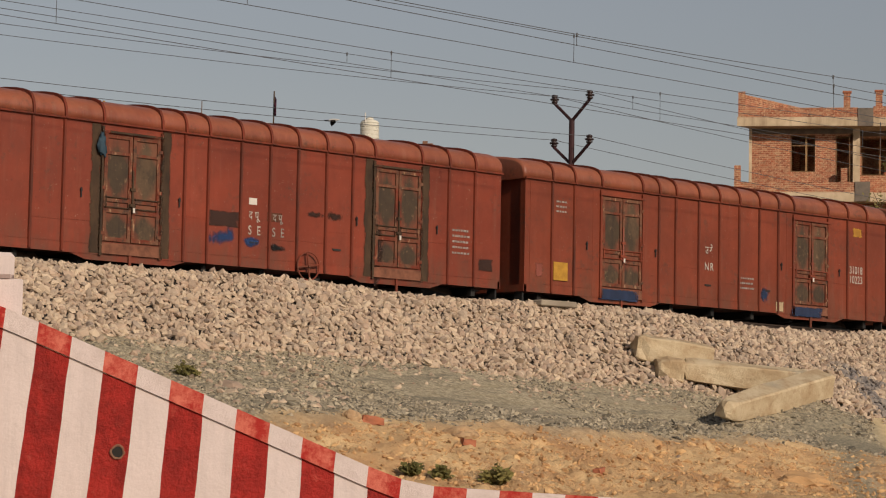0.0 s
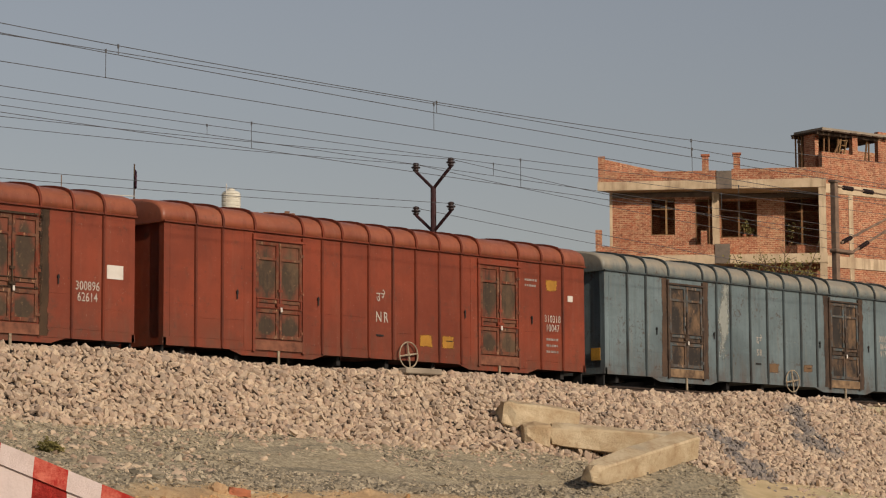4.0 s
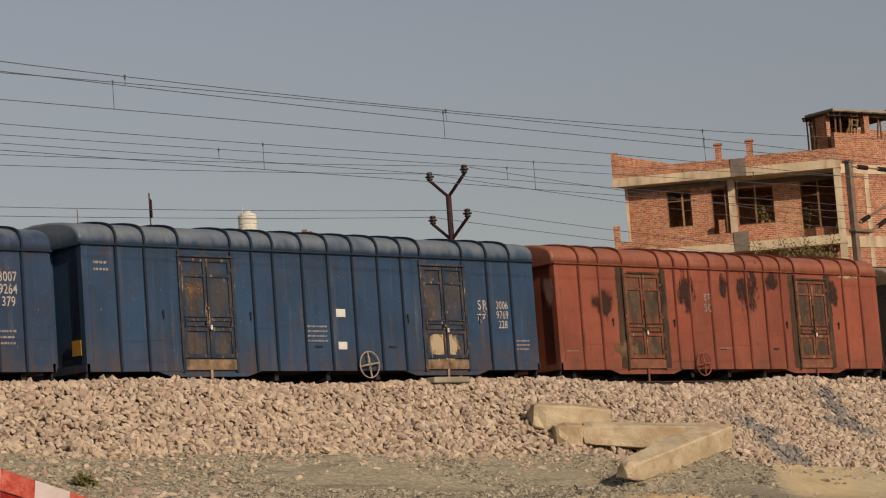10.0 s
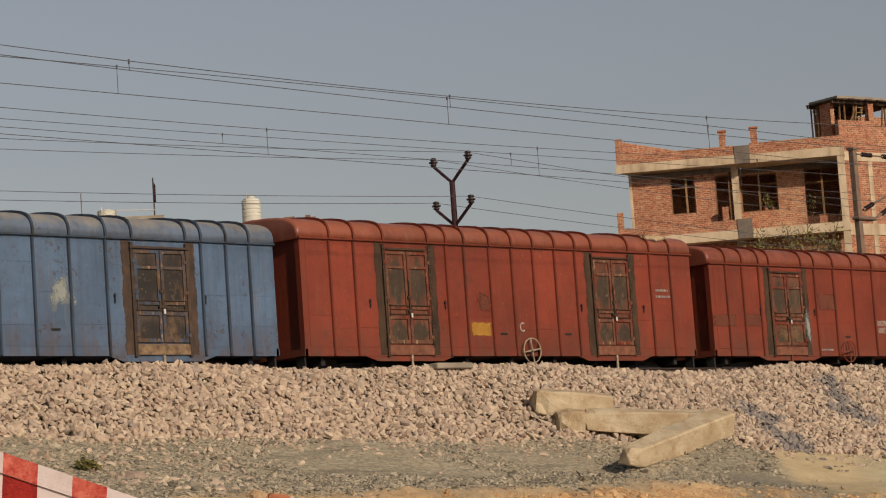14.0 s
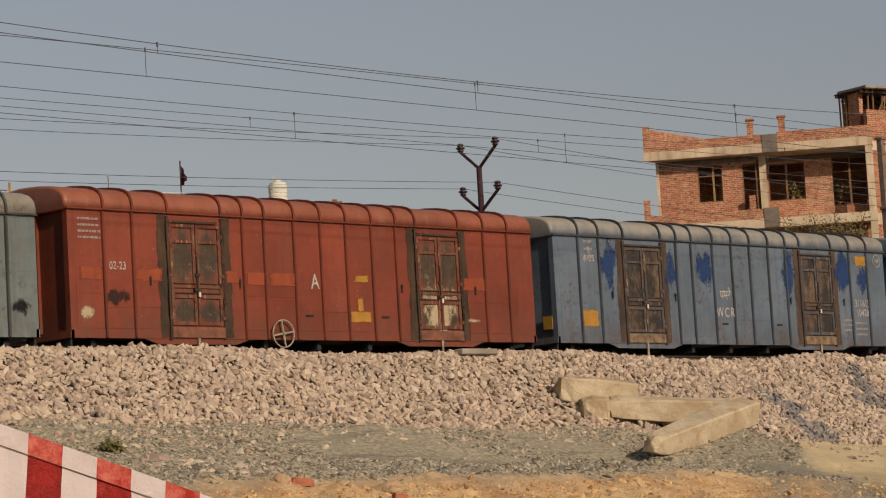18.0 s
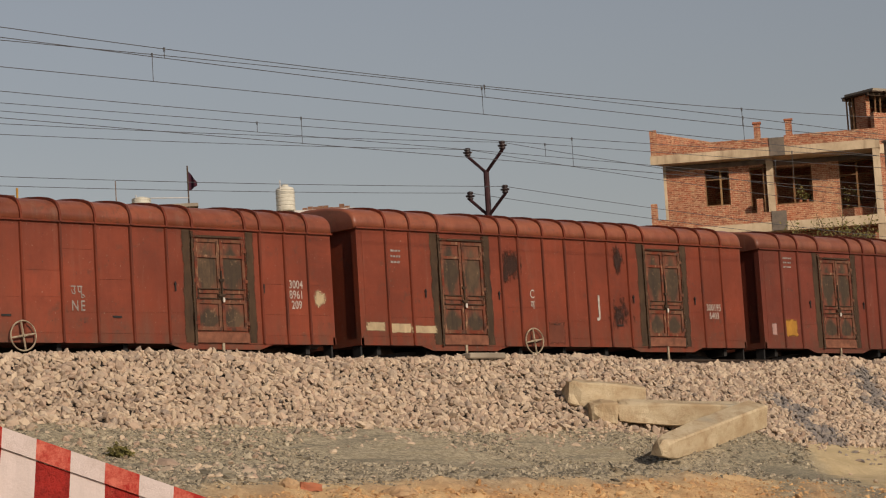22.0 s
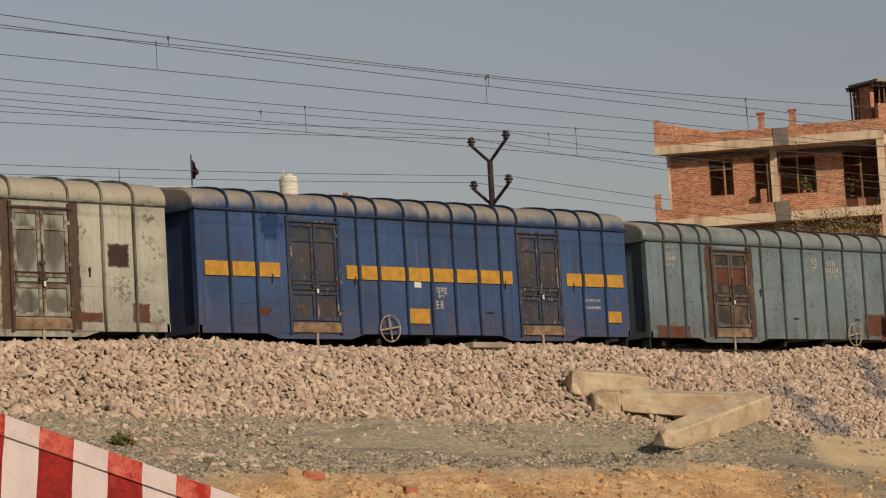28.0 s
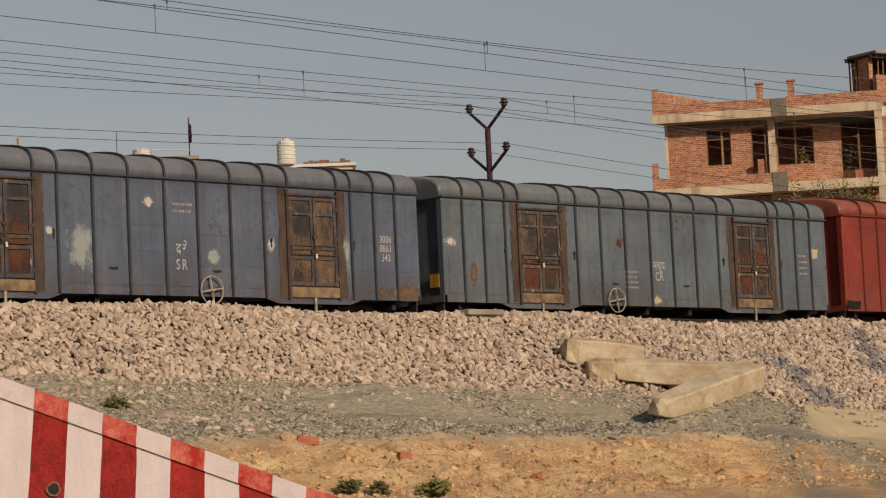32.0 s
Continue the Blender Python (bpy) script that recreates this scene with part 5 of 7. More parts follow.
word(20, "311613\n10428", 12.43, 1.93, 0.28, "letter")
lines(20, 11.70, 1.61, 0.43, 3, 0.139)
lines(20, 12.34, 1.54, 0.55, 3, 0.157)
lines(20, 1.18, 3.44, 0.30, 3, 0.190)
stain(20, 1.89, 2.82, 0.61, 1.61, "p_cobalt")
stain(20, 4.29, 2.78, 0.59, 1.31, "p_cobalt")
stain(20, 5.61, 2.71, 0.68, 1.21, "p_cobalt")
stain(20, 9.18, 2.57, 0.51, 1.78, "p_cobalt")
stain(20, 11.64, 2.90, 0.83, 1.18, "p_cobalt")
stain(20, 12.50, 2.73, 0.55, 0.66, "p_cobalt")
sheet(21, 0.47, 2.17, 0.57, 0.28, "p_orange2")
sheet(21, 1.95, 2.18, 0.74, 0.28, "p_orange2")
sheet(21, 4.20, 2.18, 0.38, 0.29, "p_orange2")
sheet(21, 4.86, 2.16, 0.54, 0.30, "p_orange2")
sheet(21, 5.64, 2.16, 0.82, 0.30, "p_orange2")
sheet(21, 11.57, 2.20, 0.79, 0.32, "p_orange2")
sheet(21, 7.96, 2.24, 0.42, 0.15, "p_ochre")
sheet(21, 7.88, 1.38, 0.66, 0.25, "p_ochre")
sheet(21, 7.90, 1.65, 0.17, 0.33, "p_ochre")
stain(21, 0.32, 1.37, 0.37, 0.28, "p_cream")
lines(21, 0.46, 3.34, 0.57, 4, 0.128)
word(21, "A", 6.56, 1.99, 0.47, "letter")
stain(21, 10.35, 1.63, 1.28, 1.45, "p_cream")
stain(21, 1.16, 1.71, 0.72, 0.33, "p_dark")
word(21, "02-23", 1.15, 2.27, 0.23, "letter")
stain(21, 11.49, 1.34, 0.45, 0.13, "p_cream")
stain(21, 10.45, 2.49, 0.11, 0.66, "p_ochre")
sheet(22, 6.78, 1.31, 0.69, 0.41, "yellow")
word(22, "SC", 6.86, 1.57, 0.37, "letter")
stain(22, 12.79, 2.58, 0.64, 1.24, "p_bluepatch")
stain(22, 6.79, 1.02, 0.42, 0.15, "p_black")
stain(22, 14.16, 1.46, 0.45, 0.36, "p_black")
stain(22, 3.19, 1.35, 1.26, 0.85, "p_rust")
stain(22, 11.27, 1.46, 1.35, 0.94, "p_rust")
stain(22, 9.48, 2.23, 0.56, 0.53, "p_orange")
stain(22, 2.31, 2.31, 0.46, 1.45, "p_bluepatch")
sheet(23, 0.38, 1.51, 0.31, 0.29, "p_ochre")
sheet(23, 1.06, 1.48, 0.47, 0.51, "p_ochre")
word(23, "NER", 6.32, 1.46, 0.30, "letter_faint")
word(23, "पूउरे", 6.40, 1.89, 0.30, "letter_faint")
sheet(23, 7.96, 1.33, 0.38, 0.20, "p_ochre")
sheet(23, 9.20, 1.33, 0.39, 0.20, "p_ochre")
sheet(23, 12.49, 3.15, 0.42, 0.18, "yellow")
word(23, "NP", 13.21, 3.18, 0.22, "letter")
lines(23, 8.62, 1.94, 0.42, 3, 0.116)
stain(23, 13.03, 1.28, 0.55, 0.31, "p_cream")
lines(23, 12.40, 2.53, 0.63, 4, 0.211)
stain(23, 8.66, 2.84, 0.11, 0.41, "white")
stain(23, 4.31, 1.70, 0.69, 1.53, "p_dark")
sheet(24, 1.07, 1.40, 0.59, 0.46, "p_ochre")
sheet(24, 0.36, 1.36, 0.20, 0.32, "p_pink")
word(24, "ECR", 6.39, 1.76, 0.33, "letter")
word(24, "पूमरे", 6.43, 2.13, 0.33, "letter")
lines(24, 7.04, 1.53, 0.39, 2, 0.135)
lines(24, 7.88, 1.82, 0.59, 3, 0.100)
sheet(24, 7.85, 1.28, 0.39, 0.22, "p_ochre")
sheet(24, 8.60, 1.28, 0.36, 0.22, "p_ochre")
sheet(24, 12.50, 3.12, 0.40, 0.22, "yellow")
ring(24, 13.21, 3.08, 0.00, 0.00, "NP")
word(24, "311019\n11513", 12.38, 1.98, 0.31, "letter")
lines(24, 11.67, 1.68, 0.34, 3, 0.143)
lines(24, 12.28, 1.69, 0.44, 3, 0.144)
lines(24, 1.12, 3.32, 0.37, 3, 0.118)
sheet(25, 0.37, 1.27, 0.59, 0.20, "p_cream")
sheet(25, 1.14, 1.24, 0.67, 0.22, "p_cream")
sheet(25, 1.90, 1.22, 0.83, 0.18, "p_cream")
sheet(25, 6.32, 1.17, 0.60, 0.55, "p_brick")
word(25, "C\nग", 5.54, 2.01, 0.29, "letter")
word(25, "J", 7.91, 1.65, 0.68, "letter")
stain(25, 4.89, 2.78, 0.78, 1.09, "p_dark")
stain(25, 8.66, 3.03, 0.55, 0.85, "p_dark")
word(25, "300195\n6403", 12.33, 1.81, 0.24, "letter")
stain(25, 8.68, 1.62, 0.85, 0.85, "p_dark")
lines(25, 1.11, 3.06, 0.32, 3, 0.130)
word(26, "NE", 7.63, 1.50, 0.30, "letter_faint")
word(26, "उपू", 7.62, 1.83, 0.28, "letter_faint")
word(26, "3004\n8961\n209", 13.48, 2.08, 0.25, "letter")
stain(26, 14.12, 1.85, 0.37, 0.43, "p_cream")
stain(27, 12.99, 1.48, 0.65, 0.43, "p_cream")
lines(27, 0.34, 3.24, 0.38, 4, 0.114)
word(27, "दप\nSWR", 7.13, 1.73, 0.31, "letter_faint")
sheet(27, 6.27, 1.37, 0.34, 0.28, "p_dark")
sheet(27, 8.60, 1.84, 0.41, 0.26, "p_brick")
stain(27, 10.35, 3.66, 1.42, 0.30, "p_cream")
lines(27, 5.45, 1.58, 0.47, 3, 0.094)
sheet(27, 0.31, 0.97, 0.49, 0.19, "p_black")
word(28, "SR", 11.68, 2.26, 0.31, "letter")
word(28, "दरे", 11.67, 1.97, 0.29, "letter")
word(28, "3006\n9764\n971", 12.38, 2.30, 0.25, "letter")
sheet(28, 6.48, 2.19, 0.21, 0.31, "white")
stain(28, 2.24, 2.57, 0.81, 1.70, "p_bluepatch")
stain(28, 4.54, 2.53, 1.01, 1.76, "p_bluepatch")
stain(28, 9.47, 3.17, 0.49, 1.00, "p_cobalt")
stain(28, 11.28, 3.11, 0.52, 0.90, "p_cobalt")
stain(28, 10.40, 2.70, 1.18, 1.27, "p_bluepatch")
lines(28, 12.40, 1.60, 0.35, 3, 0.172)
lines(28, 13.02, 1.54, 0.40, 3, 0.173)
word(29, "11-23", 1.04, 2.66, 0.40, "letter")
sheet(29, 1.91, 2.28, 0.77, 0.37, "p_orange2")
sheet(29, 0.33, 2.32, 0.75, 0.37, "p_orange2")
sheet(30, 7.45, 2.07, 0.25, 0.28, "white")
lines(30, 6.80, 2.65, 0.53, 1, 0.223)
word(30, "CR", 6.96, 2.03, 0.28, "letter")
stain(30, 2.22, 2.81, 0.73, 1.19, "p_bluepatch")
stain(30, 4.24, 2.74, 0.96, 1.63, "p_bluepatch")
stain(30, 10.23, 1.91, 0.88, 1.88, "p_bluepatch")
stain(30, 12.13, 1.80, 1.15, 1.77, "p_bluepatch")
word(31, "BCN\n300309\n11719", 7.57, 2.84, 0.20, "letter")
word(31, "BCN\n300309\n11719", 13.50, 1.55, 0.21, "letter")
word(31, "NR\nउरे", 6.82, 2.87, 0.24, "letter")
sheet(31, 9.51, 1.24, 1.24, 0.64, "p_rust")
sheet(31, 10.06, 1.15, 0.79, 0.73, "p_rust")
sheet(31, 13.14, 1.05, 0.84, 0.28, "p_rust")
sheet(31, 3.11, 2.47, 1.25, 0.49, "p_rust")
lines(31, 12.74, 1.51, 0.58, 3, 0.124)
lines(31, 0.82, 3.06, 0.32, 3, 0.158)
sheet(31, 0.79, 0.99, 1.30, 0.31, "p_rust")
stain(31, 11.22, 2.58, 1.15, 1.08, "p_rust")
sheet(32, 6.33, 1.27, 0.64, 0.34, "yellow")
sheet(32, 13.00, 1.33, 0.50, 0.28, "yellow")
word(32, "ER", 7.02, 1.45, 0.26, "letter")
word(32, "पूर्व", 7.10, 1.78, 0.26, "letter")
sheet(32, 6.35, 2.02, 0.21, 0.18, "white")
lines(32, 12.30, 1.81, 0.58, 2, 0.181)
stain(32, 2.06, 3.19, 0.97, 0.74, "p_cobalt")
stain(32, 1.73, 1.33, 0.48, 0.22, "p_rust")
sheet(33, 0.34, 1.36, 0.58, 0.35, "p_black")
sheet(33, 7.80, 1.42, 0.70, 0.35, "p_olive")
sheet(33, 12.33, 2.41, 0.55, 0.5, "p_dark")
sheet(33, 11.45, 1.13, 0.85, 0.20, "p_rust")
sheet(33, 12.86, 1.23, 0.46, 0.41, "p_rust")
stain(33, 2.54, 2.32, 0.69, 2.55, "p_teal")
stain(33, 4.26, 2.76, 0.54, 1.57, "p_teal")
sheet(33, 5.46, 1.41, 0.78, 0.44, "p_rust")
sheet(33, 7.83, 1.04, 0.70, 0.16, "p_black")
stain(33, 6.33, 2.13, 0.23, 0.16, "p_wood")
stain(33, 1.83, 1.93, 0.67, 1.52, "p_teal")
sheet(34, 8.03, 2.75, 0.27, 0.42, "p_pale")
sheet(34, 0.33, 1.03, 0.51, 0.30, "p_black")
stain(34, 1.44, 1.26, 1.05, 0.46, "p_dark")
stain(34, 5.49, 1.29, 0.97, 0.41, "p_dark")
stain(34, 9.33, 1.28, 0.85, 0.42, "p_dark")
word(34, "परे\nWR", 7.06, 1.73, 0.28, "letter")
lines(34, 1.13, 3.22, 0.28, 3, 0.129)
word(34, "300898\n31172", 12.39, 1.96, 0.22, "letter")
stain(35, 7.12, 2.39, 0.51, 0.79, "white")
sheet(35, 0.28, 1.01, 0.65, 0.26, "p_black")
stain(35, 5.55, 1.44, 0.53, 0.14, "p_black")
word(35, "उरे\nNR", 7.88, 1.87, 0.29, "letter_faint")
sheet(35, 6.35, 2.76, 0.21, 0.14, "white")
sheet(35, 6.31, 1.45, 0.46, 0.36, "p_brick")
lines(35, 12.34, 2.20, 0.62, 2, 0.180)
stain(36, 0.18, 2.25, 0.41, 0.29, "white")
word(36, "मध्य\nCR", 7.55, 1.78, 0.31, "letter")
stain(36, 7.44, 0.99, 0.61, 0.26, "p_cream")
sheet(36, 14.03, 2.37, 0.35, 0.28, "p_cream")
stain(36, 2.92, 1.50, 1.58, 1.23, "p_rust")
stain(36, 11.27, 1.84, 1.43, 1.80, "p_rust")
stain(36, 6.05, 2.42, 0.34, 0.28, "p_rust")
stain(36, 0.90, 1.45, 0.30, 0.80, "p_wood")
word(37, "दरे", 7.67, 1.74, 0.31, "letter")
word(37, "SR", 7.65, 1.40, 0.31, "letter")
word(37, "3006\n8861\n343", 13.53, 2.15, 0.23, "letter")
stain(37, 6.83, 2.80, 0.32, 0.26, "white")
stain(37, 8.56, 1.69, 0.40, 0.31, "p_pale")
stain(37, 4.32, 2.10, 0.22, 0.18, "white")
stain(37, 10.13, 2.02, 0.22, 0.37, "white")
stain(37, 12.35, 1.86, 0.24, 1.01, "p_pale")
stain(37, 11.30, 1.71, 1.32, 1.63, "p_wood")
stain(37, 3.45, 1.71, 0.67, 1.46, "p_rust")
lines(37, 7.72, 2.83, 0.54, 2, 0.144)
stain(37, 5.10, 1.88, 0.70, 1.38, "p_pale")
stain(37, 13.85, 1.01, 1.59, 0.39, "p_wood")
word(29, "311104\n19109", 12.33, 2.42, 0.27, "letter")
lines(29, 12.33, 2.78, 0.6, 1, 0.12)
lines(29, 12.0, 1.76, 0.42, 3, 0.14)
lines(29, 12.6, 1.76, 0.4, 3, 0.14)
sheet(29, 13.07, 2.29, 0.42, 0.34, "p_pale")
sheet(29, 11.47, 2.27, 0.62, 0.33, "p_orange2")
sheet(29, 8.03, 2.24, 0.7, 0.33, "p_orange2")
lines(36, 13.51, 2.36, 0.36, 4, 0.16)
lines(36, 6.5, 1.75, 0.5, 4, 0.13)
word(31, "10-24", 0.85, 2.82, 0.2, "letter")
lines(31, 0.85, 3.22, 0.36, 1, 0.16)
word(20, "R\n6-25", 1.19, 3.08, 0.22, "letter")
ring(20, 13.26, 3.24, 0.0, 0.0, "NP")
for a, b in ((0.12, 0.75), (0.87, 1.5), (1.62, 2.2), (4.15, 4.47), (4.6, 5.08), (5.2, 5.94), (6.06, 6.72), (6.84, 7.48), (7.6, 8.27), (8.39, 9.02), (9.14, 9.45), (11.35, 11.88), (12.0, 12.69), (12.81, 13.4)):
    sheet(32, (a + b) / 2, 2.225, b - a, 0.31, "yellow")
for n in (4, 8, 9, 12, 13, 14, 20, 28, 30, 36):
    end_plate(n)


def rag(n, x, z):
    """A knotted blue rag hung from the top corner of a door."""
    bm = bmesh.new()
    bmesh.ops.create_icosphere(bm, subdivisions=3, radius=1.0)
    for v in bm.verts:
        k = (0.6 if n == 27 else 0.85) + 0.8 * noise.noise(v.co * 2.6 + Vector((n, 0, 0)))
        v.co = Vector((x + (0.10 - 0.03 * v.co.z) * v.co.x * k, -HALF - 0.08 + 0.04 * v.co.y * k, z + 0.24 * v.co.z * k - 0.05 * v.co.x))
    part("rag", bm, M["p_rag"], wagons[n][0], "faded blue rag tied to the door", True)


for n, x, z in ((1, 2.42, 3.05), (24, 11.00, 2.98), (27, 3.85, 3.25)):
    rag(n, x, z)

# ---- striped wall in the foreground ----
def striped_wall():
    az = radians(38.29)
    u, nrm = Vector((math.cos(az), -math.sin(az), 0)), Vector((math.sin(az), math.cos(az), 0))
    root = empty("barrier_wall", Matrix.Translation(nrm * 19.0) @ Matrix.Rotation(-az, 4, "Z"), "red and white striped masonry wing wall with a coping, beside the bank", "wall")
    W = 0.252

    def top(s):
        return lerp(s, [(-2.0, 2.80), (-1.55, 2.62), (0.97, 1.58), (1.30, 1.46), (1.5, 1.435), (3.2, 1.36)])
    k = -1.55 - 2 * W
    i = 0
    while k < 3.3:
        mat = M["bar_white"] if i % 2 else M["bar_red"]
        a, b = k, k + W
        zs = [top(a), top(b)]
        for nm, z0, z1, y0, y1 in (("stripe", None, 0.16, 0.0, 0.30), ("coping", 0.155, 0.0, -0.02, 0.32)):
            if nm == "stripe":
                ka, kb = (lerp(q, [(-1.6, 0.108), (-0.8, 0.09), (-0.3, 0.066), (0.8, 0.03), (2.0, 0.0)]) for q in (a, b))
                ta, tb = zs[0] - 0.16, zs[1] - 0.16
                hand = [(0.008 * noise.noise((q * 7.0, n * 0.6, 1.3)) if 0 < n < 12 else 0.0) for q in (a, b) for n in range(13)]      # painted by hand
                poly = [(b - kb * ((tb - 0.4) * n / 12 + 0.15) + hand[13 + n], tb - (tb - 0.4) * n / 12) for n in range(13)]
                poly += [(a - ka * ((ta - 0.4) * n / 12 + 0.15) + hand[n], ta - (ta - 0.4) * n / 12) for n in range(12, -1, -1)]
            else:
                poly = [(a - 0.015, zs[0] - 0.155), (b - 0.015, zs[1] - 0.155), (b, zs[1]), (a, zs[0])]
            bm = prism(poly, "y", y0, y1)
            part(nm, bm, mat if nm == "stripe" else M["bar_white_cap" if i % 2 else "bar_red_cap"], root)
        k += W
        i += 1
    return root


striped_wall()


def cap_post():
    az = radians(32.85)
    root = empty("capped_post", Matrix.Translation((19.4 * math.sin(az), 19.4 * math.cos(az), 0)) @ Matrix.Rotation(-az, 4, "Z"), "whitewashed masonry post at the head of the striped wall", "post")
    part("shaft", box(-0.2, 0.13, -0.12, 0.2, 0.4, 2.96, bevel=0.01), M["bar_white"], root)
    part("cap", box(-0.3, 0.06, -0.16, 0.24, 2.96, 3.16, bevel=0.03), M["bar_white"], root)


cap_post()


# ---- discarded concrete sleepers ----
def old_sleeper(a, b, w=0.26, h=0.22, roll=0, snapped=0.66):
    """A square concrete beam, snapped off at its near end to this share of its section."""
    a, b = Vector(a), Vector(b)
    d = b - a
    rot = d.to_track_quat("X", "Z").to_matrix().to_4x4()
    bm = bmesh.new()
    L = d.length
    sec = [(-0.9, -1), (0, -1), (0.9, -1), (1, -0.88), (0.93, 0), (0.85, 0.86), (0.74, 1), (0, 1), (-0.74, 1), (-0.85, 0.86), (-0.93, 0), (-1, -0.88)]
    cuts = [0.0, 0.05 + 0.1 * (1 - snapped), 0.14 + 0.35 * (1 - snapped), 0.45 * L, 0.65 * L, L - 0.1, L - 0.03, L]
    rings = []
    for x in cuts:
        end = min(x, L - x)
        k = 0.93 if end < 0.01 else 0.98 if end < 0.06 else 1.0
        if x < 0.3 * L:
            k = {0: snapped, 1: 0.5 * snapped + 0.46, 2: 0.25 * snapped + 0.74}.get(len(rings), 1.0)
        row = []
        for u, v in sec:
            co = Vector((x, u * w / 2 * k, v * h / 2 * k))
            co += noise.noise_vector(co * 4.5 + a) * (0.08 if x < 0.3 else 0.03 if end < 0.2 else 0.018)
            row.append(bm.verts.new(co))
        rings.append(row)
    n = len(sec)
    for r0, r1 in zip(rings, rings[1:]):
        for k in range(n):
            bm.faces.new((r0[k], r1[k], r1[(k + 1) % n], r0[(k + 1) % n]))
    bm.faces.new(rings[0])
    bm.faces.new(rings[-1][::-1])
    bmesh.ops.recalc_face_normals(bm, faces=bm.faces[:])
    ob = mesh_ob("concrete_beam", bm, M["concrete"])
    ob.matrix_world = Matrix.Translation(a) @ rot @ pose(0, 0, 0, roll)
    return tagged(ob, "broken cream-stained concrete beam lying on the gravel", "concrete beam", "discarded concrete beams")


old_sleeper((36.50, 33.72, 4.05), (37.9, 32.95, 3.82), 0.56, 0.52, roll=10, snapped=0.7)
old_sleeper((36.60, 33.21, 3.60), (37.01, 32.88, 3.565), 0.5, 0.44, roll=10, snapped=0.75)
old_sleeper((37.05, 32.85, 3.56), (39.0, 31.3, 3.38), 0.5, 0.44, roll=14, snapped=0.92)
old_sleeper((34.70, 29.85, 2.67), (38.28, 30.35, 3.33), 0.52, 0.44, roll=20, snapped=0.42)


# ---- wires and poles ----
def wire(name, pts, r, label, mat="wire", parent=None):
    cu = bpy.data.curves.new(name, "CURVE")
    cu.dimensions, cu.bevel_depth, cu.bevel_resolution, cu.use_fill_caps = "3D", r, 1, True
    sp = cu.splines.new("POLY")
    sp.points.add(len(pts) - 1)
    for p, q in zip(sp.points, pts):
        p.co = (*q, 1)
    cu.materials.append(M[mat])
    ob = new(name, cu)
    if parent:
        ob.parent = parent
    else:
        tagged(ob, label, "wire")
    return ob


def slung(y, c2, c1, c0, n=110):
    """Points of a wire that runs along the railway at distance y: its rise over the eye goes with the square of its way along."""
    pts = []
    for k in range(n + 1):
        a = -1.5 + 6.0 * k / n
        b = max(0.5, min(1.5, a))
        pts.append((a * y, y, 1.6 + y * (c2 * b * b + c1 * b + c0)))
    return pts


def overhead_line(y, upper, lower, droppers, label):
    root = empty("overhead_line", pose(0, 0, 0), label, "overhead line")
    wire("contact_wire", slung(y, *lower), 0.0078, "", parent=root)
    wire("catenary_wire", slung(y, *upper), 0.0078, "", parent=root)
    for a in droppers:
        hi, lo = (1.6 + y * (c[0] * a * a + c[1] * a + c[2]) for c in (upper, lower))
        wire("dropper", [(a * y, y, lo), (a * y, y, hi)], 0.007, "", parent=root)
        wire("dropper_clip", [(a * y, y, hi - 0.05), (a * y, y, hi + 0.03)], 0.02, "", parent=root)


overhead_line(NEAR_Y, (-0.01685, 0.03717, 0.23012), (-0.00678, 0.0131, 0.22864), [0.544, 0.7858, 1.0277, 1.2695], "thin contact and catenary wires over the near track")
overhead_line(NEAR_Y - 2.4, (0.04263, -0.08111, 0.29003), (0.01529, -0.03794, 0.26813), [0.7939, 1.03, 1.2689], "pair of thin feeder wires slung along the railway")
overhead_line(TRACK_Y, (0.0254, -0.03809, 0.2365), (0.00125, -0.00344, 0.21084), [0.669, 0.8859, 1.1027, 1.319], "thin contact and catenary wires over the train")
overhead_line(TRACK_Y + 4.6, (0.00566, 0.00034, 0.21351), (-0.00372, 0.00845, 0.20837), [0.63, 0.8543, 1.0786, 1.3], "thin overhead wires of a farther track")


def y_pole():
    x, y = 53.40, 52.0
    root = empty("power_pole", pose(x, y, 0), "dark maroon steel power pole with two tiers of V arms", "power pole")
    part("pole_shaft", rod((0, 0, 2.0), (0, 0, 12.08), 0.11, None, 10, 0.085), M["pole"], root)
    ends = []
    for zf, zt in ((12.02, 12.62), (10.70, 11.28)):
        for s in (1, -1):
            tip = (0.0, s * 0.74, zt)
            part("arm", rod((0, 0, zf), tip, 0.05, None, 8), M["pole"], root)
            ins = lathe([(0.03, -0.02), (0.09, 0.02), (0.10, 0.06), (0.05, 0.08), (0.13, 0.10), (0.14, 0.14), (0.06, 0.17), (0.10, 0.19), (0.09, 0.25), (0.03, 0.27)], m=Matrix.Translation(tip))
            part("insulator", ins, M["ins"], root, "brown ribbed porcelain insulator", smooth=True)
            ends.append((x, y + tip[1], tip[2] + 0.22))
    return ends


for tx, ty, tz in y_pole():
    pts = []
    for j in range(49):
        dx = -48 + 2.0 * j
        k = min(1.0, abs(dx) / 36)
        pts.append((tx + dx, ty, tz - (0.90 if dx < 0 else 1.05) * (1 - (1 - k) ** 2)))
    wire("power_line", pts, 0.0085, "slack power line hung from the pole's insulators")


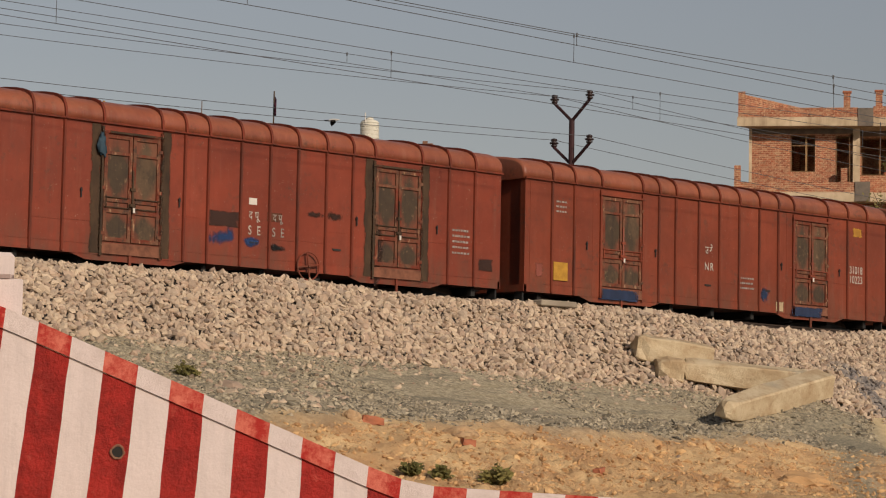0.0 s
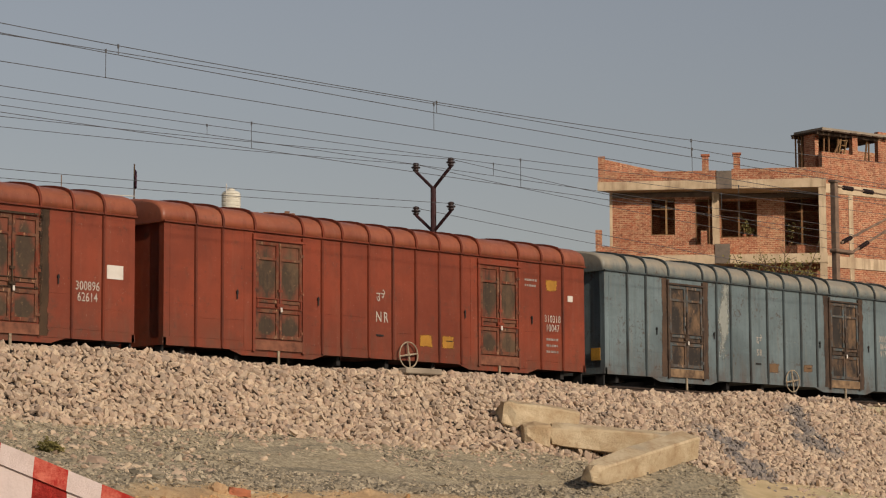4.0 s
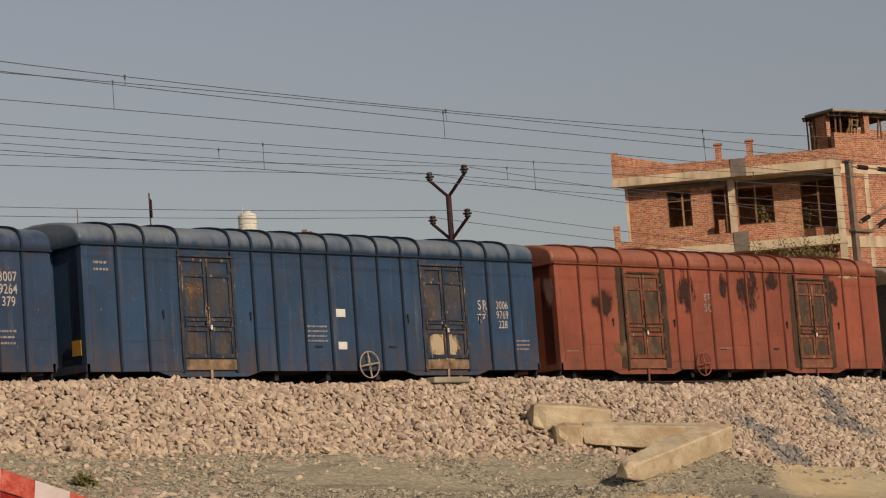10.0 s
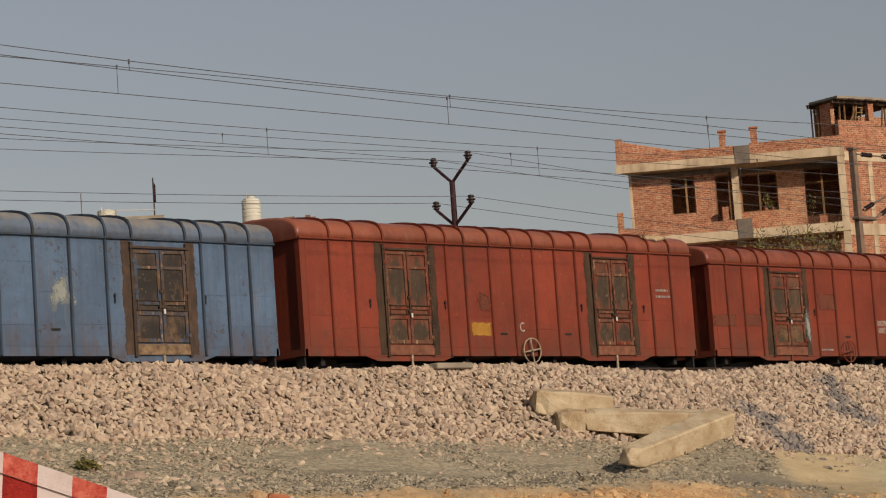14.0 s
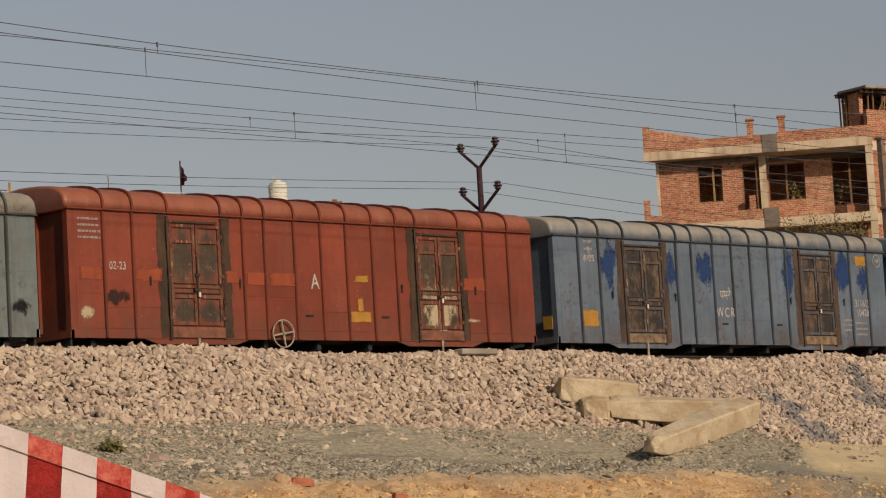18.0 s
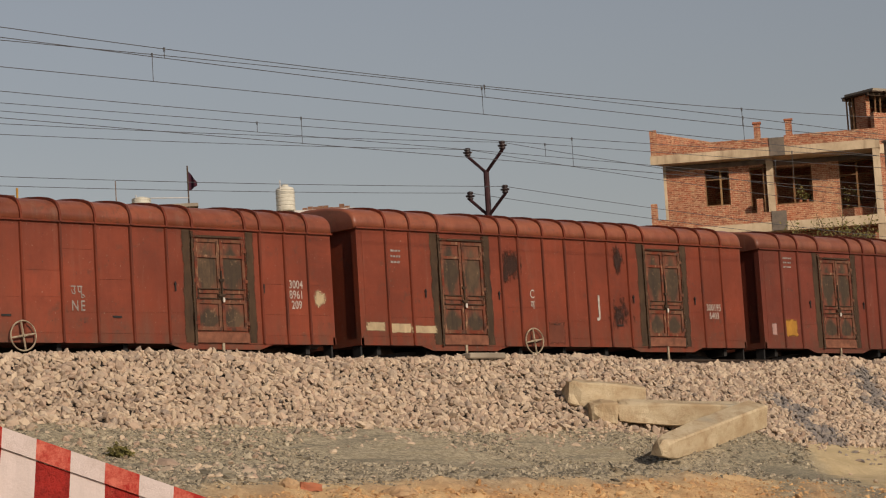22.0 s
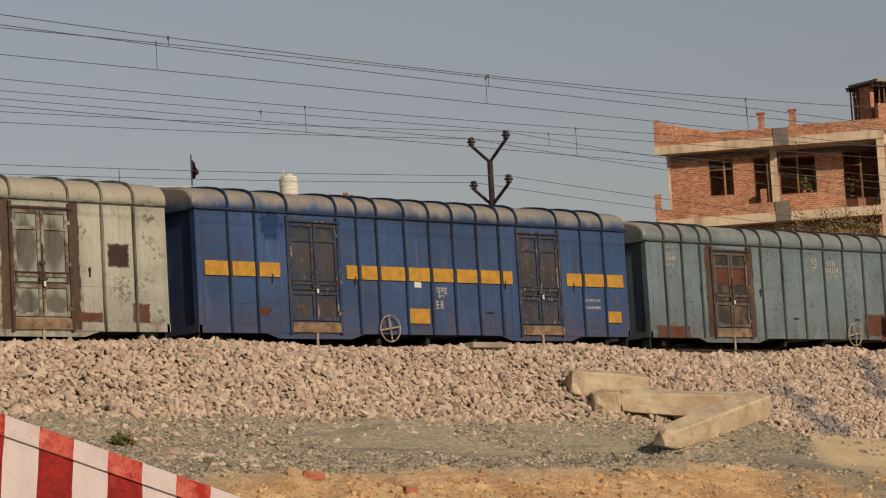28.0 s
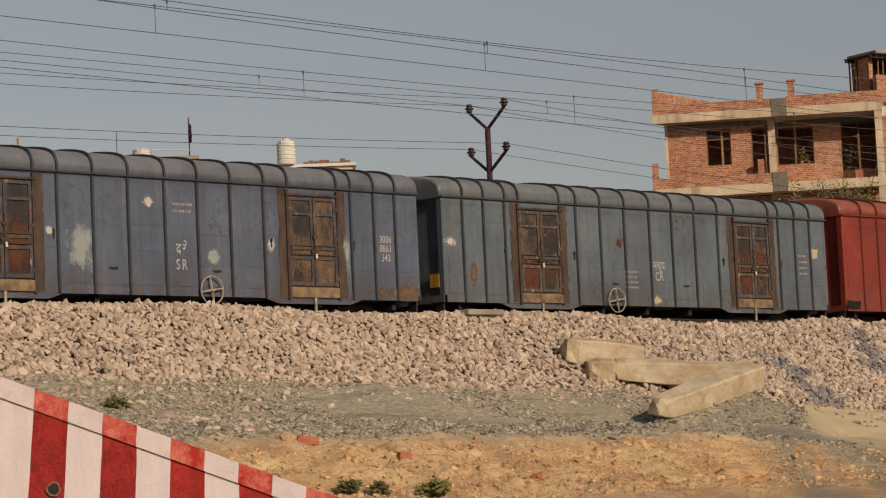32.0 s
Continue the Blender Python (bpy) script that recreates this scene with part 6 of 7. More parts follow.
def ohe_mast():
    x, y = 66.58, 46.6
    root = empty("overhead_mast", pose(x, y, 0), "weathered steel mast carrying the overhead line bracket", "mast")
    bm = box(-0.1, 0.1, -0.1, 0.1, 3.8, 12.95, bevel=0.015)
    part("mast_column", bm, M["mast"], root)
    part("mast_cap", box(-0.14, 0.14, -0.14, 0.14, 12.95, 13.02), M["mast"], root)
    part("top_tube", rod((0.05, -0.12, 12.80), (5.5, -0.4, 12.72), 0.028), M["mast"], root)
    part("bracket_tube", rod((0.1, -0.15, 10.96), (5.35, -0.4, 13.08), 0.042), M["mast"], root)
    part("bracket_tube", rod((0.75, -0.15, 10.72), (5.4, -0.4, 12.90), 0.042), M["mast"], root)
    part("bracket_clamp", box(-0.22, 0.8, -0.2, 0.1, 10.64, 10.76, bevel=0.03), M["mast"], root)
    part("steady_arm", rod((2.2, -0.3, 11.43), (5.6, -0.6, 11.76), 0.022), M["mast"], root)
    for a, b in (((0.30, -0.14, 12.80), (0.82, -0.16, 12.79)), ((1.40, -0.18, 12.79), (1.92, -0.2, 12.78)), ((0.2, -0.15, 11.0), (0.66, -0.17, 11.19)), ((1.08, -0.17, 10.87), (1.58, -0.19, 11.11))):
        va, vb = Vector(a), Vector(b)
        q = (vb - va).to_track_quat("Z", "Y").to_matrix().to_4x4()
        L = (vb - va).length
        prof = []
        for i in range(6):
            z = L * i / 6
            prof += [(0.04, z), (0.078, z + L * 0.05), (0.078, z + L * 0.09), (0.04, z + L * 0.11)]
        part("insulator", lathe(prof + [(0.04, L)], None, 12, Matrix.Translation(va) @ q), M["ins"], root, "dark ribbed bracket insulator")


ohe_mast()


# ---- unfinished brick house ----
def leafy(bm, c, d, size, rng):
    e = d.orthogonal().normalized()
    w = size * rng.uniform(0.25, 0.4)
    vs = [bm.verts.new(c), bm.verts.new(c + d * size * 0.5 + e * w), bm.verts.new(c + d * size), bm.verts.new(c + d * size * 0.5 - e * w)]
    bm.faces.new(vs)


def house():
    R = 113.0
    a0, a1 = radians(49.85), radians(54.75)
    A = Vector((R * math.sin(a0), R * math.cos(a0), 0))
    C = Vector((R * math.sin(a1), R * math.cos(a1), 0))
    u = (C - A).normalized()
    W = (C - A).length
    ang = math.atan2(u.y, u.x)
    base = Matrix.Translation(A) @ Matrix.Rotation(ang, 4, "Z")
    root = empty("brick_house", base, "unfinished three-storey brick house with bare concrete slabs and open windows", "house")
    # local frame: x along the front from its far end, y into the house, z as in the world

    def uv(bm):
        lay = bm.loops.layers.uv.verify()
        for f in bm.faces:
            n = f.normal
            for lp in f.loops:
                co = lp.vert.co
                lp[lay].uv = (co.x if abs(n.y) > 0.5 or abs(n.z) > 0.7 else co.y, co.z if abs(n.z) < 0.7 else co.y)

    def brick(name, bm, m=None, label="", mat="brick"):
        bm.normal_update()
        uv(bm)
        ob = part(name, bm, M[mat], root, label)
        if m:
            ob.matrix_local = m
        return ob

    def beam(name, bm, m=None, label="", mat="concrete_house", parent=None):
        ob = part(name, bm, M[mat], parent or root, label)
        if m:
            ob.matrix_local = m
        return ob
    F3, F4, RT = 14.10, 17.10, 17.50      # top floor, underside and top of the roof slab
    # front wall: lower storeys, then the top storey round its openings
    brick("front_wall", box(0, W, 0, 0.23, 2.0, 13.68))
    holes = [(1.87, 2.97, 15.12, 16.81), (3.89, 4.54, F3, 16.77), (5.04, 6.70, 15.06, 16.77), (7.94, 9.52, 14.65, 16.85)]
    BACK = 0.9      # beyond the middle column the wall stands back under the slab

    def inset(x0):
        return Matrix.Translation((0, BACK, 0)) if x0 > 4.5 else None
    # grey strips along the wall head paint in the roof slab's shadow
    beam("lintel_beam", box(0.13, 4.66, -0.012, 0.2, 16.86, 17.08), label="grey band over the windows, slab shadow put into its colour", mat="cement")
    brick("return_wall", box(4.75, 4.98, 0.2, BACK, F3, 17.08), label="short return of raw brick behind the column")
    beam("lintel_beam", box(4.98, W, BACK - 0.012, BACK + 0.2, 16.86, 17.08), label="grey band over the windows, slab shadow put into its colour", mat="cement")
    x = 0.0
    for a, b, z0, z1 in holes:
        brick("wall_pier", box(x, a, 0, 0.23, F3, 16.86), inset(x), mat="brick_plaster" if x > 4 else "brick")
        if z1 < 16.84:
            brick("wall_head", box(a, b, 0, 0.23, z1, 16.86), inset(a), mat="brick_plaster" if a > 5 else "brick")
        if z0 > F3 + 0.1:
            brick("wall_apron", box(a, b, 0, 0.23, F3, z0), inset(a))
        x = b
    brick("wall_pier", box(x, W, 0, 0.23, F3, 16.86), inset(x), mat="brick_plaster")
    for i, (a, b, z0, z1) in enumerate(holes):
        win = part("door_frame" if i == 1 else "window_frame", box(a, a + 0.05, 0.05, 0.13, z0, z1), M["bamboo"], root, "bare wooden frame of an open window")
        if inset(a):
            win.matrix_local = inset(a)
        part("frame_side", box(b - 0.05, b, 0.05, 0.13, z0, z1), M["bamboo"], win)
        part("frame_head", box(a + 0.05, b - 0.05, 0.05, 0.13, z1 - 0.05, z1), M["bamboo"], win)
        if i != 1:
            part("frame_foot", box(a + 0.05, b - 0.05, 0.05, 0.13, z0, z0 + 0.05), M["bamboo"], win)
            xm = a + (b - a) * (0.64 if i == 0 else 0.5)
            part("mullion", box(xm - 0.045, xm + 0.045, 0.05, 0.13, z0 + 0.05, z1 - 0.05), M["bamboo_pale" if i == 0 else "bamboo"], win)
            zz = z0 + (16.8 - z0) * 0.72
            for c0, c1 in ((a + 0.05, xm - 0.045), (xm + 0.045, b - 0.05)):
                part("transom", box(c0, c1, 0.05, 0.13, zz - 0.025, zz + 0.025), M["bamboo"], win)
    for a, b, fy in ((0.0, 0.13, -0.05), (4.66, 4.98, -0.05), (9.44, 9.76, -0.74)):
        beam("column", box(a, b, fy, fy + 0.25, 2.2, 17.12), label="bare cream concrete column")
    # slabs with a step in their front edge
    for zb, zt, nm in ((F4, RT, "roof_slab"), (13.68, F3, "floor_slab"), (10.28, 10.7, "floor_slab")):
        poly = [(-0.5, -0.9), (5.55, -0.9), (5.55, -0.78), (W + 0.12, -0.78), (W + 0.5, 8.6), (5.0, 8.6)]
        beam(nm, prism(poly, "z", zb, zt), label="bare cream concrete slab with a stained edge")
    beam("slab_patch", box(4.88, 5.56, -0.93, -0.75, F4 - 0.01, 17.9), label="grey cement patch on the slab edge", mat="cement")
    beam("slab_patch", box(4.76, 5.43, -0.93, -0.75, 13.70, 14.58), label="grey cement patch on the slab edge", mat="cement")
    # parapets
    brick("parapet_pier", box(-0.46, -0.15, -0.88, -0.6, RT, 18.68))
    brick("parapet", box(-0.15, 4.88, -0.88, -0.66, RT, 17.93))
    brick("parapet", box(5.56, W + 0.1, -0.76, -0.54, RT, 18.0))
    a = math.atan2(4.6, 2.6)
    brick("side_parapet", box(0.1, 5.4, -0.12, 0.12, RT, 18.56), Matrix.Translation((-0.3, -0.75, 0)) @ Matrix.Rotation(a, 4, "Z"))
    for a, zt in ((4.24, 18.64), (5.66, 18.68)):
        pier = brick("parapet_pier", box(a, a + 0.30, -0.60, -0.32, RT, zt))
        beam("pier_cap", box(a - 0.05, a + 0.35, -0.65, -0.27, zt, zt + 0.08), mat="brick_piece", parent=pier)
    brick("balcony_post", box(-0.62, -0.33, -0.88, -0.64, F3, 15.32))
    brick("balcony_parapet", box(-0.33, 4.76, -0.88, -0.66, F3, 14.56))
    brick("balcony_post", box(4.13, 4.42, -0.60, -0.36, F3, 15.22))
    # side wall beyond the obtuse corner
    ab = radians(60.5)
    E = base.inverted() @ Vector((126.0 * math.sin(ab), 126.0 * math.cos(ab), 0))
    c0 = Vector((W, 0, 0))
    d = Vector((E.x, E.y, 0)) - c0
    Ls = d.length
    sm = Matrix.Translation(c0) @ Matrix.Rotation(math.atan2(d.y, d.x), 4, "Z")
    zo = [16.20, 16.74]
    brick("side_wall", box(0, Ls, 0, 0.23, 2.0, zo[0]), sm)
    brick("side_wall", box(0, Ls, 0, 0.23, zo[1], 18.05), sm)
    for q0, q1 in ((0, 4.62), (5.01, 5.63), (5.98, Ls)):
        brick("wall_pier", box(q0, q1, 0, 0.23, *zo), sm)
    for zb, zt in ((16.95, 17.36), (13.56, 14.08), (10.2, 10.7)):
        beam("ring_beam", box(-0.1, Ls, -0.05, 0.2, zb, zt), sm, "bare cream concrete ring beam")
    for q in (1.59, 4.18, 6.43, 9.4):
        beam("side_column", box(q, q + 0.27, -0.03, 0.2, 2.2, 16.96), sm, "bare concrete column")
    # back, far side and floors close the house
    brick("back_wall", box(5.0, W + 6, 8.6, 8.83, 2.0, RT))
    brick("far_wall", box(0, 9.6, 0, 0.23, 2.0, F4), Matrix.Translation((0.3, 0.24, 0)) @ Matrix.Rotation(math.atan2(8.3, 4.7), 4, "Z"))
    brick("inner_wall", box(0.5, W, 3.6, 3.83, F3, F4), label="unlit inner brick wall")
    # stair tower on the roof, its new slab still on formwork and props
    zr, zu = 18.05, 19.70
    brick("tower_wall", box(0.0, 7.2, 0.0, 0.23, zr, 18.63), sm, "raw brick wall of the stair tower")
    brick("tower_wall", box(0.0, 1.95, 0.0, 0.23, 18.63, 18.82), sm)
    brick("tower_pier", box(1.95, 2.28, 0.0, 0.23, 18.63, zu), sm)
    brick("tower_wall", box(3.61, 7.2, 0.0, 0.23, 18.63, 20.05), sm)
    brick("tower_pier", box(0.0, 0.24, 0.45, 1.15, RT, zu), sm)
    brick("tower_back", box(1.8, 7.2, 3.2, 3.43, RT, zu + 0.02), sm)
    rng = random.Random(4)
    beam("tower_slab", prism([(-0.05, -0.12), (4.42, -0.12), (4.42, 3.43), (1.75, 3.43), (1.1, 1.75), (-0.05, 1.75)], "z", zu + 0.10, 19.92), sm, "rough new concrete slab", "concrete_grey")
    for k in range(13):
        q = -0.2 + 0.36 * k
        beam("formwork_board", box(q, q + 0.3 + 0.04 * rng.random(), -0.2 - 0.12 * rng.random(), (1.7 if q < 1.6 else 3.2) + 0.25 * rng.random(), zu + 0.03, zu + 0.09), sm, "dark formwork board", "board")
    beam("formwork_beam", box(-0.25, 4.5, 0.02, 0.12, zu - 0.1, zu + 0.02), sm, "", "board")
    beam("formwork_beam", box(-0.25, 3.4, 1.6, 1.7, zu - 0.1, zu + 0.02), sm, "", "board")
    for q0, y0, q1, y1 in ((0.05, 1.3, 0.0, 1.3), (0.1, 1.5, 0.05, 1.55), (0.05, 1.75, 0.0, 1.7), (0.35, 0.3, 0.45, 0.3), (0.75, 0.35, 0.65, 0.2), (1.2, 0.4, 1.25, 0.2), (1.55, 0.3, 1.75, 0.25), (2.6, 0.3, 2.45, 0.3),
                           (2.95, 0.4, 3.1, 0.2), (3.3, 0.3, 3.3, 0.3), (0.2, 0.2, 1.5, 0.2), (0.02, 1.7, 0.1, 1.25)):
        beam("prop", rod((q0, y0, 17.5), (q1, y1, zu), 0.045, None, 6), sm, "slanting bamboo prop", "bamboo")
    for s in (0.0, 0.35):
        beam("ladder_rail", rod((1.15 + s, 0.12, 18.6), (1.45 + s, 0.2, 19.6), 0.03, None, 6), sm, "", "bamboo_pale")
    for k in range(4):
        beam("ladder_rung", rod((1.2 + 0.075 * k, 0.13, 18.75 + 0.24 * k), (1.55 + 0.075 * k, 0.13, 18.75 + 0.24 * k), 0.022, None, 6), sm, "", "bamboo_pale")
    # plants in the open windows
    for k, (px, pz, h) in enumerate(((8.15, 14.68, 1.05), (8.75, 14.68, 0.95), (6.1, 15.09, 0.95), (6.45, 15.09, 0.4))):
        rng = random.Random(20 + k)
        pl = empty("potted_plant", base @ Matrix.Translation((px, 1.2, pz)), "leafy green pot plant in an open window", "plant", "plants in the windows")
        part("pot", lathe([(0.07, -0.05), (0.1, 0.14), (0.11, 0.15), (0.09, 0.15)], None, 10), M["brick_piece"], pl, "small clay pot")
        st, lv = bmesh.new(), bmesh.new()
        rod((0, 0, 0.1), (0.03, 0, h * 0.9), 0.012, st, 5)
        for _ in range(60):
            c = Vector((rng.gauss(0, 0.13), rng.gauss(0, 0.1), h * (0.35 + 0.65 * rng.random())))
            leafy(lv, c, Vector((rng.gauss(0, 1), rng.gauss(0, 1), rng.gauss(0, 0.7))).normalized(), rng.uniform(0.08, 0.16), rng)
        part("stem", st, M["bamboo"], pl)
        part("leaves", lv, M["leaf"], pl)
    # a half-bare tree before the first-floor slab
    rng = random.Random(9)
    tr = empty("tree", base @ Matrix.Translation((7.4, -2.4, 2.0)), "half-bare dusty tree in front of the brick house", "tree")
    part("trunk", rod((0, 0, 0), (0.1, 0, 9.2), 0.16, None, 8, 0.08), M["bark"], tr)
    lv = bmesh.new()
    for k in range(30):
        o = Vector((0.1, 0, 7.2 + 2.0 * rng.random()))
        tip = Vector((rng.uniform(-2.3, 2.0), rng.uniform(-0.8, 0.8), rng.uniform(10.2, 12.35)))
        br = part("limb", rod(o, tip, 0.04, None, 5, 0.012), M["bark"], tr)
        for _ in range(7):
            s = o.lerp(tip, rng.uniform(0.55, 0.95))
            e = s + Vector((rng.gauss(0, 0.3), rng.gauss(0, 0.25), rng.uniform(0.1, 0.45)))
            part("twig", rod(s, e, 0.018, None, 4, 0.008), M["bark"], br)
        for _ in range(95):
            c = o.lerp(tip, rng.uniform(0.5, 1.0)) + Vector((rng.gauss(0, 0.22), rng.gauss(0, 0.22), rng.gauss(-0.05, 0.18)))
            if c.z < 11.9 or rng.random() < 0.2:
                leafy(lv, c, Vector((rng.gauss(0, 1), rng.gauss(0, 1), rng.gauss(-0.2, 0.8))).normalized(), rng.uniform(0.09, 0.18), rng)
    part("crown", lv, M["leaf"], tr, "thin dusty olive foliage")
    return root


house()


# ---- roofs, tank and flag beyond the train ----
def at(az, R, tan):
    a = radians(az)
    return Vector((R * math.sin(a), R * math.cos(a), 1.6 + R * tan))


def tank(p, z, r, h, label):
    tk = empty("water_tank", Matrix.Translation((p.x, p.y, z)), label, "water tank")
    prof = [(0.94 * r, 0), (r, 0.04 * h)]
    for i in range(5):
        a = h * (0.07 + 0.14 * i)
        prof += [(r, a), (r, a + 0.09 * h), (0.95 * r, a + 0.11 * h), (0.95 * r, a + 0.13 * h)]
    prof += [(r, 0.78 * h), (0.85 * r, 0.86 * h), (0.4 * r, 0.92 * h), (0.38 * r, 0.97 * h), (0.1 * r, h)]
    part("tank_body", lathe(prof, None, 28), M["tank"], tk)
    part("overflow_pipe", rod((-0.9 * r, -0.3 * r, 0), (-0.9 * r, -0.3 * r, 1.12 * h), 0.03), M["white"], tk)


def far_roofs():
    R = 150.0
    p = at(41.07, R, 0)
    zr = 1.6 + 0.1288 * R
    root = empty("flat_roofed_house", Matrix.Translation((p.x, p.y, 0)) @ Matrix.Rotation(radians(-41.07), 4, "Z"), "pale flat-roofed house far behind the train", "house")
    part("walls", box(-4.2, 4.0, 0.0, 8, 2.0, zr - 0.18), M["concrete_house"], root)
    part("roof_slab", box(-4.4, 4.2, -0.2, 8.2, zr - 0.18, zr), M["white"], root, "whitewashed roof slab")
    rng = random.Random(3)
    for k in range(9):
        a = 1.0 + 0.32 * k
        part("stacked_bricks", box(a, a + 0.3, -0.15, 0.5, zr, zr + rng.uniform(0.08, 0.3)), M["old_brick"], root, "stack of weathered bricks on the roof edge")
    tank(p, zr, 0.58, 1.66, "white ribbed plastic water tank on a flat roof")
    p2 = at(37.75, R, 0)
    z2 = 1.6 + 0.1335 * R
    r2 = empty("low_house", Matrix.Translation((p2.x, p2.y, 0)) @ Matrix.Rotation(radians(-37.75), 4, "Z"), "low pale house beside the flag staff", "house")
    part("walls", box(-2.0, 3.2, 0.2, 5, 2.0, z2 - 0.2), M["concrete_grey"], r2)
    part("roof_slab", box(-2.2, 3.4, -0.8, 5.2, z2 - 0.2, z2), M["concrete_grey"], r2)
    part("roof_rail", rod((0.6, -0.5, z2 + 0.45), (2.9, -0.5, z2 + 0.36), 0.03), M["white"], r2)
    part("antenna", rod((-1.5, 0, z2), (-1.5, 0, z2 + 1.65), 0.03), M["mast"], r2, "thin rusty antenna mast")
    tank(p2, z2, 0.58, 0.62, "squat white water tank on a low roof")
    p3 = at(34.8, R, 0)
    z3 = 1.6 + 0.1385 * R
    r3 = empty("scaffold_house", Matrix.Translation((p3.x, p3.y, 0)) @ Matrix.Rotation(radians(-34.8), 4, "Z"), "house roof with leftover steel scaffold bars", "house")
    part("walls", box(-4, 0.9, 0.2, 5, 2.0, z3 - 0.2), M["concrete_grey"], r3)
    part("scaffold_bar", rod((-2.6, 0, z3 + 0.45), (0.2, 0, z3 + 0.25), 0.04), M["mast"], r3)
    part("scaffold_bar", rod((-2.6, 0, z3 + 0.1), (0.2, 0, z3 - 0.05), 0.04), M["mast"], r3)
    part("yellow_post", rod((0.35, 0, z3 - 0.2), (0.35, 0, z3 + 0.72), 0.07), M["yellow"], r3)


far_roofs()


def flag():
    p = at(38.84, 150, 0)
    root = empty("flag_staff", Matrix.Translation((p.x, p.y, 0)) @ Matrix.Rotation(radians(-38.84), 4, "Z"), "thin staff with a dark red pennant on a roof", "flag")
    top = 1.6 + 150 * 0.1478
    part("staff", rod((0, 0, 1.6 + 0.1335 * 150), (0, 0, top + 0.25), 0.045), M["board"], root)
    bm = bmesh.new()
    rows = []
    for i in range(9):
        k = i / 8
        x, z = 0.62 * k, -0.75 * k
        hh = 1.25 * (1 - 0.8 * k)
        rows.append([bm.verts.new((x, 0.10 * math.sin(6 * k) + s, z + h)) for s, h in ((0.0, 0.0), (0.0, -hh), (0.015, -hh), (0.015, 0.0))])
    for a, b in zip(rows, rows[1:]):
        for j in range(4):
            bm.faces.new((a[j], a[(j + 1) % 4], b[(j + 1) % 4], b[j]))
    bm.faces.new(rows[0])
    bm.faces.new(rows[-1][::-1])
    bmesh.ops.recalc_face_normals(bm, faces=bm.faces[:])
    pen = part("pennant", bm, M["flagcloth"], root, "drooping dark red pennant")
    pen.matrix_local = pose(0, 0, top - 0.05)
    return pen, top - 0.05


pennant, pennant_z = flag()


# ---- weeds, bricks, clods ----
def weed(x, y, r, n, seed, label):
    rng = random.Random(seed)
    z = land(x, y)
    root = empty("weed", pose(x, y, z), label, "weed", "weeds on the gravel")
    stems, leaves = bmesh.new(), bmesh.new()
    for _ in range(n):
        a, t = rng.uniform(0, 6.283), rng.random() ** 0.7
        tip = Vector((r * t * math.cos(a), r * t * math.sin(a), r * rng.uniform(0.25, 1.1) * (1.15 - 0.5 * t)))
        rod((tip.x * 0.1, tip.y * 0.1, -0.03), tip, 0.006, stems, 4)
        for _ in range(9):
            c = tip * rng.uniform(0.45, 1.0)
            d = Vector((rng.gauss(0, 1), rng.gauss(0, 1), rng.gauss(0.2, 0.8))).normalized()
            e = d.orthogonal().normalized()
            L, wd = rng.uniform(0.05, 0.1), rng.uniform(0.015, 0.03)
            vs = [leaves.verts.new(c), leaves.verts.new(c + d * L * 0.5 + e * wd), leaves.verts.new(c + d * L), leaves.verts.new(c + d * L * 0.5 - e * wd)]
            leaves.faces.new(vs)
    part("stalk_tuft", stems, M["leaf"], root)["kind"] = "stuff"
    part("foliage", leaves, M["leaf"], root)["kind"] = "stuff"


weed(23.5, 31.2, 0.22, 34, 1, "dusty green weed growing out of the gravel")
weed(21.22, 21.84, 0.23, 44, 4, "low green weed in the sand")
weed(20.12, 22.15, 0.15, 34, 2, "low dark-green weed in the sand beside the striped wall")
weed(20.2, 21.75, 0.14, 30, 3, "low dark-green weed in the sand beside the striped wall")


def broken_brick(x, y, w, d, h, turn, seed, mat="brick_piece", label="broken dull-red brick half sunk in the sand", name="brick", category="brick"):
    rng = random.Random(seed)
    bm = bmesh.new()
    if name == "brick":
        box(-w / 2, w / 2, -d / 2, d / 2, 0, h, bm)
        bmesh.ops.subdivide_edges(bm, edges=bm.edges[:], cuts=3, use_grid_fill=True)
        for v in bm.verts:
            v.co += noise.noise_vector(v.co * 14 + Vector((seed, 0, 0))) * 0.025
    else:
        bmesh.ops.create_icosphere(bm, subdivisions=3, radius=0.5)
        for v in bm.verts:
            k = 1 + 0.45 * noise.noise(v.co * 2.4 + Vector((seed * 3.1, 0, 0))) + 0.18 * noise.noise(v.co * 6.5 + Vector((seed, 0, 0)))
            v.co = Vector((v.co.x * w * k, v.co.y * d * k, (v.co.z * k + 0.3) * h))
    ob = mesh_ob(name, bm, M[mat])
    ob.matrix_world = pose(x, y, land(x, y) - 0.3 * h, rng.uniform(-12, 12), rng.uniform(-12, 12), turn)
    return tagged(ob, label, category)


broken_brick(21.15, 24.1, 0.27, 0.15, 0.11, -30, 1)
broken_brick(20.72, 24.0, 0.26, 0.22, 0.2, -10, 2, "lump", "hard pale clod of earth", "clod", "clod")
broken_brick(21.3, 23.85, 0.2, 0.16, 0.13, -50, 3, "lump", "hard pale clod of earth", "clod", "clod")
broken_brick(22.3, 23.65, 0.46, 0.34, 0.26, -45, 4, "lump", "large pale clod of sandy earth", "clod", "clod")
broken_brick(22.05, 23.25, 0.17, 0.11, 0.09, -20, 5)
broken_brick(27.3, 22.0, 0.75, 0.5, 0.24, -35, 6, "sand_clod", "large sandy lump of earth", "clod", "clod")
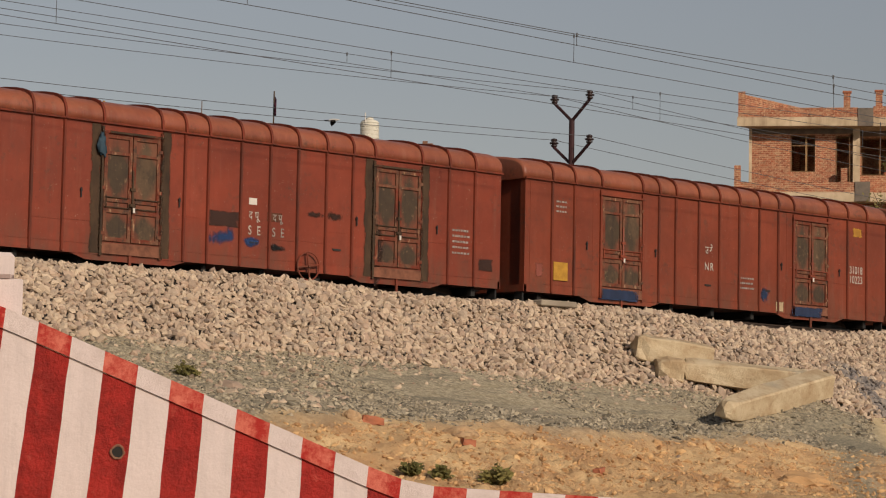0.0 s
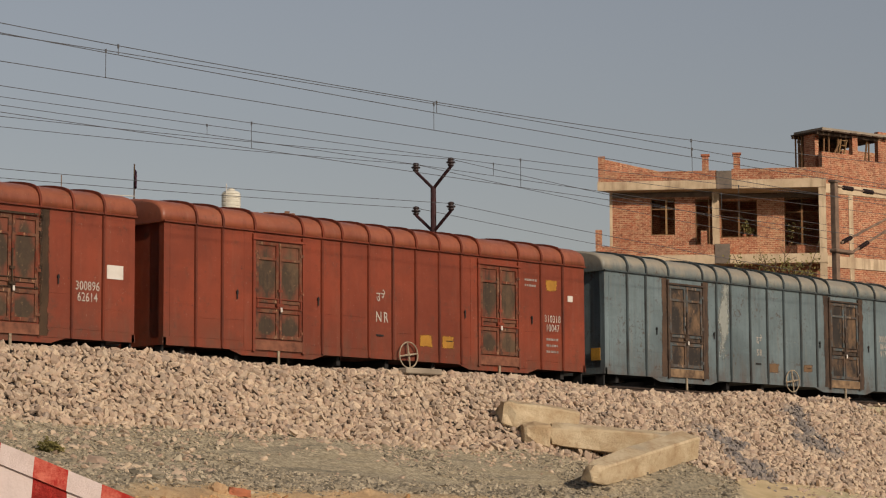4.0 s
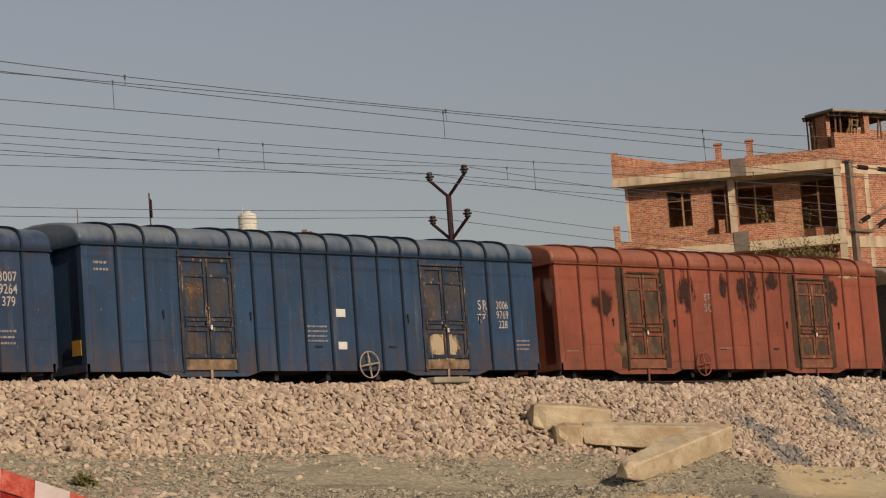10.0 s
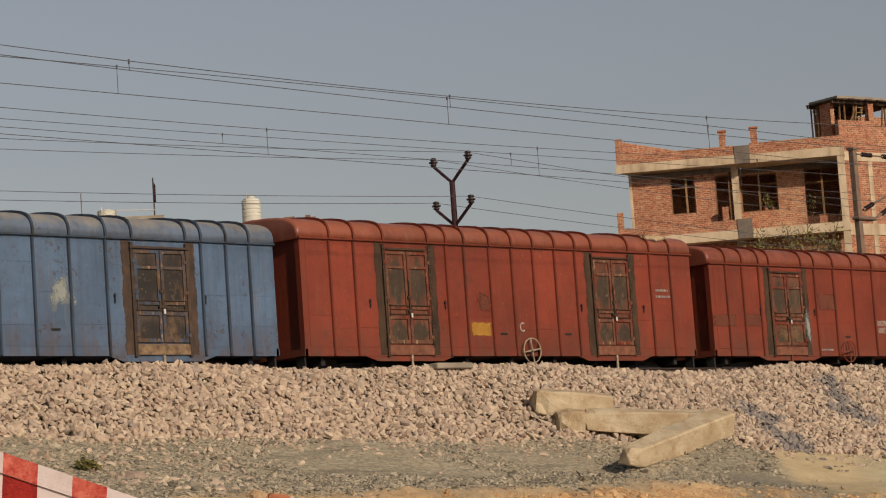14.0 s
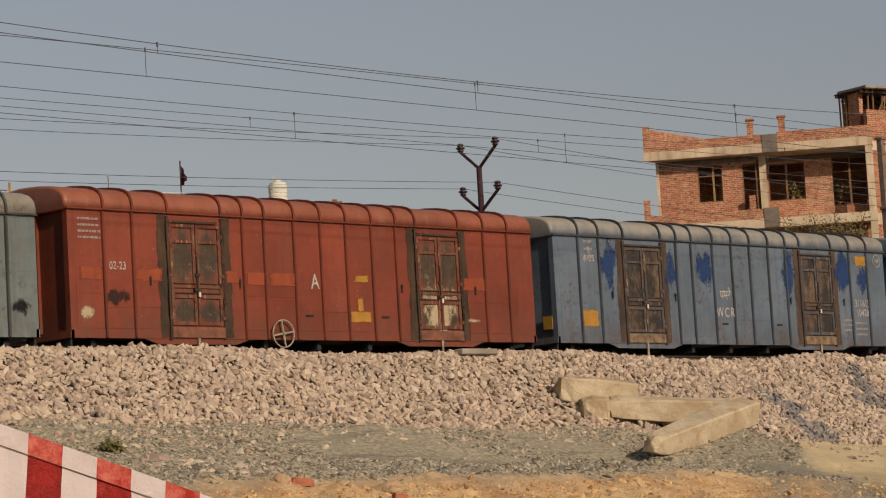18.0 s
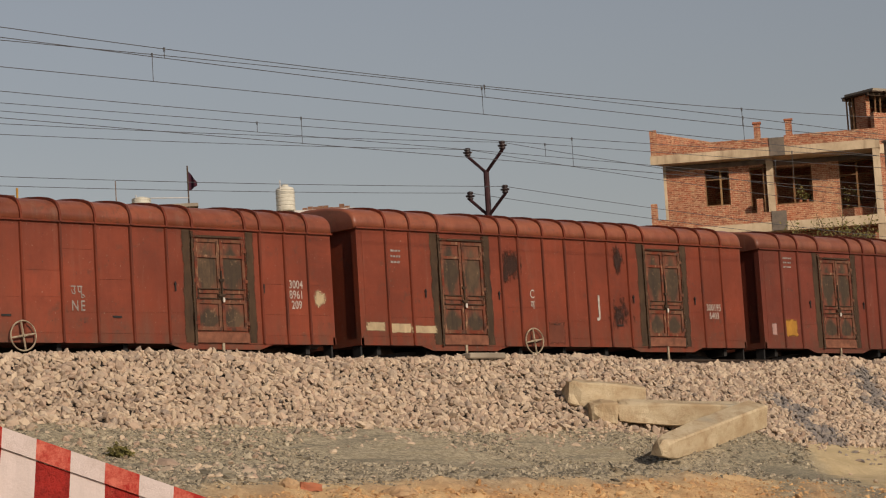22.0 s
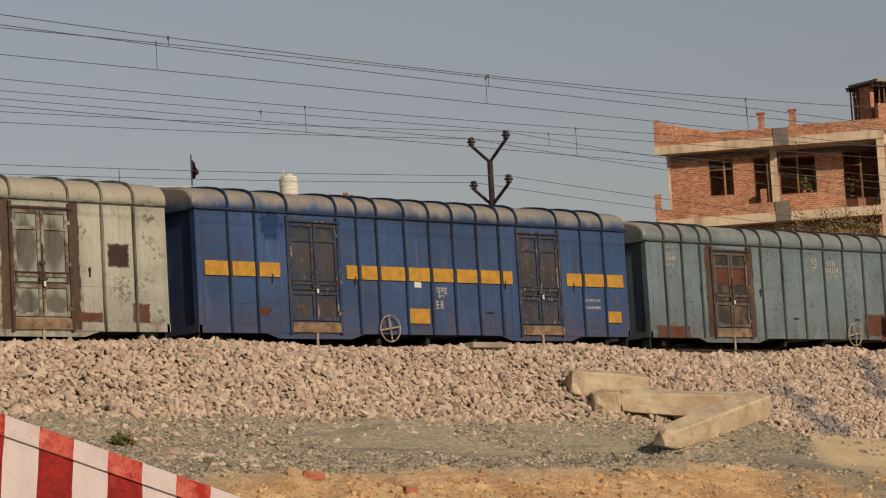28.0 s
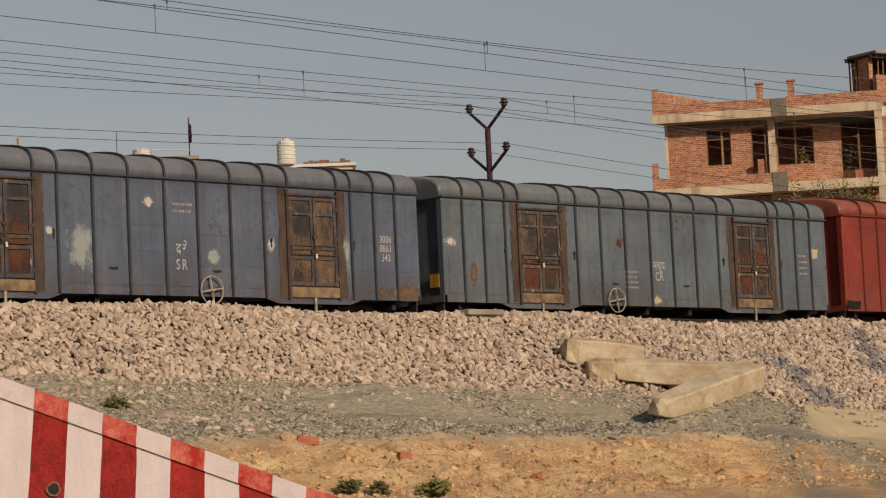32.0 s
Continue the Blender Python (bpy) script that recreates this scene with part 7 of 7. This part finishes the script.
broken_brick(23.6, 22.4, 0.16, 0.11, 0.09, 25, 7)


def clods():
    rng = random.Random(8)
    spots = []
    for _ in range(15000):
        x = 16 + 20 * rng.random()
        y = 20.4 + 4.2 * rng.random() ** 0.8
        if y < 0.892 * x - 7.0 or y > 23.9 or (x > 30 and rng.random() < 0.6):
            continue
        s = 0.03 * math.exp(rng.gauss(0, 0.55))
        spots.append((x, y, land(x, y), min(s, 0.15)))
    stones("sand_clods", spots, M["sand_clod"], "crumbled sandy clods strewn on the sand", "clods")
    spots = []
    for _ in range(200):
        x = 17.5 + 4.5 * rng.random()
        y = 25 + 7.5 * rng.random()
        spots.append((x + (y - 25) * 0.75, y, land(x + (y - 25) * 0.75, y) + 0.01, 0.09 * math.exp(rng.gauss(0, 0.4))))
    stones("scattered_rubble", spots, M["ballast"], "scattered rubble behind the striped wall", "rubble")


clods()


def crest_slab():
    bm = box(-0.5, 0.5, -0.13, 0.13, -0.06, 0.06, bevel=0.02)
    ob = mesh_ob("concrete_strip", bm, M["concrete_grey"])
    ob.matrix_world = pose(35.9, 35.35, 4.90, 0, 0, -2)
    tagged(ob, "grey concrete strip lying on the ballast crest", "concrete strip")


crest_slab()


def weep_hole():
    az = radians(35.48)
    R = 19.0 / math.cos(radians(38.29 - 35.48)) - 0.012
    bm = torus(0.046, 0.010, None, 20, 6)
    for v in bm.verts:
        v.co += noise.noise_vector(v.co * 30) * 0.012
    ob = mesh_ob("weep_pipe", bm, M["old_brick"])
    ob.matrix_world = Matrix.Translation((R * math.sin(az), R * math.cos(az), 1.65)) @ Matrix.Rotation(radians(-38.29), 4, "Z")
    tagged(ob, "open end of a drain pipe in the striped wall", "drain pipe")
    # flat near-black disc paints the shade inside the hollow pipe
    part("bore", rod((0, -0.006, 0), (0, 0.02, 0), 0.042, None, 20), M["dark"], ob)


weep_hole()


def bird():
    root = empty("bird", pose(0, 0, 0), "dark crow with pale breast in flight", "bird")
    body = bmesh.new()
    lathe([(0.01, -0.2), (0.045, -0.12), (0.06, 0.0), (0.05, 0.1), (0.035, 0.15), (0.04, 0.18), (0.03, 0.22), (0.005, 0.27)], body, 10, pose(0, 0, 0, 0, 90, 0))
    part("body", body, M["birdwhite"], root, smooth=True)
    part("tail", prism([(-0.38, -0.06), (-0.38, 0.06), (-0.17, 0.03), (-0.17, -0.03)], "z", -0.006, 0.006), M["bird"], root)
    for o in root.children:
        o.data.transform(Matrix.Scale(0.6, 4))
    wings = []
    for s in (-1, 1):
        bm = prism([(0.1, 0.0), (-0.1, 0.0), (-0.14, s * 0.22), (-0.08, s * 0.44), (0.02, s * 0.3), (0.1, s * 0.18)], "z", -0.008, 0.008)
        bm.transform(Matrix.Scale(0.6, 4))
        wings.append((part("wing", bm, M["bird"], root), s))
    return root, wings


bird_root, bird_wings = bird()


# ---- what moves ----
def motions():
    # the driver does not keep quite to one pace: metres gained on an even run
    gains = [(0, 0.10), (1.5, 0.13), (3, 0.18), (5, 0.23), (6, 0.25), (7, 0.27), (8, 0.34), (8.5, 0.40), (9, 0.48), (9.5, 1.00), (10, 1.02), (11.5, 1.18), (13, 1.26), (14.5, 1.28), (16, 1.30), (17.5, 1.37),
             (19, 1.42), (20.5, 1.47), (22, 1.50), (23.5, 1.46), (24.5, 1.42), (27, 1.36), (28.5, 1.22), (30, 1.08), (31, 1.04), (32, 1.01)]
    times = [t for t, _ in gains]

    def run(t):
        return SPEED * t + lerp(t, gains)
    for ob, rear in wagons.values():
        walk(ob, [(t, pose(rear + run(t), TRACK_Y, RAIL_Z)) for t in times])
    # the pennant swings in the breeze
    swing = [(0, -75), (1, -60), (2.5, -80), (5, -70), (7, -85), (10, -75), (12, -60), (13, -80), (16, -78), (17.5, -60), (19, -40), (20, -62), (22, -25), (23, -50), (24, -40), (26, 5), (27, -5), (28, -45), (29, -55), (30.5, -80), (32, -72)]
    walk(pennant, [(t, pose(0, 0, pennant_z, 0, 0, a)) for t, a in swing])
    # a bird crosses the sky in the first seconds and is gone
    way = [(0, 40.22, 7.88), (0.5, 41.92, 9.03), (1, 43.64, 8.81), (1.5, 45.8, 8.1), (2, 48.13, 7.56), (2.5, 50.7, 8.2), (3, 53.43, 9.1), (3.5, 56.0, 10.5), (5, 66, 14), (10, 90, 20), (20, 120, 20), (32, 150, 22)]
    rows = []
    for t, a, e in way:
        rows.append((t, pose(62 * math.sin(radians(a)), 62 * math.cos(radians(a)), 1.6 + 62 * math.tan(radians(e)), -10, -5, -a)))
    walk(bird_root, rows)
    for wing, s in bird_wings:
        flap = [(0.2 * k, pose(0, 0, 0, s * (40 if k % 2 else -20), 0, 0)) for k in range(21)] + [(32, pose(0, 0, 0, s * 10, 0, 0))]
        walk(wing, flap)


motions()
